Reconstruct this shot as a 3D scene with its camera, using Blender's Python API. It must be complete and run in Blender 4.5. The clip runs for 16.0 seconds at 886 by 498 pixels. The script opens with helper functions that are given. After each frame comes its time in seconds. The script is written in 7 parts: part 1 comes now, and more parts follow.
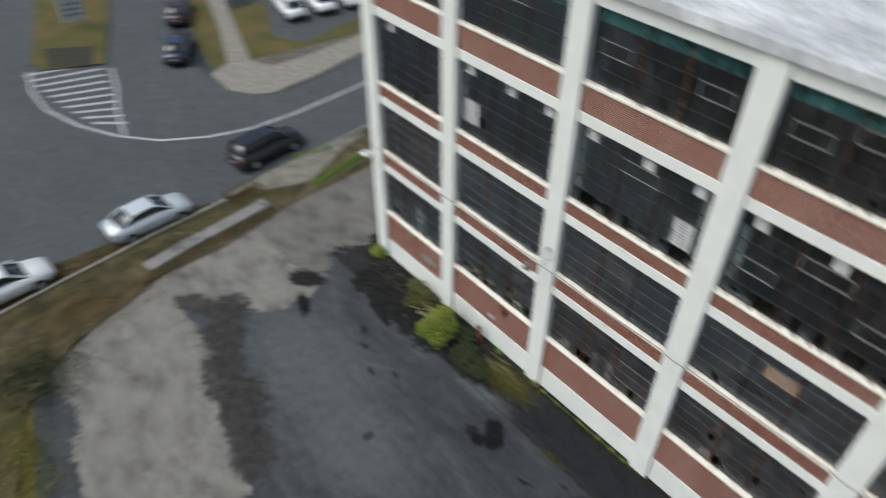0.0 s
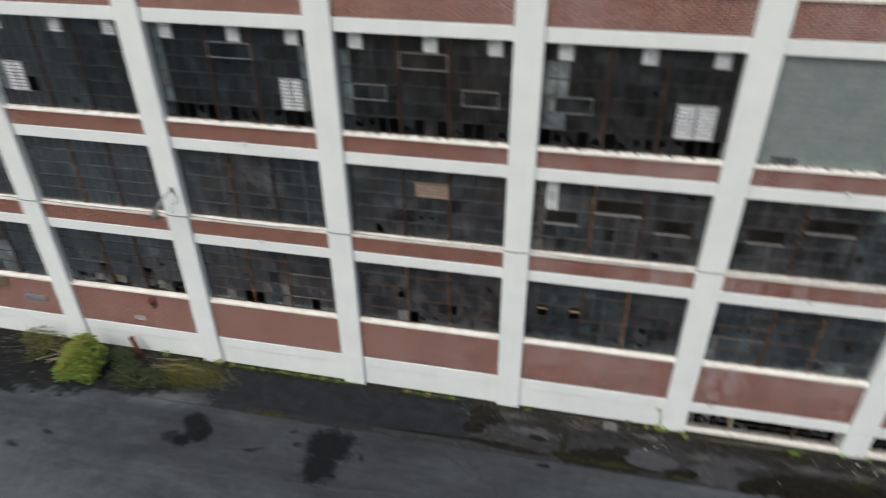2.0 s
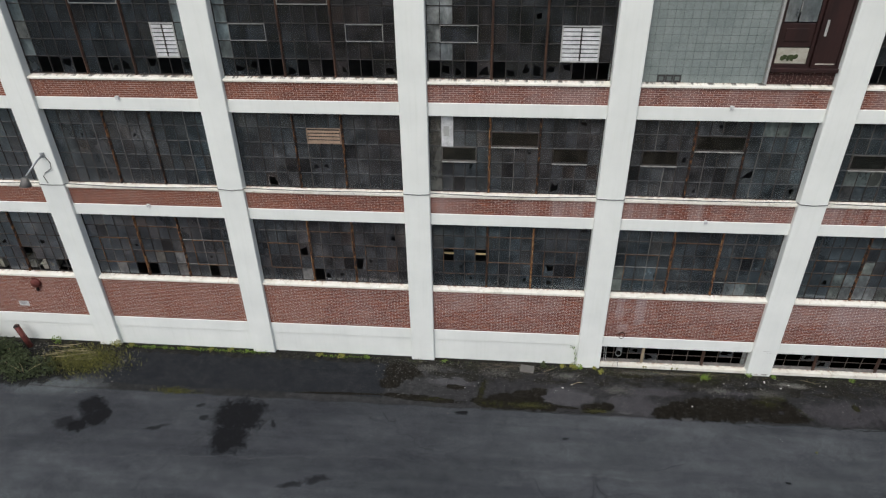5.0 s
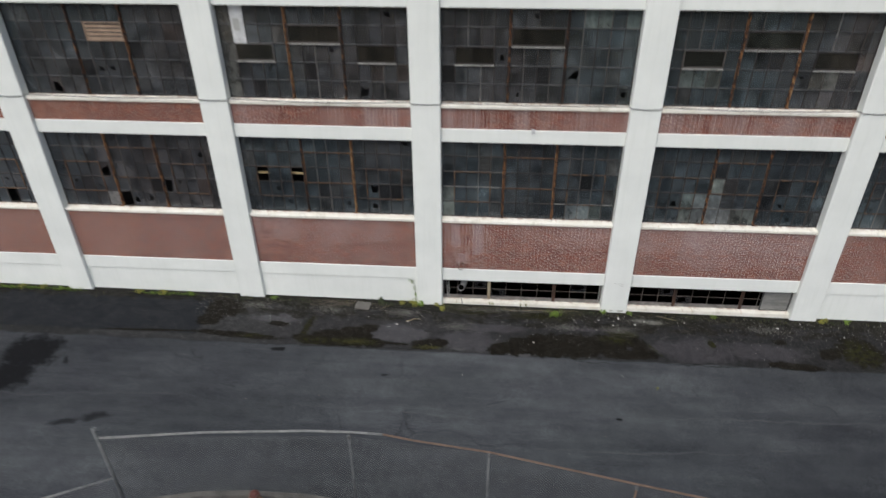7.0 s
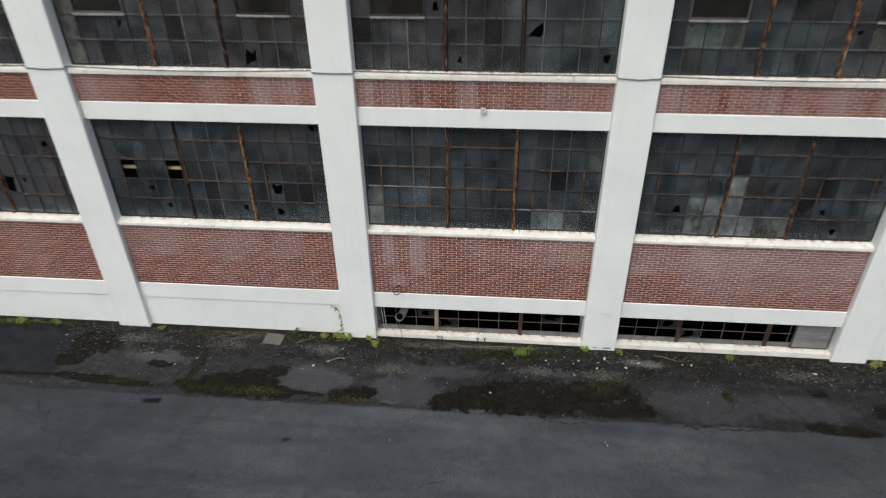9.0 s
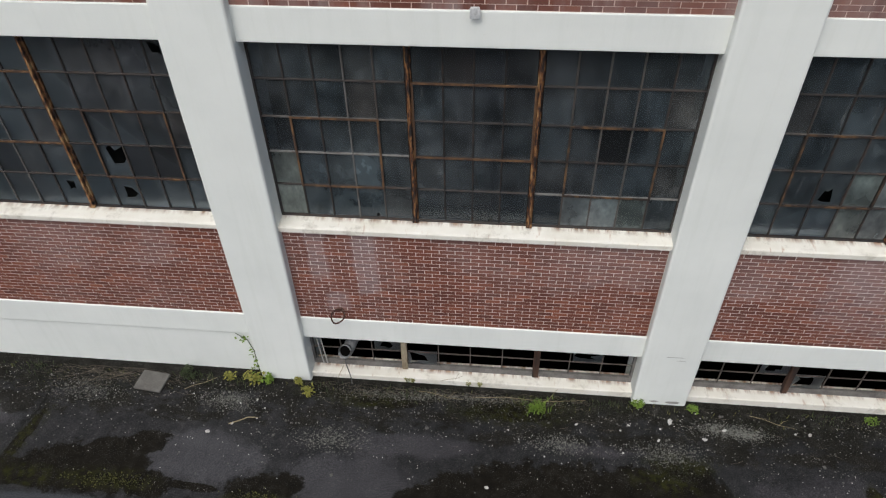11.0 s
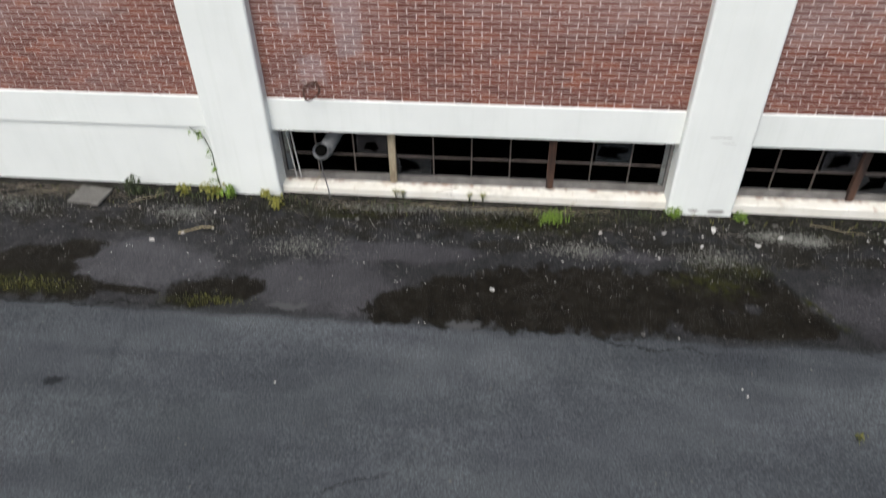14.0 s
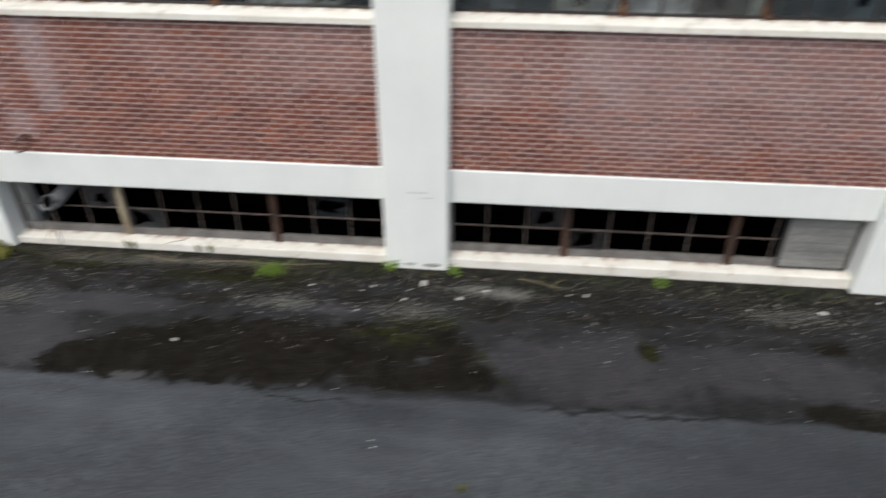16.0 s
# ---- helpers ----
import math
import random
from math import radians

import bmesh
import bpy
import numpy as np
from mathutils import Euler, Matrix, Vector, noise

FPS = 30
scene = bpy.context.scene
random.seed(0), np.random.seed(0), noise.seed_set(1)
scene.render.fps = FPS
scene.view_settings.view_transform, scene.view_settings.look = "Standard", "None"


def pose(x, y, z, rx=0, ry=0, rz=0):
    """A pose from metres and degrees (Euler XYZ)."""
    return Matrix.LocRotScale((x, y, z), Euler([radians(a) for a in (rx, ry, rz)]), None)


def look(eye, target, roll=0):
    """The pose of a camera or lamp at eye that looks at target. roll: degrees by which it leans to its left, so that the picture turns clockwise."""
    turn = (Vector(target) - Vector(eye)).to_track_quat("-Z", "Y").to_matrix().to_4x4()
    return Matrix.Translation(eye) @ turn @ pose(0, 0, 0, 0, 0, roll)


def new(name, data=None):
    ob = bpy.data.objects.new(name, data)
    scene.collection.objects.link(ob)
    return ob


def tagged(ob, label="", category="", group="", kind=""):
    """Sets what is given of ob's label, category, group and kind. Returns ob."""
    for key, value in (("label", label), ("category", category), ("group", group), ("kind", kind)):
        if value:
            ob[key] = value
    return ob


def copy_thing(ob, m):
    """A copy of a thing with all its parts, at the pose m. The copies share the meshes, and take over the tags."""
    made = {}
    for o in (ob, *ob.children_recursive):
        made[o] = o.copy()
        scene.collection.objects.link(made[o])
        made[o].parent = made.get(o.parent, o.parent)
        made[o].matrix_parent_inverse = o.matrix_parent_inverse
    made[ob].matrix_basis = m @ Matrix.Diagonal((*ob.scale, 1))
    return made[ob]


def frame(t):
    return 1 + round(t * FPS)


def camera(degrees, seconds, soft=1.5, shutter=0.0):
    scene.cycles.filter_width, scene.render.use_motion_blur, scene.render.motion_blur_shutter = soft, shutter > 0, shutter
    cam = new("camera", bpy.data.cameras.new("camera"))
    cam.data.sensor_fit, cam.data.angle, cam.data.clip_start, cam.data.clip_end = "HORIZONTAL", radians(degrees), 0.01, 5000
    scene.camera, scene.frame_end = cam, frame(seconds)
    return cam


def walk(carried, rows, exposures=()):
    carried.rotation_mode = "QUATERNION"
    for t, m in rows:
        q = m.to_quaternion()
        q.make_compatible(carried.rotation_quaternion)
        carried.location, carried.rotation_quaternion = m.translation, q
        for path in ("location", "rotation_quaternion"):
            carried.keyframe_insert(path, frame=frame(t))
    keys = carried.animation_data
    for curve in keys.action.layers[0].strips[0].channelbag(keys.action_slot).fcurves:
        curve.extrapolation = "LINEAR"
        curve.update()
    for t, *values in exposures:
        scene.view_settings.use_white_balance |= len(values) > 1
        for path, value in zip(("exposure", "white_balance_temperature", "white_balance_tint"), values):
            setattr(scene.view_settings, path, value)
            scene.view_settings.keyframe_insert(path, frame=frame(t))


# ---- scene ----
EXPO = 0.30

# ---------------------------------------------------------------- camera
cam = camera(65.69, 16.0, soft=1.2, shutter=0.7)
# seconds, x, y, z, yaw, pitch, roll
PATH = [
    (0.0, 23.12, -14.81, 23.67, 50.15, -40.98, 0.08),
    (0.5, 22.738, -14.884, 22.558, 34.918, -43.984, -0.771),
    (1.0, 22.82, -15.453, 21.003, 27.499, -43.085, -0.326),
    (1.5, 23.435, -16.168, 19.569, 19.578, -36.678, -0.631),
    (2.0, 24.008, -17.374, 18.024, 12.106, -33.197, -0.546),
    (2.5, 24.487, -17.672, 16.739, 5.604, -33.553, -1.203),
    (3.0, 24.6, -17.723, 16.078, 5.535, -33.439, -1.217),
    (5.3, 25.08, -17.626, 16.393, 5.206, -33.474, -0.997),
    (5.5, 25.57, -17.626, 16.333, 5.206, -33.474, -0.997),
    (6.0, 26.894, -17.41, 15.752, 4.889, -33.541, -0.792),
    (6.5, 28.691, -17.167, 14.534, 4.765, -33.281, -0.616),
    (7.0, 29.949, -16.783, 13.282, 4.541, -33.597, -0.506),
    (7.5, 30.615, -15.999, 12.154, 4.743, -33.38, -0.634),
    (8.0, 31.024, -14.704, 11.945, 5.031, -33.326, -0.743),
    (8.5, 31.356, -13.681, 11.7, 5.479, -33.164, -0.938),
    (8.7, 31.379, -13.16, 11.502, 5.418, -33.52, -0.907),
    (10.8, 31.317, -6.445, 8.488, 5.935, -41.376, -1.116),
    (11.0, 31.358, -6.3, 8.562, 6.252, -41.918, -1.352),
    (11.5, 31.359, -6.609, 8.201, 6.011, -41.83, -1.047),
    (12.0, 31.398, -6.937, 7.066, 5.861, -41.73, -0.967),
    (12.5, 31.462, -7.04, 5.776, 5.745, -41.623, -0.876),
    (13.0, 31.452, -7.023, 5.107, 5.846, -41.515, -1.002),
    (13.5, 31.407, -7.046, 5.014, 5.882, -41.099, -1.005),
    (13.8, 31.399, -7.058, 5.03, 5.906, -40.74, -0.973),
    (13.9, 31.397, -7.062, 5.036, 5.914, -40.24, -0.963),
    (14.0, 31.394, -7.066, 5.041, 5.922, -39.205, -0.952),
    (14.1, 31.386, -7.084, 5.032, 5.874, -37.82, -0.904),
    (14.2, 31.378, -7.102, 5.024, 5.825, -36.7, -0.857),
    (14.3, 31.37, -7.121, 5.015, 5.777, -36.17, -0.809),
    (14.4, 31.362, -7.139, 5.007, 5.728, -35.64, -0.762),
    (14.5, 31.354, -7.157, 4.998, 5.68, -35.424, -0.714),
    (15.0, 31.799, -7.154, 4.973, 5.588, -35.602, -0.59),
    (15.5, 32.984, -7.031, 4.966, 5.565, -35.935, -0.535),
    (16.0, 34.74, -6.916, 5.01, 4.816, -34.172, 0.2),
]
walk(cam, [(t, pose(x, y, z, 90 + pi, 0, ya) @ pose(0, 0, 0, 0, 0, ro)) for t, x, y, z, ya, pi, ro in PATH],
     exposures=((0.0, EXPO + 0.05, 6250, 2), (1.0, EXPO + 0.02, 6300, 4), (1.5, EXPO, 6300, 5), (3.2, EXPO, 6300, 5), (5.5, EXPO + 0.06, 6300, 5), (8.5, EXPO + 0.07, 6300, 5), (11.0, EXPO - 0.07, 6300, 5), (12.3, EXPO - 0.06, 6300, 5), (13.0, EXPO + 0.22, 6300, 5), (13.9, EXPO + 0.40, 6300, 5), (14.5, EXPO + 0.29, 6300, 5), (16.0, EXPO + 0.22, 6300, 5)))

# ---------------------------------------------------------------- world and sun (overcast)
world = bpy.data.worlds.new("overcast_sky")
scene.world = world
world.use_nodes = True
wn = world.node_tree.nodes
sky = wn.new("ShaderNodeTexSky")
sky.sky_type = 'NISHITA'
sky.sun_disc = False
sky.sun_elevation = radians(55)
sky.sun_rotation = radians(200)
sky.air_density, sky.dust_density, sky.ozone_density = 0.6, 6.0, 2.0
wn["Background"].inputs["Strength"].default_value = 0.12
world.node_tree.links.new(sky.outputs["Color"], wn["Background"].inputs["Color"])
sun_data = bpy.data.lights.new("sun", 'SUN')
sun_data.energy, sun_data.angle, sun_data.color = 1.0, radians(60), (1.0, 0.985, 0.97)
sun = new("sun", sun_data)
sun.matrix_world = look((0, -30, 60), (8, 0, 0))


# ---------------------------------------------------------------- materials
def shader(name, rough=0.8, metal=0.0, spec=0.4):
    m = bpy.data.materials.new(name)
    m.use_nodes = True
    b = m.node_tree.nodes["Principled BSDF"]
    b.inputs["Roughness"].default_value = rough
    b.inputs["Metallic"].default_value = metal
    b.inputs["Specular IOR Level"].default_value = spec
    return m, m.node_tree.nodes, m.node_tree.links, b


def node(ns, kind, **values):
    n = ns.new(kind)
    for k, v in values.items():
        n.inputs[k].default_value = v
    return n


def coords(ns, ls, scale=(1, 1, 1), own=False):
    """Place in the world (or on the thing itself), scaled."""
    mp = ns.new("ShaderNodeMapping")
    mp.inputs["Scale"].default_value = scale
    if own:
        ls.new(ns.new("ShaderNodeTexCoord").outputs["Object"], mp.inputs["Vector"])
    else:
        ls.new(ns.new("ShaderNodeNewGeometry").outputs["Position"], mp.inputs["Vector"])
    return mp.outputs["Vector"]


def ramp(ns, ls, fac, stops):
    r = ns.new("ShaderNodeValToRGB")
    e = r.color_ramp.elements
    while len(e) < len(stops):
        e.new(0.5)
    for s, (p, c) in zip(e, stops):
        s.position = p
        s.color = (*c, 1) if len(c) == 3 else c
    ls.new(fac, r.inputs["Fac"])
    return r.outputs["Color"]


def noise_of(ns, ls, vec, scale, detail=5.0, rough=0.6):
    n = node(ns, "ShaderNodeTexNoise", Scale=scale, Detail=detail, Roughness=rough)
    ls.new(vec, n.inputs["Vector"])
    return n.outputs["Fac"]


def blend(ns, ls, fac, a, b, kind='MIX'):
    m = ns.new("ShaderNodeMix")
    m.data_type, m.blend_type = 'RGBA', kind
    if isinstance(fac, float):
        m.inputs[0].default_value = fac
    else:
        ls.new(fac, m.inputs[0])
    for v, i in ((a, 6), (b, 7)):
        if isinstance(v, tuple):
            m.inputs[i].default_value = (*v, 1)
        else:
            ls.new(v, m.inputs[i])
    return m.outputs[2]


def bumped(ns, ls, b, height, strength=0.3, distance=0.01):
    n = node(ns, "ShaderNodeBump", Strength=strength, Distance=distance)
    ls.new(height, n.inputs["Height"])
    ls.new(n.outputs["Normal"], b.inputs["Normal"])


def plain(name, dark, light, rough=0.75, metal=0.0, scale=6.0, fine=60.0, bump=0.2, own=False, spec=0.4, stretch=(1, 1, 1)):
    """Two tones mixed by a coarse and a fine grain."""
    m, ns, ls, b = shader(name, rough, metal, spec)
    v = coords(ns, ls, stretch, own)
    a, f = noise_of(ns, ls, v, scale), noise_of(ns, ls, v, fine)
    c1 = ramp(ns, ls, a, ((0.3, dark), (0.7, light)))
    c2 = ramp(ns, ls, f, ((0.3, (0.75, 0.75, 0.75)), (0.7, (1.1, 1.1, 1.1))))
    ls.new(blend(ns, ls, 1.0, c1, c2, 'MULTIPLY'), b.inputs["Base Color"])
    bumped(ns, ls, b, f, bump)
    return m


def slope(ns, ls, vec, axis, a, b):
    """0 before a, 1 past b, along an axis."""
    sep = ns.new("ShaderNodeSeparateXYZ")
    ls.new(vec, sep.inputs[0])
    mr = ns.new("ShaderNodeMapRange")
    mr.interpolation_type = 'SMOOTHSTEP'
    mr.inputs["From Min"].default_value, mr.inputs["From Max"].default_value = a, b
    ls.new(sep.outputs[axis], mr.inputs["Value"])
    return mr.outputs["Result"]


def painted_concrete():
    """White paint on concrete, with faint vertical runs and grey soil."""
    m, ns, ls, b = shader("white_painted_concrete", 0.7)
    v = coords(ns, ls)
    runs = noise_of(ns, ls, coords(ns, ls, (9, 9, 0.5)), 1.0)
    big = noise_of(ns, ls, v, 0.8)
    c = ramp(ns, ls, big, ((0.3, (0.698, 0.722, 0.694)), (0.7, (0.776, 0.798, 0.766))))
    r = ramp(ns, ls, runs, ((0.26, (0.955, 0.96, 0.95)), (0.5, (1, 1, 1))))
    c = blend(ns, ls, 1.0, c, r, 'MULTIPLY')
    spots = ramp(ns, ls, noise_of(ns, ls, v, 7.0, 8.0), ((0.70, (1, 1, 1)), (0.80, (0.80, 0.78, 0.72))))
    c = blend(ns, ls, 0.5, c, spots, 'MULTIPLY')
    ls.new(c, b.inputs["Base Color"])
    bumped(ns, ls, b, noise_of(ns, ls, v, 40.0), 0.25, 0.006)
    return m


def sill_paint():
    """Cream paint with rust runs and grime."""
    m, ns, ls, b = shader("cream_painted_sill", 0.75)
    v = coords(ns, ls)
    c = ramp(ns, ls, noise_of(ns, ls, v, 3.0), ((0.3, (0.66, 0.63, 0.55)), (0.7, (0.78, 0.76, 0.70))))
    rust = ramp(ns, ls, noise_of(ns, ls, coords(ns, ls, (5, 1, 2)), 2.2, 8.0, 0.7), ((0.60, (1, 1, 1)), (0.72, (0.50, 0.27, 0.14))))
    c = blend(ns, ls, 0.75, c, rust, 'MULTIPLY')
    grime = ramp(ns, ls, noise_of(ns, ls, v, 5.0, 9.0, 0.7), ((0.54, (1, 1, 1)), (0.72, (0.40, 0.37, 0.32))))
    c = blend(ns, ls, 0.6, c, grime, 'MULTIPLY')
    back = slope(ns, ls, v, 1, 0.18, 0.28)
    drips = ramp(ns, ls, noise_of(ns, ls, coords(ns, ls, (8, 0.8, 1)), 1.0, 7.0, 0.7), ((0.44, (0, 0, 0)), (0.60, (1, 1, 1))))
    c = blend(ns, ls, times(ns, ls, times(ns, ls, back, drips), 0.85), c, ramp(ns, ls, noise_of(ns, ls, v, 18.0), ((0.35, (0.12, 0.045, 0.018)), (0.7, (0.32, 0.135, 0.050)))))
    ragged = ramp(ns, ls, noise_of(ns, ls, coords(ns, ls, (4.5, 0.5, 1)), 1.0, 6.0, 0.65), ((0.50, (0, 0, 0)), (0.58, (1, 1, 1))))
    dirty = times(ns, ls, times(ns, ls, slope(ns, ls, v, 1, 0.10, 0.20), ragged), slope(ns, ls, v, 2, 8.5, 9.5))
    c = blend(ns, ls, times(ns, ls, dirty, 0.9), c, (0.045, 0.036, 0.032))
    ls.new(c, b.inputs["Base Color"])
    bumped(ns, ls, b, noise_of(ns, ls, v, 50.0), 0.3, 0.006)
    return m


def brick_clay(per_object):
    """Dark red clay, varied brick by brick, with pale salt bloom in patches."""
    m, ns, ls, b = shader("red_brick" if per_object else "red_brick_joined", 0.8)
    v = coords(ns, ls)
    if per_object:
        rnd = ns.new("ShaderNodeObjectInfo").outputs["Random"]
    else:
        rnd = ns.new("ShaderNodeNewGeometry").outputs["Random Per Island"]
    c = ramp(ns, ls, rnd, ((0.0, (0.110, 0.038, 0.027)), (0.5, (0.156, 0.052, 0.034)), (0.88, (0.190, 0.065, 0.040)), (1.0, (0.24, 0.083, 0.048))))
    f = noise_of(ns, ls, v, 55.0, 4.0)
    c = blend(ns, ls, 1.0, c, ramp(ns, ls, f, ((0.3, (0.8, 0.8, 0.8)), (0.7, (1.15, 1.15, 1.15)))), 'MULTIPLY')
    bloom = noise_of(ns, ls, coords(ns, ls, (1.0, 1.0, 0.55)), 0.9, 6.0, 0.55)
    mask = ramp(ns, ls, bloom, ((0.46, (0, 0, 0)), (0.74, (0.34, 0.34, 0.34))))
    c = blend(ns, ls, mask, c, (0.27, 0.168, 0.155))
    # orange look of the light on the west bays, put into the clay
    weathered = band(ns, ls, v, 0, -2.0, 19.0, 6.0, 0.3)
    c = blend(ns, ls, times(ns, ls, weathered, 0.30), c, (0.235, 0.100, 0.062))
    runs = ramp(ns, ls, noise_of(ns, ls, coords(ns, ls, (1.0, 1.0, 0.26)), 1.0, 5.0, 0.55), ((0.42, (0, 0, 0)), (0.72, (0.60, 0.60, 0.60))))
    salted = times(ns, ls, band(ns, ls, v, 0, 21.5, 46.0, 4.0, 0.3), band(ns, ls, v, 2, 2.15, 40.0, 1.4, 0.8))
    c = blend(ns, ls, times(ns, ls, runs, salted), c, (0.295, 0.212, 0.203))
    lines = ramp(ns, ls, noise_of(ns, ls, coords(ns, ls, (3.2, 1.0, 0.22)), 1.0, 5.0, 0.6), ((0.46, (0, 0, 0)), (0.70, (0.50, 0.50, 0.50))))
    second = times(ns, ls, band(ns, ls, v, 0, 26.5, 41.0, 3.0, 0.3), band(ns, ls, v, 2, 5.7, 6.6, 0.1))
    c = blend(ns, ls, times(ns, ls, lines, second), c, (0.34, 0.28, 0.275))
    washed = None
    for a, z, low, high, much in ((28.86, 29.12, 2.05, 4.0, 1.0), (29.48, 29.78, 1.85, 4.0, 1.0), (29.02, 29.34, 1.52, 1.84, 1.0), (35.45, 39.0, 1.70, 4.0, 0.45)):
        p = times(ns, ls, times(ns, ls, band(ns, ls, v, 0, a, z, 0.22 / much, 3.0), band(ns, ls, v, 2, low, high, 0.5 / much, 2.0)), much)
        if washed is None:
            washed = p
        else:
            washed = blend(ns, ls, p, washed, (1, 1, 1))
    c = blend(ns, ls, times(ns, ls, washed, 0.28), c, (0.36, 0.32, 0.34))
    ls.new(c, b.inputs["Base Color"])
    bumped(ns, ls, b, f, 0.4, 0.004)
    return m


def mortar():
    """Pale pink-grey joints, darker on the upper storeys."""
    m, ns, ls, b = shader("pale_mortar", 0.9)
    v = coords(ns, ls)
    c = ramp(ns, ls, noise_of(ns, ls, v, 3.0), ((0.3, (0.68, 0.58, 0.54)), (0.7, (0.84, 0.76, 0.72))))
    c = blend(ns, ls, 1.0, c, ramp(ns, ls, noise_of(ns, ls, v, 80.0), ((0.3, (0.8, 0.8, 0.8)), (0.7, (1.05, 1.05, 1.05)))), 'MULTIPLY')
    upper_joints = band(ns, ls, v, 2, 5.0, 40.0, 0.8)
    c = blend(ns, ls, upper_joints, c, blend(ns, ls, 1.0, c, (0.86, 0.78, 0.74), 'MULTIPLY'))
    ls.new(c, b.inputs["Base Color"])
    return m


def asphalt(name, dark, light, patch=0.25, crack=True):
    m, ns, ls, b = shader(name, 0.85, 0.0, 0.35)
    v = coords(ns, ls)
    big = noise_of(ns, ls, coords(ns, ls, (patch, patch * 2.2, 1)), 1.0, 6.0)
    mid = noise_of(ns, ls, v, 2.2, 7.0, 0.65)
    fine = noise_of(ns, ls, v, 90.0, 3.0)
    c = ramp(ns, ls, big, ((0.3, dark), (0.7, light)))
    c = blend(ns, ls, 1.0, c, ramp(ns, ls, mid, ((0.3, (0.78, 0.78, 0.80)), (0.7, (1.2, 1.2, 1.18)))), 'MULTIPLY')
    c = blend(ns, ls, 1.0, c, ramp(ns, ls, fine, ((0.35, (0.7, 0.7, 0.7)), (0.7, (1.35, 1.35, 1.35)))), 'MULTIPLY')
    if crack:
        vo = node(ns, "ShaderNodeTexVoronoi", Scale=0.22)
        vo.feature = 'DISTANCE_TO_EDGE'
        warp = node(ns, "ShaderNodeTexNoise", Scale=1.3, Detail=6.0)
        ls.new(v, warp.inputs["Vector"])
        mv = ns.new("ShaderNodeVectorMath")
        mv.operation = 'MULTIPLY_ADD'
        ls.new(warp.outputs["Color"], mv.inputs[0])
        mv.inputs[1].default_value = (1.6, 1.6, 0)
        ls.new(v, mv.inputs[2])
        ls.new(mv.outputs[0], vo.inputs["Vector"])
        k = ramp(ns, ls, vo.outputs["Distance"], ((0.0, (0.45, 0.45, 0.45)), (0.012, (1, 1, 1))))
        c = blend(ns, ls, 1.0, c, k, 'MULTIPLY')
    ls.new(c, b.inputs["Base Color"])
    bumped(ns, ls, b, fine, 0.5, 0.006)
    return m


# places of the yard's stains: middle x, y, half lengths, turn in degrees
WET_HOLLOWS = ((25.45, -1.72, 0.60, 0.36, 0), (26.05, -1.66, 0.62, 0.44, 0), (26.45, -1.27, 0.34, 0.20, 14), (26.72, -1.90, 0.36, 0.19, 0), (24.9, -1.86, 0.65, 0.20, -8), (24.62, -1.35, 0.09, 0.55, -12),
       (27.35, -1.87, 0.42, 0.06, -4), (28.28, -1.84, 0.50, 0.22, 12), (28.66, -1.74, 0.22, 0.18, 0), (30.42, -1.86, 0.42, 0.26, 24), (30.95, -1.74, 0.55, 0.40, 8), (31.7, -1.66, 0.75, 0.53, 0), (32.55, -1.62, 0.78, 0.54, 0))
WET_WALL = ((33.4, -1.46, 0.75, 0.40, 0), (34.12, -1.32, 0.46, 0.26, -14), (33.95, -1.05, 0.40, 0.14, 0), (34.42, -1.52, 0.34, 0.20, -38), (33.9, -1.86, 0.80, 0.20, 0), (34.52, -1.76, 0.36, 0.20, -25),
       (22.6, -1.80, 1.35, 0.13, -4), (23.75, -1.22, 0.30, 0.12, 0), (21.9, -0.62, 0.62, 0.42, 0), (21.6, -1.15, 0.42, 0.30, 20),
       (38.6, -2.04, 0.75, 0.16, -4), (39.75, -1.45, 0.35, 0.22, 20), (40.6, -1.30, 0.62, 0.62, 0), (36.49, -1.26, 0.11, 0.17, 20), (38.48, -1.03, 0.20, 0.12, 0), (20.0, -1.78, 1.6, 0.05, 2), (31.65, -0.34, 0.62, 0.15, 0), (29.8, -0.30, 0.5, 0.10, 0))
WET = WET_HOLLOWS + WET_WALL
OIL = ((16.98, -2.95, 0.82, 0.74, 0), (16.95, -3.82, 0.58, 0.68, 10), (12.05, -2.85, 0.44, 0.38, 30), (12.42, -3.28, 0.42, 0.44, 0), (12.0, -3.72, 0.36, 0.24, 20), (24.0, -2.32, 0.22, 0.09, 0),
       (-0.35, -4.1, 1.00, 0.55, 30), (1.1, -5.15, 0.80, 0.32, -20), (33.4, -4.3, 0.07, 0.05, 0))
SMEAR = ((15.57, -2.61, 0.13, 0.08, 10), (15.9, -3.1, 0.17, 0.09, -20), (14.5, -3.6, 0.34, 0.07, 10), (18.12, -3.19, 0.08, 0.13, 30), (11.55, -3.62, 0.36, 0.20, 10), (20.0, -5.16, 0.30, 0.15, 12), (19.3, -5.40, 0.34, 0.10, 15),
         (4.35, -3.85, 0.26, 0.10, -30), (5.1, -4.35, 0.22, 0.09, -15), (7.3, -4.3, 0.24, 0.09, -12), (27.2, -3.18, 0.10, 0.05, 0), (6.5, -5.0, 0.28, 0.09, -20))
SEAM = ((16.0, -4.62, 4.6, 0.022, 3.5), (21.2, -4.27, 1.1, 0.020, 2), (27.4, -4.48, 2.6, 0.024, -1), (37.5, -4.1, 3.2, 0.03, 2), (34.2, -5.3, 2.4, 0.03, 3), (24.6, -5.6, 2.0, 0.03, 2))
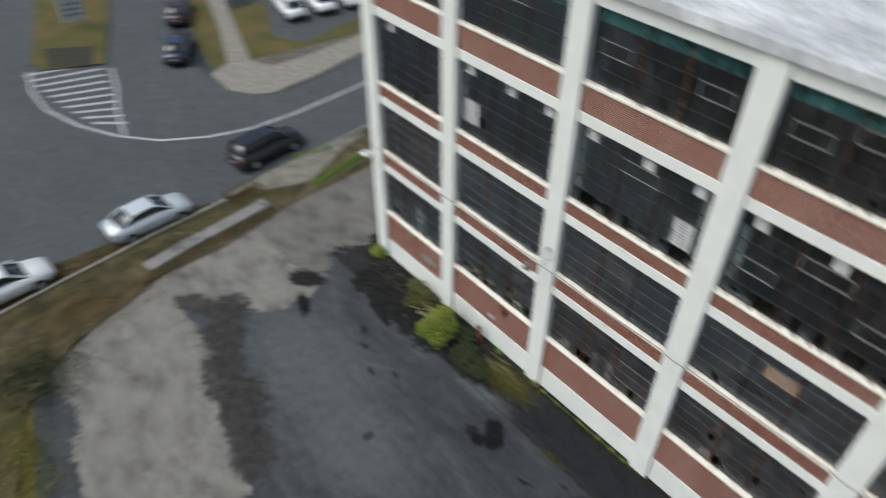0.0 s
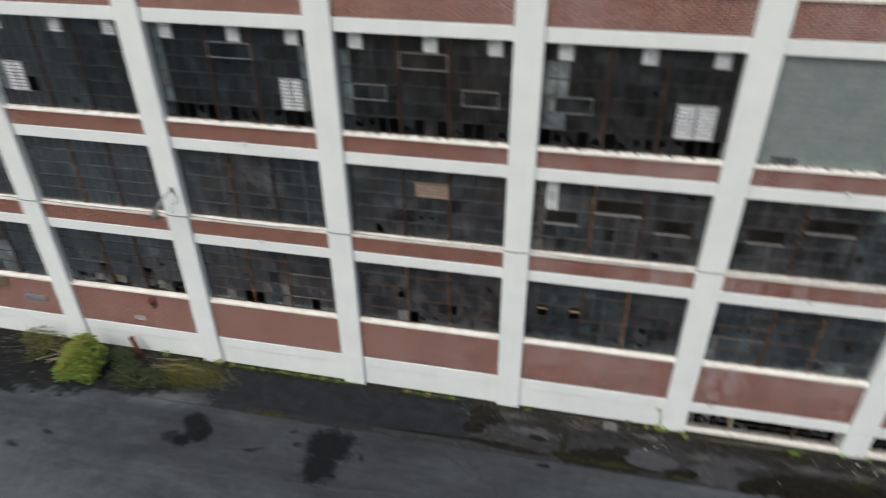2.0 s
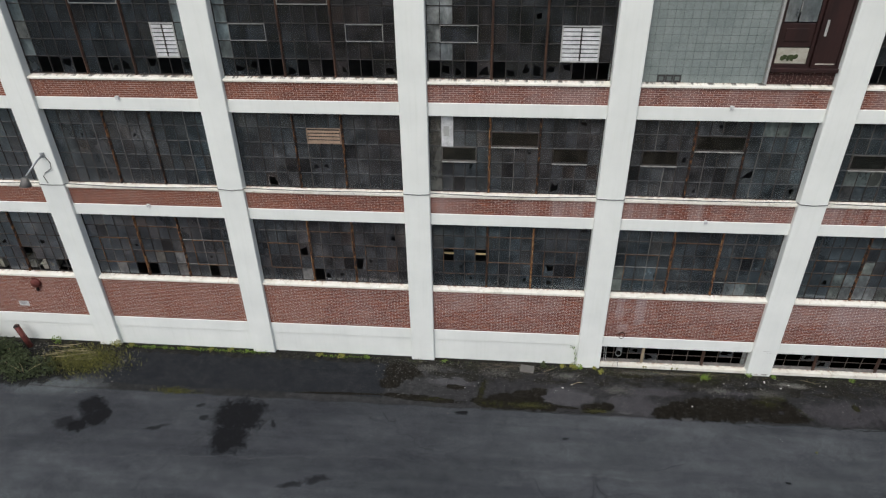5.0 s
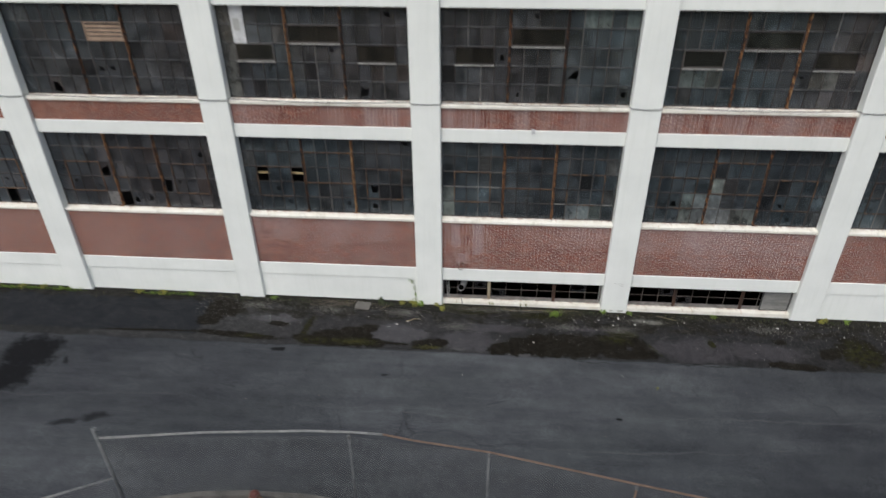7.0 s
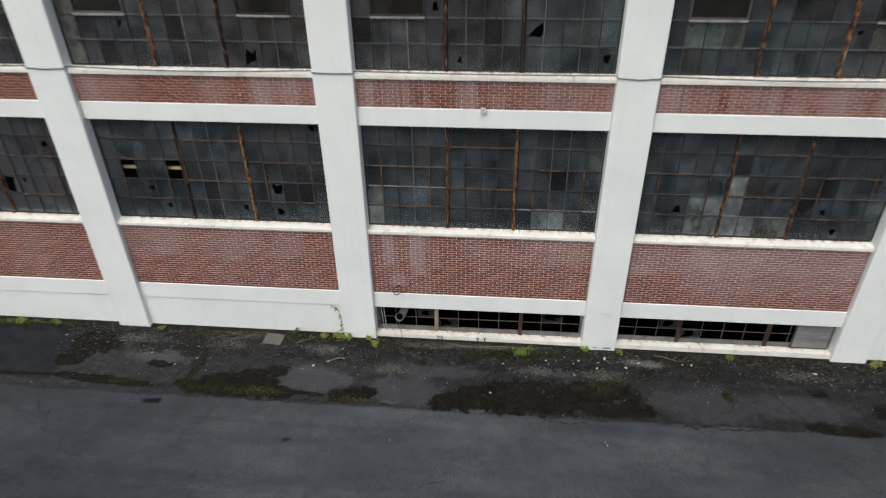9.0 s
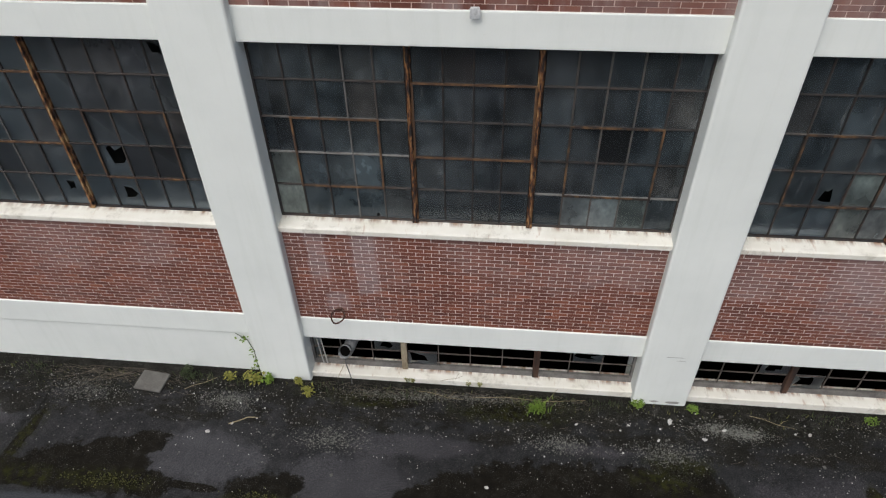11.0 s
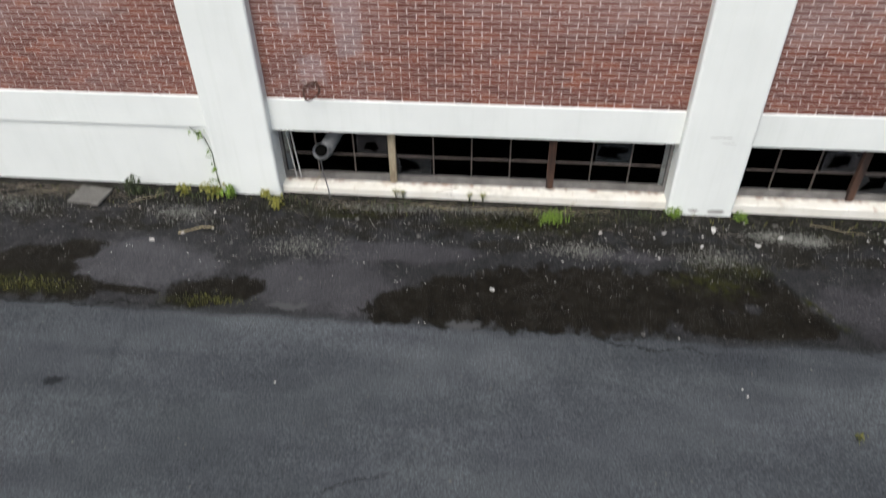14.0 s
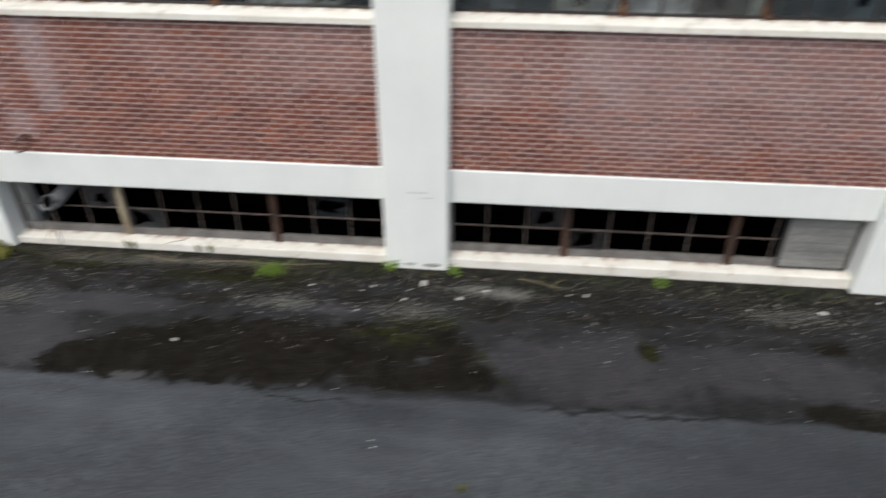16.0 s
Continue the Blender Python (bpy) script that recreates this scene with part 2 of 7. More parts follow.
FURROW = ((34.50, -1.20, 0.20, 0.030, -58), (34.68, -1.48, 0.20, 0.028, -52), (34.86, -1.78, 0.20, 0.035, -66), (36.4, -2.16, 1.5, 0.020, 0), (26.8, -2.10, 1.5, 0.014, 1), (32.9, -2.24, 0.6, 0.010, -1), (30.3, -3.95, 0.45, 0.010, 24), (24.58, -0.75, 0.5, 0.025, 80))
BARE = ((-0.9, -8.0, 0.95, 1.0, 20), (-2.1, -9.0, 1.25, 0.60, 30), (0.5, -9.0, 1.35, 0.95, -20), (2.4, -9.9, 1.6, 0.95, -22), (4.7, -10.2, 1.6, 1.10, -15), (6.6, -10.8, 1.5, 0.85, -20), (12.3, -8.6, 1.3, 0.55, 10))
PALE = ((-4.9, 4.0, 4.5, 9.5, 0), (-3.8, -6.5, 2.6, 4.0, 0), (-1.7, -5.0, 2.5, 2.7, 0), (-1.6, -12.7, 6.2, 3.0, 5), (5.0, -13.9, 6.4, 2.8, -7))
MOSS = ((31.6, -0.38, 0.75, 0.15, 0), (29.4, -0.28, 0.55, 0.12, 0), (33.75, -1.28, 0.42, 0.16, -8), (26.1, -1.86, 0.62, 0.15, 0), (28.25, -1.97, 0.42, 0.08, 4), (25.0, -1.90, 0.50, 0.14, 0), (24.65, -1.3, 0.12, 0.45, -12), (23.1, -1.80, 0.42, 0.08, 0), (3.76, -9.05, 0.60, 0.45, 0), (10.9, -1.05, 1.1, 0.42, 8),
        (32.0, -0.20, 0.50, 0.18, 0), (34.0, -0.98, 0.40, 0.14, 0), (14.55, -2.06, 0.60, 0.11, 0), (40.6, -1.4, 0.5, 0.5, 0), (34.80, -1.62, 0.30, 0.05, -55), (36.49, -1.26, 0.12, 0.18, 0))
SMOOTH = ((10.5, -2.08, 1.25, 0.34, 5), (4.5, -6.9, 4.2, 1.9, -8), (8.8, -7.6, 3.4, 1.7, -5), (27.35, -1.42, 0.78, 0.38, 0), (29.5, -1.62, 0.78, 0.44, 0), (32.9, -0.82, 0.55, 0.13, 0), (36.0, -1.55, 1.15, 0.50, 0), (37.9, -1.50, 1.1, 0.36, 0), (23.6, -0.95, 0.7, 0.25, 0), (30.2, -1.00, 0.9, 0.2, 0))
SOIL = ((4.4, -1.35, 3.6, 1.15, -8), (8.8, -1.2, 2.2, 0.95, 5), (1.9, -1.5, 1.0, 1.2, 0), (3.0, -2.2, 1.7, 0.45, -18))
ISLE = ((31.06, -2.06, 0.16, 0.055, 12), (29.2, -1.95, 0.25, 0.05, 0))


def spots(ns, ls, vec, places, wobble, edge=0.12, scale=1.9):
    """1 inside any of the uneven rounds, 0 outside."""
    n1 = noise_of(ns, ls, vec, scale, 10.0, 0.72)
    shift = ns.new("ShaderNodeMath")
    shift.operation = 'MULTIPLY_ADD'
    ls.new(n1, shift.inputs[0])
    shift.inputs[1].default_value, shift.inputs[2].default_value = wobble, -wobble * 0.5
    last = None
    for x, y, rx, ry, turn in places or [(0, 0, 1e-3, 1e-3, 0)]:
        mp = ns.new("ShaderNodeMapping")
        mp.vector_type = 'TEXTURE'
        mp.inputs["Location"].default_value = (x, y, 0)
        mp.inputs["Rotation"].default_value = (0, 0, radians(turn))
        mp.inputs["Scale"].default_value = (rx, ry, 1e6)
        ls.new(vec, mp.inputs["Vector"])
        ln = ns.new("ShaderNodeVectorMath")
        ln.operation = 'LENGTH'
        ls.new(mp.outputs[0], ln.inputs[0])
        if last is None:
            last = ln.outputs["Value"]
        else:
            lo = ns.new("ShaderNodeMath")
            lo.operation = 'MINIMUM'
            ls.new(last, lo.inputs[0])
            ls.new(ln.outputs["Value"], lo.inputs[1])
            last = lo.outputs[0]
    add = ns.new("ShaderNodeMath")
    add.operation = 'ADD'
    ls.new(last, add.inputs[0])
    ls.new(shift.outputs[0], add.inputs[1])
    mr = ns.new("ShaderNodeMapRange")
    mr.inputs["From Min"].default_value, mr.inputs["From Max"].default_value = 1 + edge, 1 - edge
    ls.new(add.outputs[0], mr.inputs["Value"])
    return mr.outputs["Result"]


def band(ns, ls, vec, axis, lo, hi, wobble, scale=1.5):
    """1 where the place along the axis lies under hi and over lo, with an uneven edge."""
    sep = ns.new("ShaderNodeSeparateXYZ")
    ls.new(vec, sep.inputs[0])
    n1 = noise_of(ns, ls, vec, scale, 6.0)
    ad = ns.new("ShaderNodeMath")
    ad.operation = 'MULTIPLY_ADD'
    ls.new(n1, ad.inputs[0])
    ad.inputs[1].default_value = wobble
    ls.new(sep.outputs[axis], ad.inputs[2])
    out = None
    for limit, sign in ((lo, 1), (hi, -1)):
        mr = ns.new("ShaderNodeMapRange")
        mr.inputs["From Min"].default_value, mr.inputs["From Max"].default_value = limit + wobble / 2 - 0.03 * sign, limit + wobble / 2 + 0.03 * sign
        ls.new(ad.outputs[0], mr.inputs["Value"])
        if out is None:
            out = mr.outputs["Result"]
        else:
            mu = ns.new("ShaderNodeMath")
            mu.operation = 'MULTIPLY'
            ls.new(out, mu.inputs[0])
            ls.new(mr.outputs["Result"], mu.inputs[1])
            out = mu.outputs[0]
    return out


def times(ns, ls, a, b):
    mu = ns.new("ShaderNodeMath")
    mu.operation = 'MULTIPLY'
    for v, s in ((a, 0), (b, 1)):
        if isinstance(v, float):
            mu.inputs[s].default_value = v
        else:
            ls.new(v, mu.inputs[s])
    return mu.outputs[0]


def yard_asphalt(name, lo, hi):
    """The factory yard: dark asphalt with wheel streaks, a broken strip along the wall, wet and mossy hollows, oil, bare and pale parts."""
    m, ns, ls, b = shader(name, 0.85, 0.0, 0.05)
    WETS, OILS, SMEARS, SEAMS, FURROWS, BARES, PALES, MOSSES, SOILS, SMOOTHS, ISLES = [[q for q in p if lo - 1.3 * max(q[2:4]) < q[0] < hi + 1.3 * max(q[2:4])] for p in (WET, OIL, SMEAR, SEAM, FURROW, BARE, PALE, MOSS, SOIL, SMOOTH, ISLE)]
    v = coords(ns, ls)
    shake = node(ns, "ShaderNodeTexNoise", Scale=1.7, Detail=6.0, Roughness=0.65)
    ls.new(v, shake.inputs["Vector"])
    bent = ns.new("ShaderNodeVectorMath")
    bent.operation = 'MULTIPLY_ADD'
    ls.new(shake.outputs["Color"], bent.inputs[0])
    bent.inputs[1].default_value = (0.5, 0.5, 0)
    back = ns.new("ShaderNodeVectorMath")
    back.operation = 'ADD'
    ls.new(v, back.inputs[0])
    back.inputs[1].default_value = (-0.25, -0.25, 0)
    ls.new(back.outputs[0], bent.inputs[2])
    w = bent.outputs[0]
    big = noise_of(ns, ls, coords(ns, ls, (0.18, 0.5, 1)), 1.0, 6.0)
    streak = noise_of(ns, ls, coords(ns, ls, (0.22, 2.6, 1)), 1.0, 7.0, 0.6)
    cloud = noise_of(ns, ls, coords(ns, ls, (0.55, 1.25, 1)), 1.0, 5.0, 0.6)
    mid = noise_of(ns, ls, v, 2.4, 7.0, 0.65)
    fine = noise_of(ns, ls, v, 60.0, 4.0, 0.75)
    c = ramp(ns, ls, big, ((0.3, (0.039, 0.0425, 0.046)), (0.7, (0.061, 0.066, 0.071))))
    c = blend(ns, ls, 1.0, c, ramp(ns, ls, streak, ((0.30, (0.86, 0.86, 0.88)), (0.70, (1.17, 1.17, 1.17)))), 'MULTIPLY')
    c = blend(ns, ls, 1.0, c, ramp(ns, ls, cloud, ((0.32, (0.84, 0.83, 0.86)), (0.68, (1.18, 1.19, 1.17)))), 'MULTIPLY')
    c = blend(ns, ls, 1.0, c, ramp(ns, ls, mid, ((0.3, (0.88, 0.88, 0.88)), (0.7, (1.12, 1.12, 1.11)))), 'MULTIPLY')
    # asphalt darker along the middle of the yard
    dark_stretch = times(ns, ls, slope(ns, ls, v, 0, 6.0, 12.5), slope(ns, ls, v, 0, 27.5, 22.0))
    dark_stretch = times(ns, ls, dark_stretch, ramp(ns, ls, slope(ns, ls, v, 1, -5.4, -4.3), ((0.0, (0.3, 0.3, 0.3)), (1.0, (1, 1, 1)))))
    c = blend(ns, ls, times(ns, ls, dark_stretch, 0.9), c, blend(ns, ls, 1.0, c, (0.72, 0.71, 0.73), 'MULTIPLY'))
    if lo > 0:
        c = blend(ns, ls, times(ns, ls, slope(ns, ls, v, 1, -3.8, -7.2), slope(ns, ls, v, 0, 19.5, 26.0)), c, blend(ns, ls, 1.0, c, (0.76, 0.76, 0.78), 'MULTIPLY'))
    if lo > 29:
        c = blend(ns, ls, slope(ns, ls, v, 0, 34.0, 39.5), c, blend(ns, ls, 1.0, c, (0.76, 0.75, 0.76), 'MULTIPLY'))
    seam = times(ns, ls, spots(ns, ls, w, SEAMS, 0.9, 0.5, 1.2), 0.15)
    c = blend(ns, ls, seam, c, (0.115, 0.120, 0.120))
    rough_strip = band(ns, ls, v, 1, -2.12, 3.0, 0.25, 1.0)
    east = slope(ns, ls, v, 0, 27.5, 31.5)
    crumbs = noise_of(ns, ls, v, 5.0, 9.0, 0.72)
    grit = ramp(ns, ls, crumbs, ((0.34, (0.012, 0.012, 0.011)), (0.52, (0.019, 0.019, 0.0185)), (0.64, (0.028, 0.0275, 0.027)), (0.76, (0.052, 0.050, 0.048))))
    if lo > 0:
        grit = blend(ns, ls, east, ramp(ns, ls, crumbs, ((0.34, (0.018, 0.018, 0.0175)), (0.52, (0.028, 0.028, 0.028)), (0.76, (0.051, 0.050, 0.049)))), grit)
    c = blend(ns, ls, times(ns, ls, rough_strip, 0.85), c, grit)
    even = times(ns, ls, spots(ns, ls, v, SMOOTHS, 1.9 if lo > 0 else 1.6, 0.22 if lo > 0 else 0.5, 2.3), 0.85)
    tone = (0.082, 0.091, 0.095) if lo < 0 else (0.068, 0.069, 0.073)
    worn = ramp(ns, ls, mid, ((0.3, tuple(0.84 * q for q in tone)), (0.7, tuple(1.14 * q for q in tone))))
    if lo > 0:
        worn = blend(ns, ls, east, worn, blend(ns, ls, 1.0, worn, (0.68, 0.66, 0.67), 'MULTIPLY'))
    c = blend(ns, ls, even, c, worn)
    damp = ramp(ns, ls, noise_of(ns, ls, coords(ns, ls, (1.0, 1.8, 1)), 2.0, 9.0, 0.70), ((0.43, (0, 0, 0)), (0.53, (1, 1, 1))))
    near_wall = band(ns, ls, v, 1, -0.85, 3.0, 0.9, 0.9)
    c = blend(ns, ls, times(ns, ls, times(ns, ls, damp, near_wall), 0.85), c, ramp(ns, ls, mid, ((0.3, (0.009, 0.0085, 0.0065)), (0.7, (0.021, 0.0195, 0.0155)))))
    edge = band(ns, ls, v, 1, -2.16, -2.10, 0.25, 1.0)
    c = blend(ns, ls, times(ns, ls, edge, 0.45), c, (0.016, 0.016, 0.015))
    patch = times(ns, ls, band(ns, ls, v, 1, -1.85, 3.0, 0.2), band(ns, ls, v, 0, 11.9, 21.4, 0.5))
    c = blend(ns, ls, times(ns, ls, patch, 0.92), c, ramp(ns, ls, mid, ((0.3, (0.0125, 0.0140, 0.0165)), (0.7, (0.0190, 0.0205, 0.0235)))))
    if lo > 0:
        c = blend(ns, ls, times(ns, ls, rough_strip, slope(ns, ls, v, 0, 22.0, 25.0)), c, blend(ns, ls, 1.0, c, (0.82, 0.80, 0.82), 'MULTIPLY'))
    foot = band(ns, ls, v, 1, -0.30, 3.0, 0.60, 3.0)
    c = blend(ns, ls, times(ns, ls, foot, 0.8), c, ramp(ns, ls, noise_of(ns, ls, v, 7.0, 8.0, 0.7), ((0.35, (0.0065, 0.0060, 0.0050)), (0.55, (0.017, 0.016, 0.013)), (0.70, (0.046, 0.044, 0.038)))))
    pale = spots(ns, ls, v, PALES, 0.9, 0.03, 1.1)
    c = blend(ns, ls, times(ns, ls, pale, 0.92), c, ramp(ns, ls, noise_of(ns, ls, coords(ns, ls, (0.7, 1.2, 1)), 0.8, 8.0, 0.65), ((0.27, (0.060, 0.058, 0.056)), (0.36, (0.115, 0.110, 0.103)), (0.48, (0.168, 0.161, 0.148)), (0.7, (0.225, 0.216, 0.197)))))
    if lo < 0:
        # pale paving darker towards the north
        darker_pale = times(ns, ls, pale, band(ns, ls, v, 1, -4.2, 60.0, 2.5, 0.3))
        c = blend(ns, ls, darker_pale, c, blend(ns, ls, 1.0, c, (0.76, 0.76, 0.78), 'MULTIPLY'))
    bare = times(ns, ls, spots(ns, ls, w, BARES, 1.9, 0.16, 1.6), ramp(ns, ls, cloud, ((0.28, (0.55, 0.55, 0.55)), (0.42, (1, 1, 1)))))
    c = blend(ns, ls, times(ns, ls, bare, 0.9), c, ramp(ns, ls, mid, ((0.3, (0.020, 0.019, 0.019)), (0.7, (0.052, 0.049, 0.047)))))
    soil = spots(ns, ls, v, SOILS, 1.6, 0.08)
    c = blend(ns, ls, times(ns, ls, soil, 0.88), c, ramp(ns, ls, noise_of(ns, ls, v, 4.0, 8.0, 0.7), ((0.35, (0.005, 0.005, 0.005)), (0.58, (0.014, 0.014, 0.013)), (0.72, (0.045, 0.045, 0.043)))))
    c = blend(ns, ls, 1.0, c, ramp(ns, ls, fine, ((0.30, (0.45, 0.45, 0.45)), (0.5, (1.0, 1.0, 1.0)), (0.70, (1.9, 1.9, 1.9)))), 'MULTIPLY')
    smear = times(ns, ls, spots(ns, ls, w, SMEARS, 1.6, 0.35, 4.0), 0.78)
    c = blend(ns, ls, smear, c, (0.010, 0.010, 0.011))
    wet = times(ns, ls, spots(ns, ls, v, WETS, 1.6, 0.06, 5.0), band(ns, ls, v, 1, -2.20, 3.0, 0.12, 1.4))
    silt = noise_of(ns, ls, v, 6.0, 9.0, 0.75)
    c = blend(ns, ls, times(ns, ls, wet, 0.95), c, ramp(ns, ls, silt, ((0.34, (0.0030, 0.0025, 0.0017)), (0.52, (0.0085, 0.0070, 0.0050)), (0.64, (0.0150, 0.0135, 0.0110)), (0.74, (0.036, 0.034, 0.030)))))
    speck = times(ns, ls, ramp(ns, ls, noise_of(ns, ls, v, 85.0, 2.0, 0.5), ((0.62, (0, 0, 0)), (0.70, (0.75, 0.75, 0.75)))), times(ns, ls, rough_strip, ramp(ns, ls, mid, ((0.38, (0.1, 0.1, 0.1)), (0.62, (1, 1, 1))))))
    c = blend(ns, ls, speck, c, (0.135, 0.130, 0.120))
    isle = times(ns, ls, spots(ns, ls, w, ISLES, 1.6, 0.15, 5.0), 0.9)
    c = blend(ns, ls, isle, c, (0.062, 0.063, 0.064))
    furrow = times(ns, ls, spots(ns, ls, w, FURROWS, 1.5, 0.35, 6.0), 0.75)
    c = blend(ns, ls, furrow, c, (0.009, 0.009, 0.008))
    oil = times(ns, ls, spots(ns, ls, w, OILS, 1.9, 0.24, 3.4), ramp(ns, ls, crumbs, ((0.34, (0.84, 0.84, 0.84)), (0.44, (1, 1, 1)))))
    c = blend(ns, ls, times(ns, ls, oil, 0.93), c, (0.0075, 0.0075, 0.0085))
    moss = times(ns, ls, spots(ns, ls, v, MOSSES, 1.1, 0.45), ramp(ns, ls, noise_of(ns, ls, v, 9.0, 7.0, 0.7), ((0.44, (0, 0, 0)), (0.62, (1, 1, 1)))))
    c = blend(ns, ls, times(ns, ls, moss, 0.8), c, ramp(ns, ls, fine, ((0.3, (0.012, 0.013, 0.004)), (0.7, (0.040, 0.042, 0.011)))))
    vo = node(ns, "ShaderNodeTexVoronoi", Scale=0.17)
    vo.feature = 'DISTANCE_TO_EDGE'
    warp = node(ns, "ShaderNodeTexNoise", Scale=1.1, Detail=7.0)
    ls.new(v, warp.inputs["Vector"])
    mv = ns.new("ShaderNodeVectorMath")
    mv.operation = 'MULTIPLY_ADD'
    ls.new(warp.outputs["Color"], mv.inputs[0])
    mv.inputs[1].default_value = (1.4, 1.4, 0)
    ls.new(v, mv.inputs[2])
    ls.new(mv.outputs[0], vo.inputs["Vector"])
    c = blend(ns, ls, times(ns, ls, ramp(ns, ls, big, ((0.45, (0, 0, 0)), (0.6, (1, 1, 1)))), 0.8), c, blend(ns, ls, 1.0, c, ramp(ns, ls, vo.outputs["Distance"], ((0.0, (0.55, 0.55, 0.55)), (0.005, (1, 1, 1)))), 'MULTIPLY'))
    ls.new(c, b.inputs["Base Color"])
    rr = ns.new("ShaderNodeMapRange")
    rr.inputs["To Min"].default_value, rr.inputs["To Max"].default_value = 0.88, 0.72
    ls.new(wet, rr.inputs["Value"])
    ls.new(rr.outputs["Result"], b.inputs["Roughness"])
    bumped(ns, ls, b, fine, 0.5, 0.006)
    return m


def glass_dirty(name, clear, tint, dirt, rough=0.12):
    """Thin dirty glass: part clear, part film of dirt, with its own gloss; varied pane by pane."""
    m = bpy.data.materials.new(name)
    m.use_nodes = True
    ns, ls = m.node_tree.nodes, m.node_tree.links
    ns.remove(ns["Principled BSDF"])
    out = ns["Material Output"]
    v = coords(ns, ls)
    rnd = ns.new("ShaderNodeObjectInfo").outputs["Random"]
    film = node(ns, "ShaderNodeBsdfDiffuse")
    streak = noise_of(ns, ls, coords(ns, ls, (1.3, 1, 0.9)), 2.2, 4.0, 0.5)
    blue, brown = (dirt[0] * 0.92, dirt[1] * 0.99, dirt[2] * 1.04), (dirt[0] * 1.12, dirt[1] * 0.95, dirt[2] * 0.86)
    base = ramp(ns, ls, rnd, ((0.0, tuple(a * 0.74 for a in dirt)), (0.20, tuple(a * 0.92 for a in dirt)), (0.5, blue), (0.74, dirt), (0.84, tuple(a * 0.84 for a in dirt)), (0.93, brown), (0.98, tuple(a * 1.12 for a in dirt)), (1.0, tuple(a * 1.5 for a in dirt))))
    c = blend(ns, ls, 1.0, base, ramp(ns, ls, streak, ((0.3, (0.70, 0.70, 0.70)), (0.75, (1.35, 1.35, 1.35)))), 'MULTIPLY')
    haze = noise_of(ns, ls, coords(ns, ls, (0.9, 1, 0.9)), 0.75, 5.0, 0.6)
    c = blend(ns, ls, 1.0, c, ramp(ns, ls, haze, ((0.30, (0.62, 0.60, 0.62)), (0.50, (0.95, 0.95, 0.95)), (0.70, (1.75, 1.75, 1.70)))), 'MULTIPLY')
    warm = noise_of(ns, ls, coords(ns, ls, (1, 1, 0.8)), 0.16, 3.0, 0.5)
    c = blend(ns, ls, 1.0, c, ramp(ns, ls, warm, ((0.42, (0.90, 1.01, 1.06)), (0.58, (1.12, 0.97, 0.95)))), 'MULTIPLY')
    drip = ramp(ns, ls, noise_of(ns, ls, coords(ns, ls, (26, 1, 2.2)), 1.0, 3.0, 0.5), ((0.69, (0, 0, 0)), (0.75, (0.5, 0.5, 0.5))))
    c = blend(ns, ls, drip, c, (0.30, 0.31, 0.31))
    mottle = noise_of(ns, ls, coords(ns, ls, (1, 1, 0.6)), 11.0, 6.0, 0.65)
    c = blend(ns, ls, 1.0, c, ramp(ns, ls, mottle, ((0.32, (0.70, 0.70, 0.70)), (0.68, (1.38, 1.38, 1.36)))), 'MULTIPLY')
    sep = ns.new("ShaderNodeSeparateXYZ")
    ls.new(ns.new("ShaderNodeTexCoord").outputs["Generated"], sep.inputs[0])
    rim = None
    for axis in (0, 2):
        off = node(ns, "ShaderNodeMath")
        off.operation = 'SUBTRACT'
        ls.new(sep.outputs[axis], off.inputs[0])
        off.inputs[1].default_value = 0.5
        far = node(ns, "ShaderNodeMath")
        far.operation = 'ABSOLUTE'
        ls.new(off.outputs[0], far.inputs[0])
        if rim is None:
            rim = far.outputs[0]
        else:
            top = node(ns, "ShaderNodeMath")
            top.operation = 'MAXIMUM'
            ls.new(rim, top.inputs[0])
            ls.new(far.outputs[0], top.inputs[1])
            rim = top.outputs[0]
    rim = times(ns, ls, ramp(ns, ls, rim, ((0.40, (0, 0, 0)), (0.50, (0.55, 0.55, 0.55)))), ramp(ns, ls, mottle, ((0.40, (0.1, 0.1, 0.1)), (0.62, (1, 1, 1)))))
    c = blend(ns, ls, rim, c, tuple(min(1.0, 2.1 * q) for q in dirt))
    ls.new(c, film.inputs["Color"])
    clr = node(ns, "ShaderNodeBsdfTransparent")
    clr.inputs["Color"].default_value = (*tint, 1)
    mix1 = ns.new("ShaderNodeMixShader")
    amount = ramp(ns, ls, streak, ((0.3, (clear + 0.15,) * 3), (0.7, (clear - 0.15,) * 3)))
    ls.new(amount, mix1.inputs[0])
    ls.new(film.outputs[0], mix1.inputs[1])
    ls.new(clr.outputs[0], mix1.inputs[2])
    gloss = node(ns, "ShaderNodeBsdfGlossy", Roughness=rough)
    gloss.inputs["Color"].default_value = (0.8, 0.86, 0.9, 1)
    fr = node(ns, "ShaderNodeFresnel", IOR=1.45)
    mix2 = ns.new("ShaderNodeMixShader")
    ls.new(fr.outputs[0], mix2.inputs[0])
    ls.new(mix1.outputs[0], mix2.inputs[1])
    ls.new(gloss.outputs[0], mix2.inputs[2])
    ls.new(mix2.outputs[0], out.inputs["Surface"])
    return m


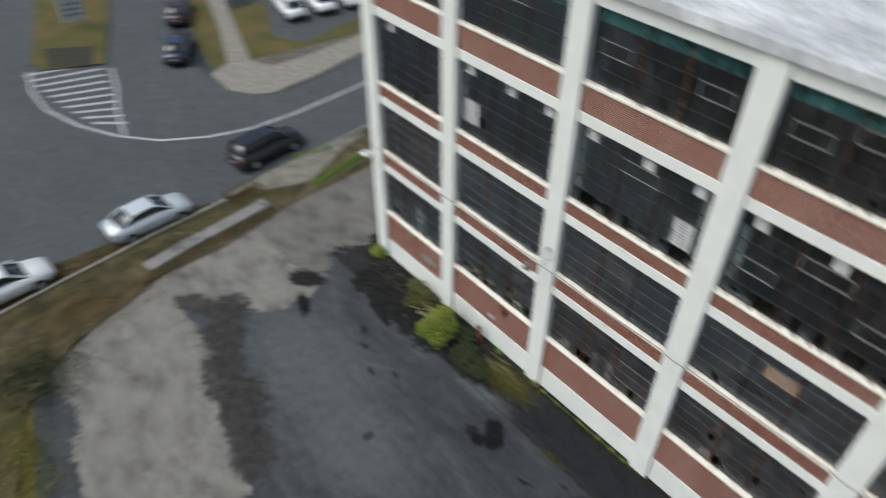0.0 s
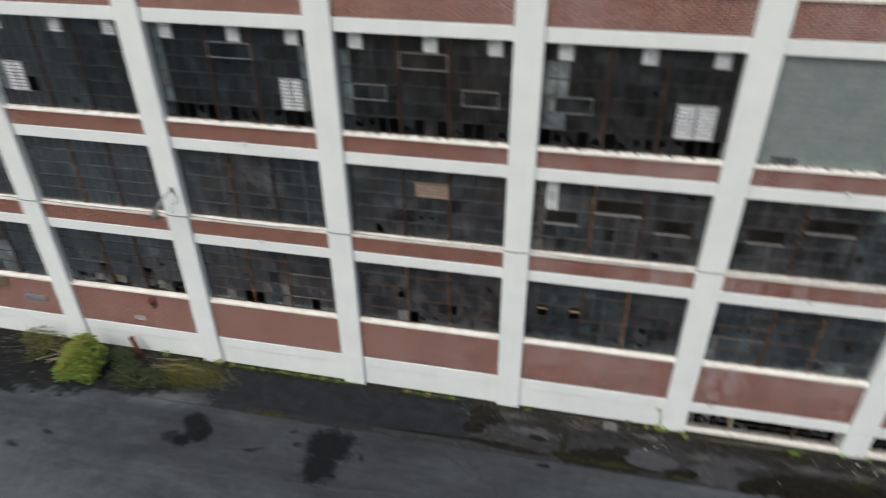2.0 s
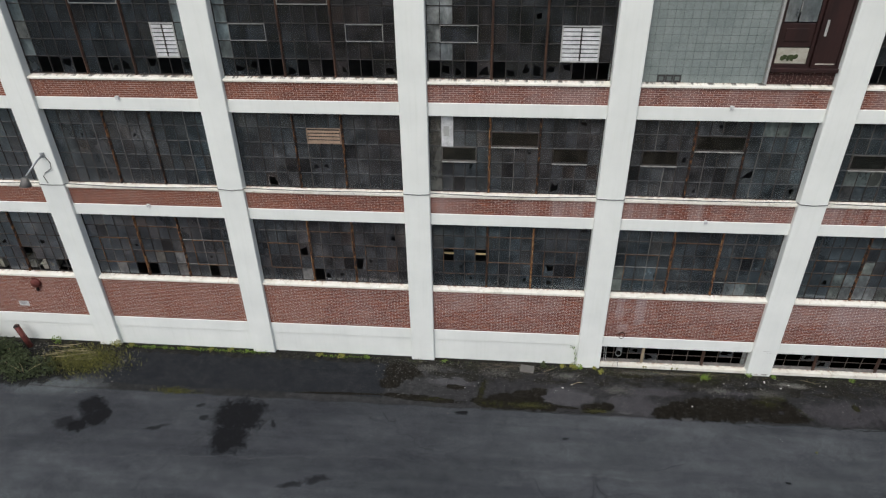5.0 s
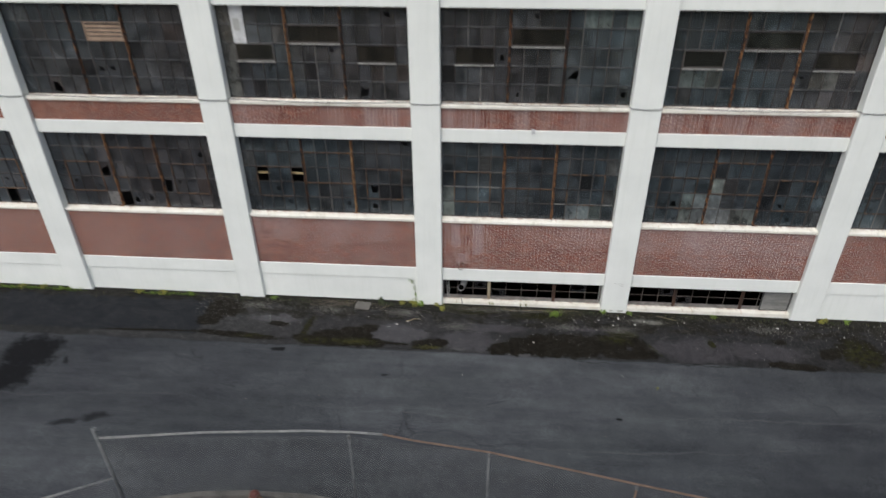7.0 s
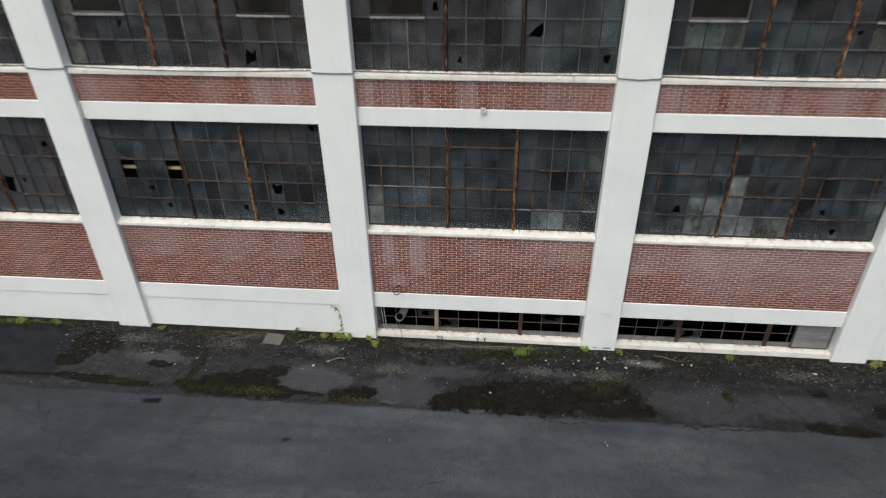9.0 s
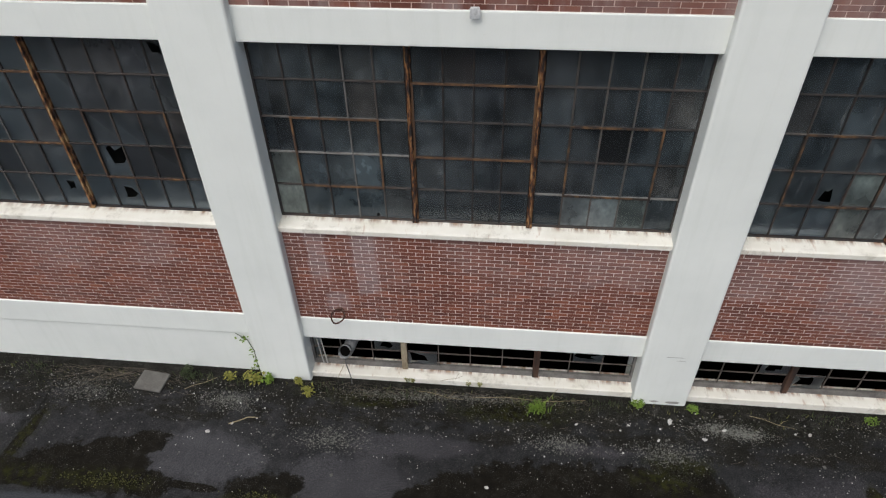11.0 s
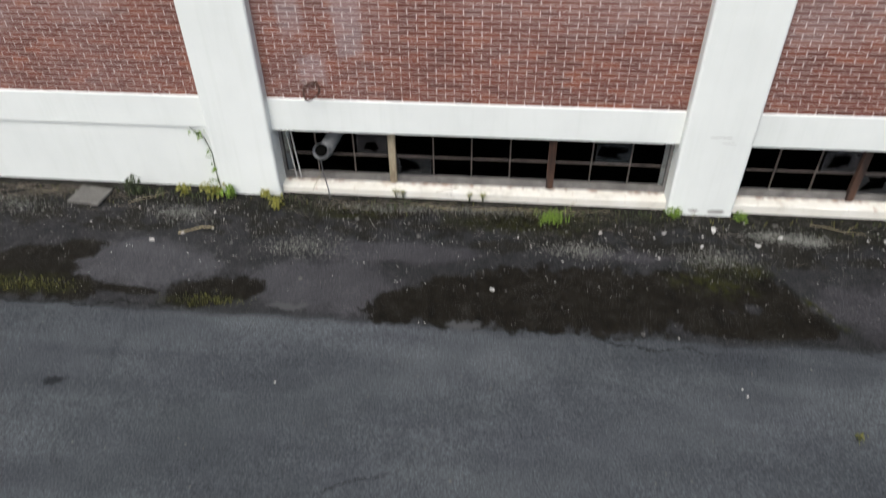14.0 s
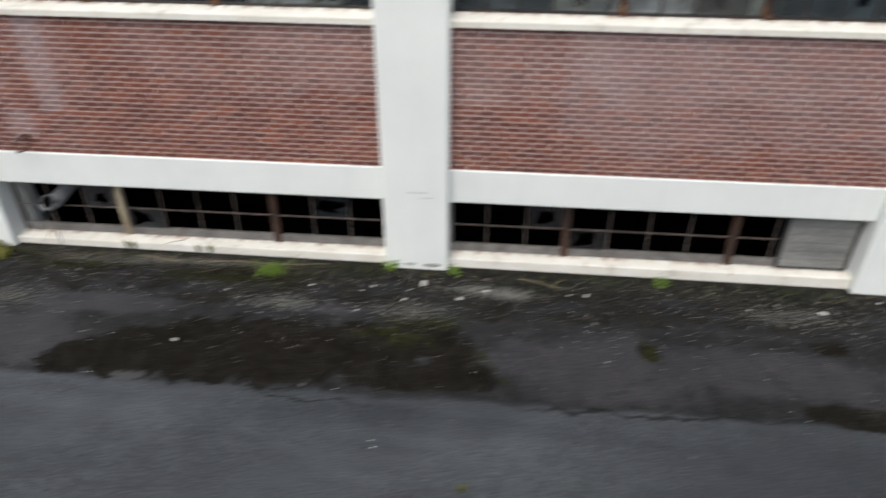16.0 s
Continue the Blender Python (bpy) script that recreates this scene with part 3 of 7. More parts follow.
def rust_paint():
    """Old green-grey steel paint breaking into orange rust."""
    m, ns, ls, b = shader("rusty_steel", 0.8)
    v = coords(ns, ls)
    n0 = noise_of(ns, ls, coords(ns, ls, (3, 1, 0.9)), 8.0, 5.0, 0.62)
    sh = ns.new("ShaderNodeMapRange")
    sh.inputs["To Min"].default_value, sh.inputs["To Max"].default_value = -0.09, 0.06
    ls.new(ns.new("ShaderNodeObjectInfo").outputs["Random"], sh.inputs["Value"])
    ad = ns.new("ShaderNodeMath")
    ls.new(n0, ad.inputs[0])
    ls.new(sh.outputs["Result"], ad.inputs[1])
    n1 = ad.outputs[0]
    c = ramp(ns, ls, n1, ((0.43, (0.012, 0.009, 0.008)), (0.48, (0.045, 0.021, 0.014)), (0.53, (0.150, 0.062, 0.024)), (0.61, (0.25, 0.135, 0.055)), (0.70, (0.36, 0.25, 0.13))))
    ls.new(c, b.inputs["Base Color"])
    bumped(ns, ls, b, n1, 0.4, 0.004)
    return m


def bar_paint():
    """Steel glazing bars: dark rust, brown, or old pale paint, bar by bar."""
    m, ns, ls, b = shader("old_steel_glazing_bar", 0.75)
    v = coords(ns, ls)
    rnd = ns.new("ShaderNodeObjectInfo").outputs["Random"]
    c = ramp(ns, ls, rnd, ((0.0, (0.014, 0.013, 0.013)), (0.6, (0.030, 0.027, 0.026)), (0.80, (0.050, 0.043, 0.039)), (0.93, (0.095, 0.092, 0.087)), (1.0, (0.17, 0.166, 0.158))))
    f = noise_of(ns, ls, v, 9.0, 7.0)
    c = blend(ns, ls, ramp(ns, ls, f, ((0.50, (0, 0, 0)), (0.66, (0.6, 0.6, 0.6)))), c, (0.055, 0.034, 0.025))
    ls.new(c, b.inputs["Base Color"])
    bumped(ns, ls, b, f, 0.3, 0.003)
    return m


def rusty_bar():
    """Steel glazing bars, mostly blackened, some breaking out in orange rust."""
    m, ns, ls, b = shader("rusted_glazing_bar", 0.8)
    v = coords(ns, ls)
    rnd = ns.new("ShaderNodeObjectInfo").outputs["Random"]
    c = ramp(ns, ls, rnd, ((0.0, (0.022, 0.017, 0.015)), (0.60, (0.045, 0.028, 0.021)), (1.0, (0.090, 0.048, 0.026))))
    f = noise_of(ns, ls, coords(ns, ls, (1, 1, 0.5)), 7.0, 7.0, 0.65)
    c = blend(ns, ls, ramp(ns, ls, f, ((0.46, (0, 0, 0)), (0.62, (0.8, 0.8, 0.8)))), c, (0.17, 0.092, 0.040))
    ls.new(c, b.inputs["Base Color"])
    bumped(ns, ls, b, f, 0.3, 0.003)
    return m


M_WHITE, M_SILL = painted_concrete(), sill_paint()
M_BRICK, M_BRICKJ = brick_clay(True), brick_clay(False)
M_MORTAR = mortar()
YARD = (-90.0, 18.2, 29.75, 35.2, 90.0)
M_LOTS = [yard_asphalt("worn_yard_asphalt", a, b) for a, b in zip(YARD, YARD[1:])]
M_ROAD = asphalt("road_asphalt", (0.057, 0.063, 0.068), (0.073, 0.080, 0.086), 0.1, False)
M_PALE = asphalt("pale_weathered_paving", (0.15, 0.148, 0.142), (0.235, 0.23, 0.215), 0.3)
M_VENT = plain("white_vent_enamel", (0.42, 0.43, 0.44), (0.68, 0.69, 0.69), 0.6, scale=5.0, fine=50.0)
M_TAN = plain("tan_metal", (0.24, 0.17, 0.12), (0.34, 0.25, 0.18), 0.7, scale=5.0, fine=50.0)
M_RUST = rust_paint()
M_BAR = bar_paint()
# lighter grey puts the sky's light on the bars' tops into colour
M_BARSKYLIT = plain("sky_lit_glazing_bar", (0.024, 0.024, 0.025), (0.095, 0.096, 0.098), 0.7, scale=3.0, fine=40.0)
M_BARLIGHT = plain("bare_galvanised_frame", (0.30, 0.31, 0.30), (0.42, 0.42, 0.40), 0.6, scale=4.0)
M_PANE = glass_dirty("dirty_glass", 0.64, (0.76, 0.80, 0.83), (0.089, 0.096, 0.101), 0.28)
# teal sky reflection of the top row, put into the pane colour
M_TEALSKYPANE = glass_dirty("teal_reflection_glass", 0.30, (0.5, 0.72, 0.72), (0.040, 0.098, 0.098), 0.3)
M_HOPPER = glass_dirty("olive_dirty_glass", 0.62, (0.5, 0.5, 0.44), (0.030, 0.028, 0.023), 0.35)
# whitewash, and the pillar's side reflected in the first column, painted in
M_PALEPANE = glass_dirty("whitewash_reflection_glass", 0.25, (0.75, 0.8, 0.8), (0.16, 0.175, 0.175), 0.3)
M_PANEUP = glass_dirty("dark_dirty_glass", 0.74, (0.66, 0.70, 0.72), (0.050, 0.053, 0.060), 0.28)
M_BARDIM = plain("blackened_glazing_bar", (0.014, 0.013, 0.013), (0.040, 0.036, 0.035), 0.75, scale=5.0)
M_RUSTDIM = plain("dark_rusted_steel", (0.016, 0.012, 0.011), (0.088, 0.042, 0.024), 0.8, scale=5.0, fine=30.0, stretch=(3, 1, 0.4))
M_BARRUST = rusty_bar()
M_BLACKPANE = glass_dirty("sooty_glass", 0.70, (0.60, 0.60, 0.61), (0.044, 0.043, 0.045), 0.35)
# haze, with painted reflections and pale goods behind the glass
M_HAZEPANE = glass_dirty("haze_reflection_glass", 0.35, (0.75, 0.78, 0.76), (0.115, 0.122, 0.112), 0.35)
M_YELLOW = plain("yellowed_wood", (0.30, 0.23, 0.11), (0.46, 0.37, 0.20), 0.7, scale=9.0)
M_SASHRAIL = plain("worn_grey_sash_rail", (0.19, 0.185, 0.175), (0.36, 0.355, 0.34), 0.65, scale=5.0)
M_SASH = plain("dull_grey_sash", (0.17, 0.175, 0.17), (0.27, 0.27, 0.26), 0.6, scale=4.0)
# dark tone paints the shade of unlit rooms and louvre gaps
M_DARK = plain("unlit_interior_dark", (0.03, 0.03, 0.03), (0.06, 0.06, 0.06), 0.9, scale=1.0)
# near-black colour stands for the shade in the cellar and pipe mouth
M_CELLAR = plain("unlit_cellar_black", (0.002, 0.002, 0.002), (0.005, 0.005, 0.0045), 0.95, scale=2.0, spec=0.0)
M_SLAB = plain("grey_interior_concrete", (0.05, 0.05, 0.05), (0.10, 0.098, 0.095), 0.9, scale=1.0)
M_ROOF = plain("white_roof_membrane", (0.34, 0.35, 0.37), (0.80, 0.81, 0.82), 0.7, scale=0.45, fine=3.0, stretch=(1, 1.8, 1))
M_GRASS = plain("dry_grass_ground", (0.075, 0.066, 0.022), (0.135, 0.108, 0.036), 0.95, scale=0.7, fine=25.0, bump=0.6)
M_LAWN = plain("patchy_lawn", (0.050, 0.062, 0.014), (0.125, 0.088, 0.030), 0.95, scale=0.45, fine=25.0, bump=0.6)
M_OLDCONC = plain("old_brownish_concrete", (0.12, 0.115, 0.095), (0.23, 0.22, 0.19), 0.9, scale=1.3, fine=20.0)
M_KERB = plain("weathered_concrete", (0.17, 0.160, 0.138), (0.28, 0.265, 0.23), 0.9, scale=2.2, fine=30.0)
M_KERBDARK = plain("dirty_kerb_concrete", (0.050, 0.048, 0.043), (0.145, 0.138, 0.124), 0.9, scale=3.0, fine=30.0)
M_LINE = plain("worn_white_road_paint", (0.30, 0.31, 0.315), (0.46, 0.47, 0.475), 0.8, scale=2.0, fine=30.0)
M_GALV = plain("galvanised_steel", (0.30, 0.32, 0.33), (0.48, 0.50, 0.51), 0.5, 0.6, scale=6.0)
M_LEAF = plain("weed_green", (0.085, 0.145, 0.018), (0.19, 0.29, 0.036), 0.7, scale=9.0)
M_TYRE = plain("black_rubber_and_iron", (0.012, 0.012, 0.012), (0.022, 0.022, 0.022), 0.85)
M_SOIL = plain("black_soil_and_moss", (0.018, 0.017, 0.013), (0.050, 0.047, 0.030), 0.95, scale=3.0, fine=40.0, bump=0.7)


# ---------------------------------------------------------------- mesh helpers
def box(bm, x0, x1, y0, y1, z0, z1, bevel=0.0, seg=2):
    r = bmesh.ops.create_cube(bm, size=1.0)
    for v in r["verts"]:
        v.co = Vector((x0 + (v.co.x + 0.5) * (x1 - x0), y0 + (v.co.y + 0.5) * (y1 - y0), z0 + (v.co.z + 0.5) * (z1 - z0)))
    if bevel:
        es = list({e for v in r["verts"] for e in v.link_edges})
        bmesh.ops.bevel(bm, geom=es, offset=bevel, segments=seg, affect='EDGES', profile=0.5)
    return bm


def tube(bm, pts, radius, sides=8):
    """A round bar along a line of points."""
    pts = [Vector(p) for p in pts]
    rings = []
    for i, p in enumerate(pts):
        d = (pts[min(i + 1, len(pts) - 1)] - pts[max(i - 1, 0)]).normalized()
        a = d.orthogonal().normalized() if abs(d.z) > 0.95 else d.cross(Vector((0, 0, 1))).normalized()
        c = d.cross(a)
        rr = radius[i] if isinstance(radius, (list, tuple)) else radius
        rings.append([bm.verts.new(p + (a * math.cos(2 * math.pi * k / sides) + c * math.sin(2 * math.pi * k / sides)) * rr) for k in range(sides)])
    for r0, r1 in zip(rings, rings[1:]):
        for k in range(sides):
            bm.faces.new((r0[k], r0[(k + 1) % sides], r1[(k + 1) % sides], r1[k]))
    bm.faces.new(rings[0][::-1])
    bm.faces.new(rings[-1])
    return bm


def mesh_of(name, bm, material):
    bmesh.ops.recalc_face_normals(bm, faces=bm.faces[:])
    me = bpy.data.meshes.new(name)
    bm.to_mesh(me)
    bm.free()
    me.materials.append(material)
    return me


def part(name, bm, material, parent=None, label=""):
    ob = new(name, mesh_of(name, bm, material))
    if parent:
        ob.parent = parent
    if label:
        ob["label"] = label
    return ob


def piece(name, me, parent, at=(0, 0, 0)):
    ob = new(name, me)
    ob.parent = parent
    ob.location = at
    return ob


def thing(name, label, category, at=(0, 0, 0), group="", kind="", turn=0.0):
    ob = new(name)
    ob.location = at
    ob.rotation_euler.z = turn
    return tagged(ob, label, category, group, kind)


def smooth(ob):
    for p in ob.data.polygons:
        p.use_smooth = True
    return ob


# ---------------------------------------------------------------- plan
def gz(x, y):
    """Height of the gently falling ground."""
    return 0.0225 - 0.00498 * (x - 25) + 0.0101 * y


PITCH, PW = 5.64, 0.785
LAST = 9


def px(i):
    """Middle of pillar i."""
    return 0.574 if i == 0 else i * PITCH - 0.012


# storeys: foot of brick, foot of sill, foot of glass, foot of lintel, head of lintel
STOREY = [(1.322, 2.965, 3.072, 5.48, 5.861), (5.861, 6.45, 6.55, 8.99, 9.373), (9.373, 9.908, 10.0, 12.88, 13.262), (13.262, 14.15, 14.25, 16.5, 17.3)]
Y_BEAM, Y_BRICK, Y_GLASS = 0.11, 0.135, 0.29


def ground_sheet(name, pts, lift, material, label, category, kind="structure"):
    bm = bmesh.new()
    vs = [bm.verts.new((x, y, gz(x, y) + lift)) for x, y in pts]
    bm.faces.new(vs)
    bmesh.ops.triangulate(bm, faces=bm.faces[:])
    ob = new(name, mesh_of(name, bm, material))
    if ob.data.polygons[0].normal.z < 0:
        ob.data.flip_normals()
    return tagged(ob, label, category, "", kind)


def slab(name, pts, low, high, material, label, category, kind="structure"):
    """A sheet with thickness, from low to high over the ground."""
    bm = bmesh.new()
    top = [bm.verts.new((x, y, gz(x, y) + high)) for x, y in pts]
    bot = [bm.verts.new((x, y, gz(x, y) + low)) for x, y in pts]
    bm.faces.new(top)
    n = len(pts)
    for i in range(n):
        bm.faces.new((top[i], top[(i + 1) % n], bot[(i + 1) % n], bot[i]))
    bmesh.ops.triangulate(bm, faces=[f for f in bm.faces if len(f.verts) > 4])
    return tagged(new(name, mesh_of(name, bm, material)), label, category, "", kind)


# ---------------------------------------------------------------- ground
bm = bmesh.new()
hole = ((0.3, 0.3), (50.9, 0.3), (50.9, 29.9), (0.3, 29.9))
inner = [bm.verts.new((x, y, gz(x, y) - 0.06)) for x, y in hole]
outer = [bm.verts.new((x, y, gz(x, y) - 0.06)) for x, y in ((-900, -900), (900, -900), (900, 900), (-900, 900))]
for n in range(4):
    bm.faces.new((outer[n], outer[(n + 1) % 4], inner[(n + 1) % 4], inner[n]))
tagged(part("ground", bm, M_GRASS), "dry brownish grass ground reaching far off", "ground", "", "structure")
lot = ground_sheet("lot", [(-6.2, 40), (-6.2, -9.0), (-4.2, -12.5), (-2.2, -16.5), (3.5, -18.0), (18.2, -19.8), (18.2, 0.3), (0.4, 0.3), (0.4, 40)], 0.0, M_LOTS[0], "dark worn asphalt yard beside the factory", "yard")
grow = bmesh.new()
grow.from_mesh(lot.data)
for n, (a, b) in enumerate(zip(YARD[1:], (*YARD[2:4], 70.0))):
    grow.faces.new([grow.verts.new((x, y, gz(x, y))) for x, y in ((a, -20.0), (b, -20.0), (b, 0.3), (a, 0.3))]).material_index = n + 1
grow.to_mesh(lot.data)
grow.free()
for m in M_LOTS[1:]:
    lot.data.materials.append(m)
ground_sheet("road", [(-20.4, -120), (-1.5, -120), (-7.9, -12), (-9.3, 6), (-14, 70), (-24, 70), (-20.6, 6.0), (-20.2, 3.6), (-21.0, 2.2), (-23, 1.4), (-30, 2.0), (-90, 22), (-90, -40), (-24, -30)], -0.02, M_ROAD,
             "grey asphalt street with a side road", "road")

# ---------------------------------------------------------------- facade: pillars
bm = bmesh.new()
box(bm, -PW / 2, PW / 2, 0.0, 0.7, -0.4, 17.0, 0.03, 3)
pillar = tagged(part("pillar", bm, M_WHITE), "white painted concrete pillar of the factory wall", "pillar", "pillars of the factory wall", "structure")
pillar.location = (px(0), 0, 0)
for i in range(1, LAST + 1):
    copy_thing(pillar, pose(px(i), 0, 0))


def brick_mesh(length, name):
    h, j = 0.0522, 0.0047
    bm = bmesh.new()
    x0, x1, z1, d = j, length - j, h, 0.012
    c = [(x0, 0, 0), (x1, 0, 0), (x1, 0, z1), (x0, 0, z1), (x0, d, 0), (x1, d, 0), (x1, d, z1), (x0, d, z1)]
    v = [bm.verts.new(p) for p in c]
    for f in ((0, 1, 2, 3), (0, 4, 5, 1), (1, 5, 6, 2), (2, 6, 7, 3), (3, 7, 4, 0)):
        bm.faces.new([v[k] for k in f])
    return mesh_of(name, bm, M_BRICK)


def courses(x0, x1, z0, z1):
    """Lower left corners and lengths of the bricks of a panel in running bond."""
    n, rows = round((x1 - x0) / 0.2022), round((z1 - z0) / 0.0615)
    L, hgt = (x1 - x0) / n, (z1 - z0) / rows
    for r in range(rows):
        z = z0 + r * hgt + 0.005
        if r % 2:
            yield x0, z, L / 2
            for k in range(n - 1):
                yield x0 + L / 2 + k * L, z, L
            yield x1 - L / 2, z, L / 2
        else:
            for k in range(n):
                yield x0 + k * L, z, L


BRICKS = {}


def spandrel(i, k):
    """The brick panel below window k of bay i."""
    x0, x1 = px(i) + PW / 2, px(i + 1) - PW / 2
    z0, z1 = STOREY[k][0], STOREY[k][1]
    bm = bmesh.new()
    box(bm, x0 - 0.02, x1 + 0.02, Y_BRICK - 0.0005, 0.42, z0 - 0.02, z1 + 0.02)
    wall = tagged(part("wall_spandrel", bm, M_MORTAR), "dark red brick panel with pale joints and salt bloom", "wall", "brick panels of the factory wall", "structure")
    near = (k == 0 and i in (4, 5, 6)) or (k == 1 and i in (4, 5, 6))
    todo = list(courses(x0, x1, z0, z1))
    single = set()
    if near:
        single = set(range(300)) if k == 0 else set(range(len(todo)))
    verts, faces = [], []
    for n, (x, z, L) in enumerate(todo):
        if n in single:
            key = round(L, 3)
            if key not in BRICKS:
                BRICKS[key] = brick_mesh(L, "brick")
            piece("brick", BRICKS[key], wall, (x, Y_BRICK - 0.002 * random.random() - 0.0025, z))
        else:
            y, o = Y_BRICK - 0.0025 - 0.002 * random.random(), len(verts)
            a, b, c, d = x + 0.0047, x + L - 0.0047, z, z + 0.0522
            verts += [(a, y, c), (b, y, c), (b, y, d), (a, y, d), (a, y + 0.012, c), (b, y + 0.012, c), (b, y + 0.012, d), (a, y + 0.012, d)]
            faces += [tuple(o + q for q in f) for f in ((0, 1, 2, 3), (0, 4, 5, 1), (1, 5, 6, 2), (2, 6, 7, 3), (3, 7, 4, 0))]
    if verts:
        me = bpy.data.meshes.new("brickwork")
        me.from_pydata(verts, [], faces)
        me.materials.append(M_BRICKJ)
        ob = new("brickwork", me)
        ob.parent = wall
        ob["kind"] = "stuff"


def beams(i):
    """Lintels, sills and foot of bay i."""
    x0, x1 = px(i) + PW / 2 - 0.04, px(i + 1) - PW / 2 + 0.04
    for k, (zb, zs, zg, zh, zt) in enumerate(STOREY):
        bm = bmesh.new()
        box(bm, x0, x1, Y_BEAM, 0.6, zh, zt if k < 3 else 17.0, 0.012, 2)
        tagged(part("lintel", bm, M_WHITE), "white painted concrete lintel beam over the window", "lintel", "lintels of the factory wall", "structure")
        bm = bmesh.new()
        v = [(0.07, zs), (0.07, zg - 0.045), (0.085, zg - 0.03), (0.34, zg + 0.004), (0.34, zs)]
        a = [bm.verts.new((x0, y, z)) for y, z in v]
        b = [bm.verts.new((x1, y, z)) for y, z in v]
        bm.faces.new(a)
        bm.faces.new(b[::-1])
        for n in range(5):
            bm.faces.new((a[n], a[(n + 1) % 5], b[(n + 1) % 5], b[n]))
        tagged(part("window_sill", bm, M_SILL), "cream painted sill with rust runs", "window sill", "sills of the factory wall", "structure")
    bm = bmesh.new()
    box(bm, x0, x1, Y_BEAM, 0.6, 0.897, 1.322, 0.012, 2)
    tagged(part("ledge", bm, M_WHITE), "white painted concrete ledge at the wall's foot", "ledge", "ledges of the factory wall", "structure")
    bm = bmesh.new()
    if i in VENT:
        box(bm, x0, x1, 0.09, 0.45, -0.4, 0.10, 0.012, 2)
    else:
        box(bm, x0, x1, Y_BEAM + 0.025, 0.5, -0.4, 0.90)
    tagged(part("plinth", bm, M_WHITE if i not in VENT else M_SILL), "white painted plinth meeting the asphalt", "plinth", "", "structure")


# ---------------------------------------------------------------- windows
VENT = (5, 6)
PANES, BARS = {}, {}


def pane_mesh(w, h, material=None):
    material = material or M_PANE
    key = (round(w, 3), round(h, 3), material.name)
    if key not in PANES:
        PANES[key] = mesh_of("pane", box(bmesh.new(), 0, w, 0, 0.004, 0, h), material)
    return PANES[key]


def broken_mesh(w, h, u, v, size, seed, material=None):
    """A pane with a jagged hole round (u, v)."""
    r = random.Random(seed)
    bm = bmesh.new()
    cx, cz = u * w, v * h
    rays = [math.atan2(z - cz, x - cx) for x in (0, w) for z in (0, h)]
    rays = sorted(a % (2 * math.pi) for a in rays + [r.uniform(0, 2 * math.pi) for q in range(4)])
    n, front = len(rays), []
    for a in rays:
        dx, dz = math.cos(a), math.sin(a)
        tx = (w - cx) / dx if dx > 1e-6 else -cx / dx if dx < -1e-6 else 1e9
        tz = (h - cz) / dz if dz > 1e-6 else -cz / dz if dz < -1e-6 else 1e9
        t = min(tx, tz)
        q = min(size * r.uniform(0.4, 1.35), t * 0.97)
        front.append([(cx + dx * q, cz + dz * q), (cx + dx * t, cz + dz * t)])
    for y in (0.0, 0.004):
        vs = [[bm.verts.new((x, y, z)) for x, z in pair] for pair in front]
        for k in range(n):
            a, b = vs[k], vs[(k + 1) % n]
            bm.faces.new((a[0], a[1], b[1], b[0]))
    return mesh_of("broken_pane", bm, material or M_PANE)


def bar_mesh(w, d, h, material):
    key = (round(w, 3), round(d, 3), round(h, 3), material.name)
    if key not in BARS:
        BARS[key] = mesh_of("glazing_bar", box(bmesh.new(), 0, w, 0, d, 0, h, 0.003, 1), material)
    return BARS[key]


def ring_frame(bm, x0, x1, y0, y1, z0, z1, t):
    box(bm, x0, x1, y0, y1, z0, z0 + t)
    box(bm, x0, x1, y0, y1, z1 - t, z1)
    box(bm, x0, x0 + t, y0, y1, z0 + t, z1 - t)
    box(bm, x1 - t, x1, y0, y1, z0 + t, z1 - t)
    return bm


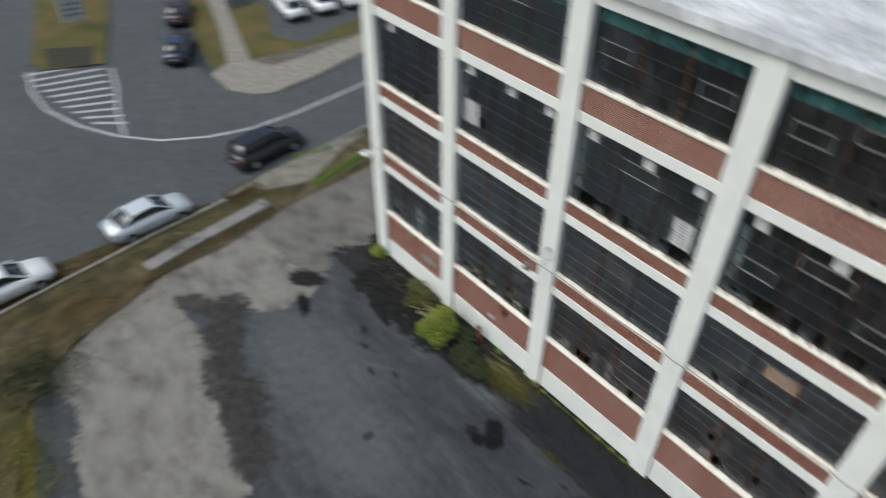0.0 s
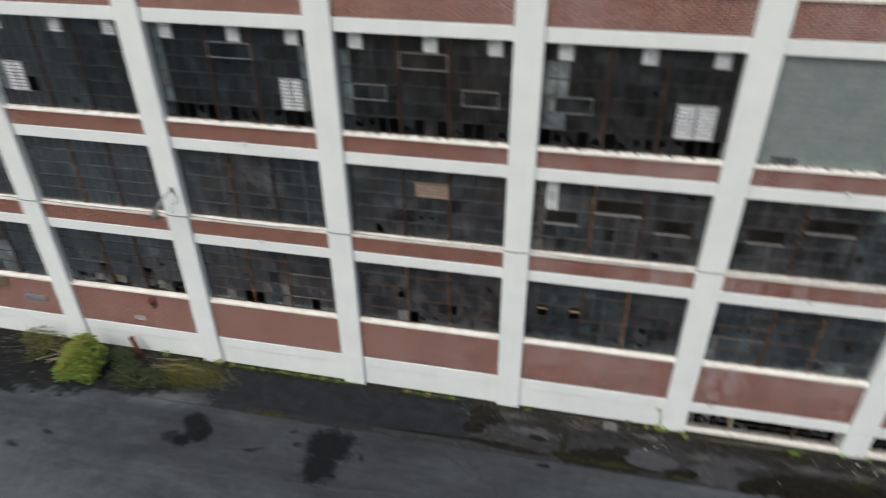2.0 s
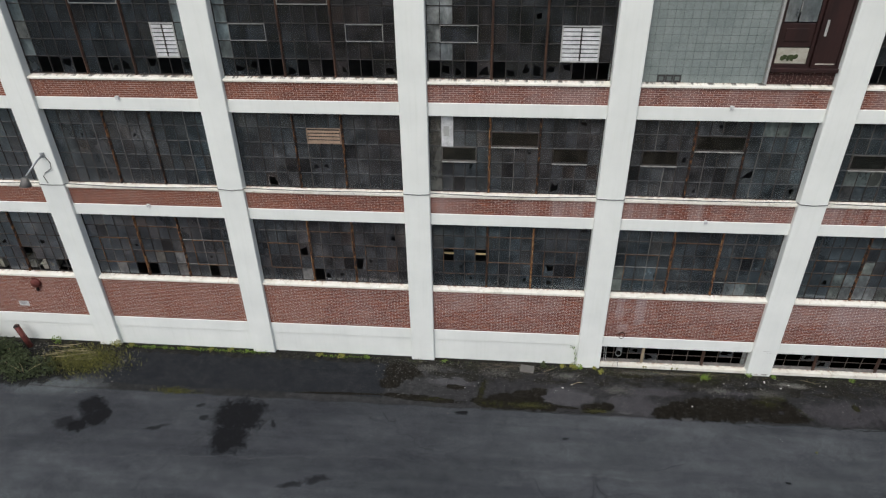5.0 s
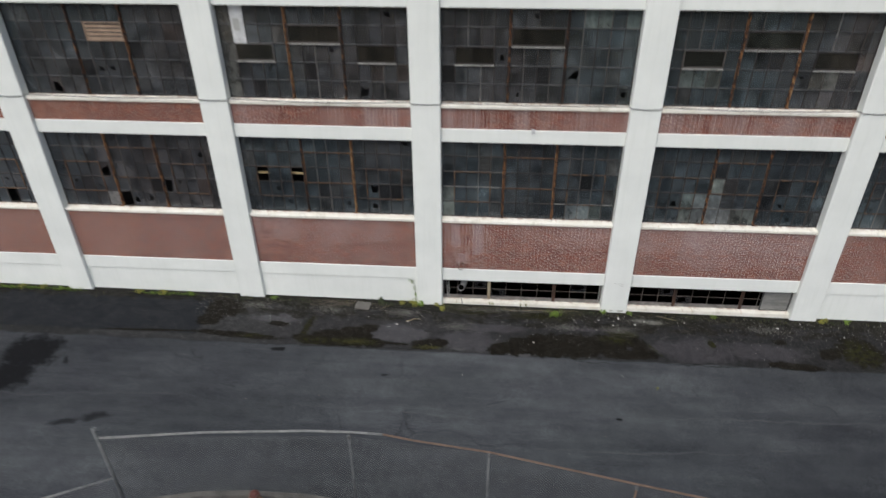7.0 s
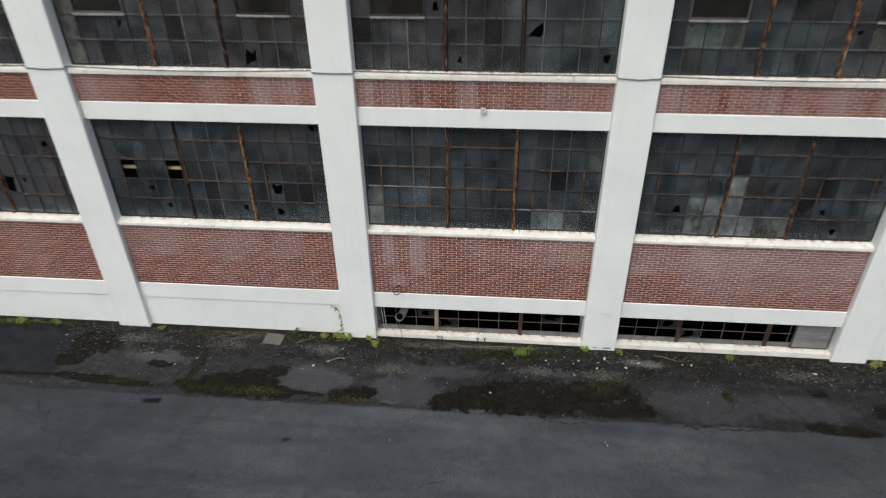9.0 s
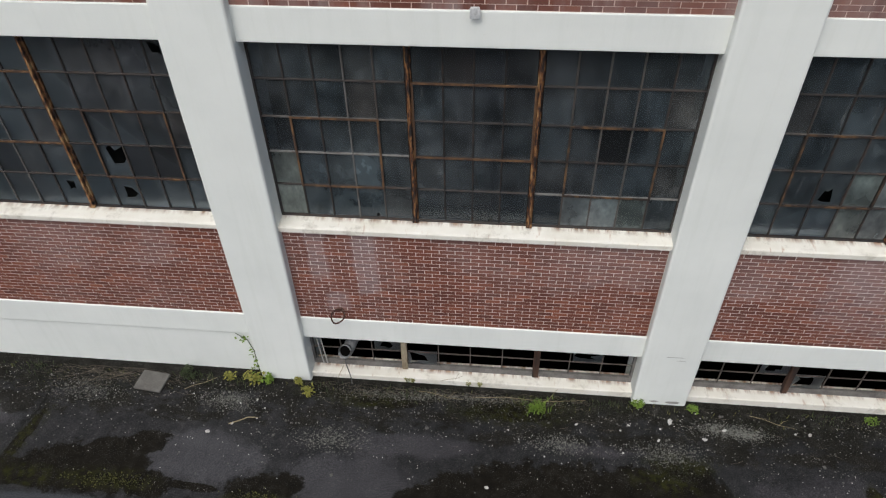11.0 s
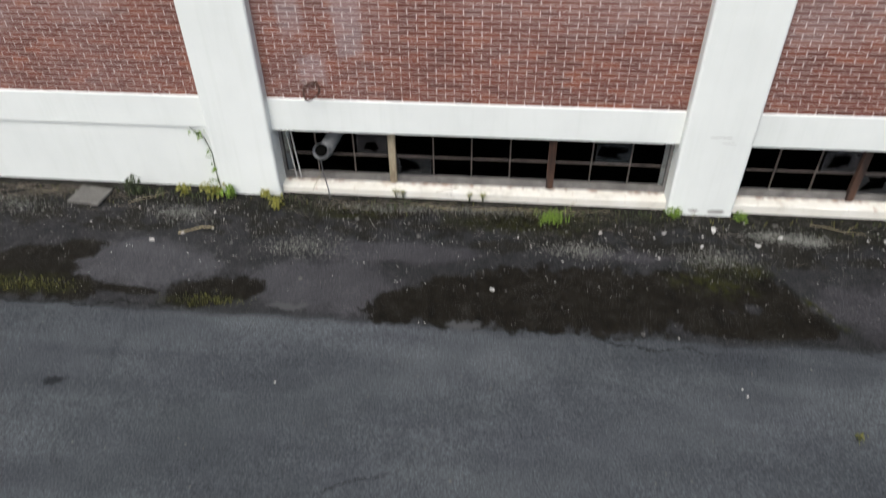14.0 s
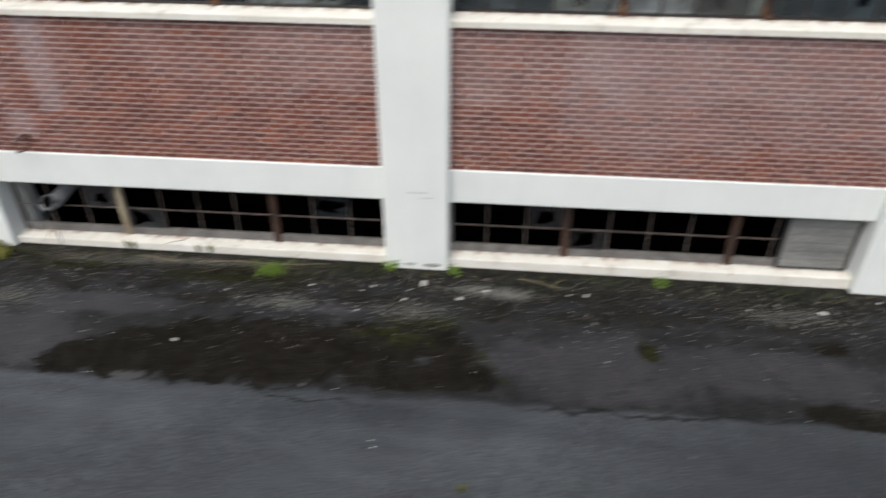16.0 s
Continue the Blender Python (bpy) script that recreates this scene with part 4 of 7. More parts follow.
# what sets single windows apart; columns from the west, rows from the sill
# c shut hopper with rusty edges, s pane with a sliver out of its foot, m missing pane, w missing with a bar behind, h
# broken pane, H badly broken pane, p whitewashed panes, y hazy panes (both also paint the pillar's reflection in column
# 0 and pale goods behind), o open hopper, f pale framed light, l louvred panel, v small louvred vent, b white board, t
# tan louvre, d blackened pane
ODD = {
    (0, 0): "m1,0 h2,2 h3,1 h1,3 p6,7,0,2 h5,1 h9,1 h4,1",
    (1, 0): "B m5,0 m6,0 m4,1 p3,4,0,0 p8,8,0,0 h2,1 h3,2 h4,1 h5,2 h6,2 h7,2 m9,1 h8,0 h11,2 h4,0 m12,0 h2,2",
    (2, 0): "c1,3,1,2 c5,8,2,3 c10,12,1,2 d1,3 d7,2 y6,6,1,1 m4,0 m5,0 m11,0 p2,2,0,0 p8,8,0,1 h11,1 h4,2",
    (3, 0): "c1,3,1,2 c5,8,2,3 c10,12,1,2 m5,0 H9,1 h0,2 h3,1 h10,1 h6,0 p4,4,0,0 h7,0 h12,3 h1,1 H4,2 d8,1",
    (4, 0): "c1,3,1,2 c5,8,2,3 c10,12,1,2 w1,2 w4,2 d11,1 d12,1 h2,1 h3,0 H10,1 h13,4 h10,0 d6,1 h8,0",
    (5, 0): "d11,2 p10,11,0,0 y12,12,0,0 y0,0,0,1 s3,0 s7,0 c1,3,1,2 c5,8,2,3 c10,12,1,2",
    (6, 0): "c1,3,1,2 c5,8,2,3 c10,12,1,2 h2,1 h11,0 h10,1 y3,3,0,1 p4,5,0,1 p6,6,0,0 y7,8,0,0 y5,5,2,2 d9,1 d10,2 d5,3",
    (7, 0): "c1,3,1,2 c5,8,2,3 c10,12,1,2 h3,1 m8,0 h12,2 p10,11,0,0",
    (2, 1): "h2,3 h7,3 h13,4",
    (3, 1): "t6,8,3 H2,0 h6,1 h7,1 d4,1 d5,1 d6,1 d9,2",
    (4, 1): "b1,3 o1,3,2 o5,8,3 o10,12,2 H10,0 h8,2 h3,1 h12,4 d2,0 d6,1 y0,0,0,4",
    (5, 1): "o1,3,2 o5,8,3 d7,1 h5,0 h4,2 H9,1 h13,0 h6,4 y11,11,4,4 y10,10,4,4 y13,13,4,4 d0,1",
    (6, 1): "o1,3,2 o5,8,3 o10,12,2 h9,1 y1,3,1,1 y10,11,1,1 d6,2 d7,2",
    (7, 1): "o1,3,2 o5,8,3 h4,1",
    (0, 2): "v2,5 h4,0 h8,1 m6,0",
    (1, 2): "v1,5 v7,5 v12,5 l1,2,1,2 m3,1 d11,2 d12,3 h8,2 p0,0,1,4 h7,0 h10,0",
    (2, 2): "v1,5 v7,5 v12,5 f5,8,4,4 l11,12,1,2 d13,2 p0,0,1,5 p13,13,1,4 B",
    (3, 2): "v1,5 v7,5 v12,5 f5,8,4,4 f1,3,2,2 f10,12,2,2 d10,3 p0,0,1,4 B",
    (4, 2): "v1,5 v7,5 v12,5 f1,3,2,2 l10,12,1,2 p0,1,1,4 h8,3 B",
    (6, 2): "f1,3,2,2 f10,12,2,2 v1,5 v7,5 v12,5 B",
    (7, 2): "f1,3,2,2 f10,12,2,2 B",
    (2, 3): "f1,3,2,2 f10,12,2,2 h6,1", (3, 3): "f1,3,2,2 f5,8,3,3 f10,12,2,2 H8,0 h7,0 h4,0 h11,1", (4, 3): "f1,3,2,2 f10,12,2,2 H8,0 h3,0", (5, 3): "f5,8,3,3 f10,12,2,2", (1, 3): "f5,8,3,3",
}
WIN = 0


def louvre(name, parent, x0, x1, z0, z1, n, material, double=False, y=-0.03):
    """A louvred panel: frame and slats."""
    rim = part(name, ring_frame(bmesh.new(), x0, x1, y, 0.03, z0, z1, 0.035 if material is not M_TAN else 0.022), M_BARLIGHT if material is not M_TAN else M_TAN, parent)
    spans = [(x0 + 0.035, (x0 + x1) / 2 - 0.02), ((x0 + x1) / 2 + 0.02, x1 - 0.035)] if double else [(x0 + 0.035, x1 - 0.035)]
    if double:
        part("divider", box(bmesh.new(), (x0 + x1) / 2 - 0.018, (x0 + x1) / 2 + 0.018, y, 0.03, z0 + 0.035, z1 - 0.035), M_BAR, rim)
    step, fill = (z1 - z0 - 0.07) / n, 0.62 if material is M_TAN else 0.72
    for a, b in spans:
        bm = bmesh.new()
        vs = [bm.verts.new(p) for p in ((a, y + 0.004, 0), (b, y + 0.004, 0), (b, y + 0.016, step * fill), (a, y + 0.016, step * fill), (a, y + 0.012, 0.0), (b, y + 0.012, 0.0), (b, y + 0.024, step * fill), (a, y + 0.024, step * fill))]
        for f in ((0, 1, 2, 3), (7, 6, 5, 4), (0, 4, 5, 1), (2, 6, 7, 3), (1, 5, 6, 2), (3, 7, 4, 0)):
            bm.faces.new([vs[q] for q in f])
        me = mesh_of("slat", bm, material)
        for q in range(n):
            piece("slat", me, rim, (0, 0, z0 + 0.037 + q * step))
    # dark sheet stands for the shade between the slats
    part("shade_backing", box(bmesh.new(), x0 + 0.035, x1 - 0.035, 0.031, 0.038, z0 + 0.035, z1 - 0.035), M_DARK, rim)
    return rim


def window(i, k):
    global WIN
    WIN += 1
    x0, x1 = px(i) + PW / 2, px(i + 1) - PW / 2
    zg, zh = STOREY[k][2], STOREY[k][3]
    odd = ODD.get((i, k), "").split()
    label = "steel factory window of small dirty panes with rusty mullions"
    if any(o[0] in "mwhHB" for o in odd):
        label = "steel factory window with dirty, broken and missing panes"
    if any(o[0] == "l" for o in odd):
        label = "broken steel factory window with a white louvred panel"
    win = thing("window_%d" % WIN, label, "window", (x0, Y_GLASS, zg), "factory windows", "structure")
    w, h = x1 - x0, zh - zg
    rows = 6 if k == 2 else 5
    mul = 0.075
    cols = (5, 4, 5) if i else (4, 4, 4)
    pw, ph = (w - 2 * mul - 0.04) / sum(cols), (h - 0.04) / rows
    part("frame", ring_frame(bmesh.new(), 0, w, -0.015, 0.04, 0, h, 0.02), M_BAR, win)
    rnd = random.Random(100 * i + k)

    def cx(c):
        """West edge of column c."""
        g = 0 if c < cols[0] else 1 if c < cols[0] + cols[1] else 2
        return 0.02 + c * pw + g * mul

    def rz(r):
        return 0.02 + r * ph

    gone, holed, pale, area, black, hazy, sliver = set(), {}, set(), {}, set(), set(), {}
    for o in odd:
        kind, nums = o[0], [int(q) for q in o[1:].split(",") if q]
        if kind in "mw":
            gone.add((nums[0], nums[1]))
            if kind == "w":
                c0, r0 = nums
                part("wooden_bar", box(bmesh.new(), cx(c0) - 0.03, cx(c0) + pw + 0.03, 0.10, 0.13, rz(r0) + ph * 0.40, rz(r0) + ph * 0.55, 0.004), M_YELLOW, win, "yellow wooden bar behind the gap")
        elif kind == "d":
            black.add((nums[0], nums[1]))
        elif kind == "s":
            sliver[(nums[0], nums[1])] = 0.05
        elif kind == "c":
            c0, c1, r0, r1 = nums
            part("hopper_frame", ring_frame(bmesh.new(), cx(c0) - 0.012, cx(c1) + pw + 0.012, -0.024, -0.0145, rz(r0) - 0.012, rz(r1 + 1) + 0.012, 0.024), M_BARRUST, win, "shut hopper frame, rusted brown")
        elif kind == "y":
            hazy |= {(c, r) for c in range(nums[0], nums[1] + 1) for r in range(nums[2], nums[3] + 1)}
        elif kind in "hH":
            holed[(nums[0], nums[1])] = rnd.uniform(0.05, 0.11) if kind == "h" else rnd.uniform(0.15, 0.2)
        elif kind == "p":
            pale |= {(c, r) for c in range(nums[0], nums[1] + 1) for r in range(nums[2], nums[3] + 1)}
        elif kind in "ot":
            c0, c1, r = nums
            area.update({(c, r): o for c in range(c0, c1 + 1)})
            gone |= {(c, r) for c in range(c0, c1 + 1)}
            a, b = cx(c0), cx(c1) + pw
            if kind == "t":
                tan = louvre("tan_louvre", win, a, b, rz(r), rz(r + 1), 4, M_TAN)
                tan["label"] = "tan metal louvre in place of panes"
            else:
                hop = part("hopper_sash", ring_frame(bmesh.new(), a, b, -0.03, 0.02, rz(r) + 0.03, rz(r + 1), 0.025), M_BAR, win, "tilted-open hopper sash")
                part("sash_rail", box(bmesh.new(), a, b, -0.06, 0.0, rz(r) - 0.006, rz(r) + 0.022, 0.004), M_SASHRAIL, hop)
                part("sash_glass", box(bmesh.new(), a + 0.026, b - 0.026, 0.004, 0.008, rz(r) + 0.056, rz(r + 1) - 0.026), M_HOPPER, hop)
        elif kind == "f":
            c0, c1, r0, r1 = nums[0], nums[1], min(nums[2], nums[3]), max(nums[2], nums[3])
            m = M_SASH if k >= 2 else M_BAR
            if k >= 2:
                cells = {(c, r): o for c in range(c0, c1 + 1) for r in range(r0, r1 + 1)}
                area.update(cells)
                gone |= set(cells)
                part("sash_glass", box(bmesh.new(), cx(c0) + 0.005, cx(c1) + pw - 0.005, 0.012, 0.016, rz(r0) + 0.005, rz(r1 + 1) - 0.005), M_PANEUP, win)
            part("pale_sash", ring_frame(bmesh.new(), cx(c0), cx(c1) + pw, -0.035, 0.0, rz(r0) + 0.01, rz(r1 + 1) - 0.01, 0.017), m, win, "bare metal sash frame")
        elif kind == "l":
            c0, c1, r0, r1 = nums
            area.update({(c, r): o for c in range(c0, c1 + 1) for r in range(r0, r1 + 1)})
            gone |= {(c, r) for c in range(c0, c1 + 1) for r in range(r0, r1 + 1)}
            louvre("louvred_panel", win, cx(c0), cx(c1) + pw, rz(r0), rz(r1 + 1), 8, M_VENT, True)["label"] = "white double louvred panel"
        elif kind == "v":
            gone.add((nums[0], nums[1]))
            louvre("vent", win, cx(nums[0]), cx(nums[0]) + pw + 0.06, rz(nums[1]) + 0.02, rz(nums[1] + 1), 5, M_VENT)["label"] = "small white louvred vent"
        elif kind == "b":
            gone |= {(nums[0], nums[1]), (nums[0], nums[1] + 1)}
            bo = part("white_board", box(bmesh.new(), cx(nums[0]), cx(nums[0]) + pw, -0.02, 0.01, rz(nums[1]), rz(nums[1] + 2)), M_VENT, win, "white board with a grey square")
            part("grey_square", box(bmesh.new(), cx(nums[0]) + 0.06, cx(nums[0]) + 0.22, -0.026, -0.021, rz(nums[1]) + 0.32, rz(nums[1]) + 0.62), M_BARLIGHT, bo)
        elif kind == "B":
            for c in range(sum(cols)):
                q = rnd.random()
                if q < 0.45:
                    gone.add((c, 0))
                elif q < 0.85:
                    holed[(c, 0)] = rnd.uniform(0.10, 0.17)
    c = 0
    for g, n in enumerate(cols):
        for cc in range(n):
            for r in range(rows):
                if (c, r) in gone:
                    continue
                at = (cx(c) + 0.005, 0.01 + 0.004 * rnd.random(), rz(r) + 0.005)
                if (c, r) in sliver:
                    piece("broken_pane", broken_mesh(pw - 0.01, ph - 0.01, 0.5 + 0.2 * (c % 2), 0.05, 0.030, WIN * 100 + c), win, at)
                elif (c, r) in holed:
                    me = broken_mesh(pw - 0.01, ph - 0.01, rnd.uniform(0.3, 0.7), rnd.uniform(0.25, 0.7), holed[(c, r)], WIN * 100 + c * 7 + r, M_PANEUP if k >= 2 else None)
                    piece("broken_pane", me, win, at)
                else:
                    o = piece("pane", pane_mesh(pw - 0.01, ph - 0.01, M_PALEPANE if (c, r) in pale else M_TEALSKYPANE if k == 3 and r == rows - 1 else M_BLACKPANE if (c, r) in black else M_HAZEPANE if (c, r) in hazy else M_PANEUP if k >= 2 else None), win, at)
                    o.rotation_euler = (rnd.uniform(-0.014, 0.014), 0, rnd.uniform(-0.014, 0.014))
            if cc:
                run = None
                for r in range(rows + 1):
                    free = r < rows and not (area.get((c, r)) and area.get((c, r)) == area.get((c - 1, r)))
                    if free and run is None:
                        run = r
                    if not free and run is not None:
                        piece("glazing_bar", bar_mesh(0.019, 0.032, (r - run) * ph, M_BARDIM if k >= 2 else M_BAR), win, (cx(c) - 0.0095, -0.008, rz(run)))
                        run = None
            c += 1
        for r in range(1, rows):
            run = None
            for q in range(c - n, c + 1):
                free = q < c and not (area.get((q, r)) and area.get((q, r)) == area.get((q, r - 1)))
                if free and run is None:
                    run = q
                if not free and run is not None:
                    piece("glazing_bar", bar_mesh((q - run) * pw, 0.036, 0.018, M_BARDIM if k >= 2 else M_BARSKYLIT if k == 1 else M_BAR), win, (cx(run), -0.014, rz(r) - 0.009))
                    run = None
        if g < 2:
            piece("mullion", MULLION(h, M_RUSTDIM if k == 2 else M_RUST), win, (cx(c) - mul, 0, 0))


MUL = {}


def MULLION(h, material):
    """Rusty steel mullion: flat back, raised rib, bolted foot."""
    key = (round(h, 3), material.name)
    if key not in MUL:
        bm = bmesh.new()
        box(bm, 0.005, 0.070, -0.012, 0.05, 0, h, 0.004, 1)
        box(bm, 0.022, 0.053, -0.055, -0.012, 0, h - 0.01, 0.006, 2)
        box(bm, 0.0, 0.075, -0.06, 0.0, 0.0, 0.05, 0.006, 1)
        MUL[key] = mesh_of("mullion", bm, material)
    return MUL[key]


for i in range(LAST):
    for k in range(4):
        if (i, k) != (5, 2):
            window(i, k)
    beams(i)

# ---------------------------------------------------------------- building shell
XE = px(LAST) + PW / 2
bm = bmesh.new()
box(bm, 0.2, XE, -0.12, 30, 17.0, 17.3)
tagged(part("roof", bm, M_ROOF), "flat white roof membrane with dark stains", "roof", "", "structure")
# floors and inner wall behind the glass, coloured dark as unlit rooms
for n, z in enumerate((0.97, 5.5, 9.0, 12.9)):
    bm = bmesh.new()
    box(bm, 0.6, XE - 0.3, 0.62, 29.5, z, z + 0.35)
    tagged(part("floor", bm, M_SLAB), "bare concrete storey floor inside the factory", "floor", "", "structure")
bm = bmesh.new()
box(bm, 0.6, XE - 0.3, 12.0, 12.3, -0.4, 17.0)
tagged(part("wall_inner", bm, M_DARK), "inner wall of the empty factory, coloured dark for unlit rooms", "wall", "", "structure")
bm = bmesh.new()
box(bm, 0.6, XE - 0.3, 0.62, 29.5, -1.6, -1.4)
# close back wall added so the openings show black
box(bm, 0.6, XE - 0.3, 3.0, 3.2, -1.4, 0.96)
tagged(part("floor", bm, M_CELLAR), "cellar floor and back wall, coloured black for the unlit cellar", "floor", "", "structure")
for nm, a, b in (("wall_west", 0.18, 0.58), ("wall_east", XE - 0.3, XE)):
    bm = bmesh.new()
    box(bm, a, b, 0.7, 30, -0.4, 17.0)
    tagged(part(nm, bm, M_WHITE), "white painted end wall of the factory", "wall", "", "structure")
bm = bmesh.new()
box(bm, 0.2, XE, 29.7, 30, -0.4, 17.0)
tagged(part("wall_north", bm, M_WHITE), "white painted rear wall of the factory", "wall", "", "structure")

# ---------------------------------------------------------------- bay with the glass-block wall (third storey)
M_GBLOCK = plain("grey_green_glass_block", (0.185, 0.220, 0.216), (0.245, 0.280, 0.272), 0.35, scale=2.5, fine=30.0, bump=0.1)
M_GROUT = plain("grey_green_grout", (0.10, 0.12, 0.115), (0.15, 0.175, 0.168), 0.85, scale=4.0)
M_WOOD = plain("dark_red_brown_wood", (0.014, 0.007, 0.007), (0.036, 0.014, 0.013), 0.5, scale=3.0, fine=30.0, stretch=(1, 1, 0.15))
# darker clay for the low infill than for the panels
M_DARKBRICK = plain("darker_infill_brick", (0.030, 0.013, 0.011), (0.070, 0.028, 0.022), 0.85, scale=9.0, fine=50.0)
M_CREAM = plain("stained_cream_paper", (0.26, 0.25, 0.20), (0.48, 0.46, 0.40), 0.8, scale=3.0)


def block_wall():
    x0, z0, z1 = px(5) + PW / 2, STOREY[2][2], STOREY[2][3]
    cols, rows = 15, 14
    bw, bh = (31.69 - x0) / cols, (z1 - z0) / rows
    wall = thing("glass_block_wall", "grey-green glass block wall filling a window bay", "wall", (x0, 0.24, z0), "", "structure")
    part("mortar", box(bmesh.new(), 0, cols * bw, 0.010, 0.10, 0, z1 - z0), M_GROUT, wall)
    me = mesh_of("glass_block", box(bmesh.new(), 0.005, bw - 0.005, 0, 0.09, 0.006, bh - 0.006, 0.006, 1), M_GBLOCK)
    for r in range(rows):
        for c in range(cols):
            if r == 0 and c in (2, 3, 4):
                bm = bmesh.new()
                ring_frame(bm, 0.005, bw - 0.005, 0, 0.03, 0.006, bh - 0.006, 0.04)
                part("broken_block", bm, M_BARDARK, wall, "smashed glass block").location = (c * bw, -0.002, r * bh)
            else:
                piece("glass_block", me, wall, (c * bw, 0.002 * random.random(), r * bh))
    post = tagged(part("steel_post", box(bmesh.new(), 31.70, 31.76, 0.14, 0.36, z0, z1, 0.006, 1), M_BARLIGHT), "pale steel post beside the glass blocks", "post", "", "structure")
    # hoist doorway: low brick, frame, panels, leaf
    xd, xe = 31.78, px(6) - PW / 2
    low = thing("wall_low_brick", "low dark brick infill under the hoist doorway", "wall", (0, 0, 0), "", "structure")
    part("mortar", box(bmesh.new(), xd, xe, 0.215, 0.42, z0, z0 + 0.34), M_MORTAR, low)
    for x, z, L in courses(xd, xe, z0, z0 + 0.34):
        key = (round(L, 3), "infill_dark")
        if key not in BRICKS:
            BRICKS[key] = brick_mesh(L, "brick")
            BRICKS[key].materials[0] = M_DARKBRICK
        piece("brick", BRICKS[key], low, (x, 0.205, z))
    door = thing("hoist_door", "dark red-brown wooden hoist door with peeling panels, half boarded", "door", (0, 0, 0))
    part("sill_board", box(bmesh.new(), xd, xe, 0.10, 0.42, z0 + 0.345, z0 + 0.45, 0.012), M_WOOD, door)
    part("frame", ring_frame(bmesh.new(), xd, 32.72, 0.22, 0.34, z0 + 0.452, z1 - 0.01, 0.07), M_WOOD, door)
    part("frame", ring_frame(bmesh.new(), 32.74, xe - 0.005, 0.16, 0.30, z0 + 0.452, z1 - 0.01, 0.07), M_WOOD, door)
    part("poster_board", box(bmesh.new(), xd + 0.075, 32.64, 0.27, 0.29, z0 + 0.53, z0 + 0.93), M_CREAM, door, "cream board with a green stain")
    bm = bmesh.new()
    for n in range(14):
        a = random.random() * 6.28
        bx, bz = 32.22 + 0.20 * math.cos(a) * random.random(), z0 + 0.70 + 0.10 * math.sin(a) * random.random()
        bmesh.ops.create_circle(bm, cap_ends=True, segments=8, radius=random.uniform(0.03, 0.07), matrix=Matrix.Translation((bx, 0.268 - 0.0005 * n, bz)) @ Matrix.Rotation(radians(90), 4, 'X'))
    part("green_stain", bm, M_LEAFDARK, door)
    part("panel", box(bmesh.new(), xd + 0.07, 32.65, 0.26, 0.30, z0 + 0.95, z0 + 1.55, 0.01), M_WOOD, door)
    part("raised_panel", box(bmesh.new(), xd + 0.18, 32.52, 0.24, 0.262, z0 + 1.1, z0 + 1.42, 0.01), M_WOOD, door)
    for a, b in ((xd + 0.08, 32.17), (32.21, 32.64)):
        part("pane", box(bmesh.new(), a, b, 0.27, 0.274, z0 + 1.58, z1 - 0.09), M_PALEPANE, door)
        part("white_board", box(bmesh.new(), a, b, 0.32, 0.335, z0 + 1.58 if b < 32.2 else z0 + 1.80, z1 - 0.09), M_VENT, door, "white board behind the door's pane")
    leaf = part("leaf", box(bmesh.new(), 32.815, xe - 0.08, 0.19, 0.24, z0 + 0.53, z1 - 0.09, 0.006), M_WOOD, door, "dark red door leaf")
    part("handle_plate", box(bmesh.new(), 32.86, 32.92, 0.178, 0.189, z0 + 1.25, z0 + 1.65), M_BARLIGHT, leaf)
    part("torn_edge", box(bmesh.new(), 32.85, xe - 0.12, 0.176, 0.189, z0 + 0.535, z0 + 0.565), M_CREAM, leaf)


M_BARDARK = plain("dark_steel", (0.03, 0.03, 0.03), (0.06, 0.06, 0.06), 0.7)
M_LEAFDARK = plain("dull_green_leaf", (0.022, 0.035, 0.011), (0.052, 0.066, 0.024), 0.8, scale=9.0)
M_YLEAF = plain("yellow_green_leaf", (0.16, 0.16, 0.025), (0.26, 0.25, 0.05), 0.7, scale=9.0)
M_OLIVE = plain("olive_leaf", (0.060, 0.066, 0.016), (0.13, 0.125, 0.03), 0.75, scale=9.0)
M_MOSS = plain("black_green_moss", (0.008, 0.010, 0.004), (0.030, 0.034, 0.012), 0.9, scale=6.0)
M_REDPAINT = plain("faded_red_paint", (0.085, 0.020, 0.016), (0.15, 0.040, 0.030), 0.7, scale=7.0)
M_CABLE = plain("black_cable_rubber", (0.05, 0.05, 0.052), (0.09, 0.09, 0.09), 0.6)
M_STRAW = plain("dry_straw", (0.22, 0.18, 0.10), (0.36, 0.31, 0.19), 0.9, scale=9.0)
M_STRAWLITTER = plain("grey_brown_dead_stalks", (0.055, 0.045, 0.034), (0.20, 0.17, 0.13), 0.9, scale=12.0)
M_GREYCHIP = plain("grey_mortar_crumbs", (0.075, 0.076, 0.066), (0.19, 0.19, 0.17), 0.9, scale=20.0)
M_CHIP = plain("pale_rubble", (0.30, 0.29, 0.27), (0.62, 0.61, 0.58), 0.9, scale=20.0)
M_GRIT = plain("dark_grit", (0.045, 0.044, 0.042), (0.13, 0.125, 0.115), 0.9, scale=15.0)
block_wall()

# ---------------------------------------------------------------- foot windows of the two vented bays


M_CELLGLASS = glass_dirty("grimy_cellar_glass", 0.72, (0.7, 0.7, 0.7), (0.040, 0.040, 0.042), 0.4)


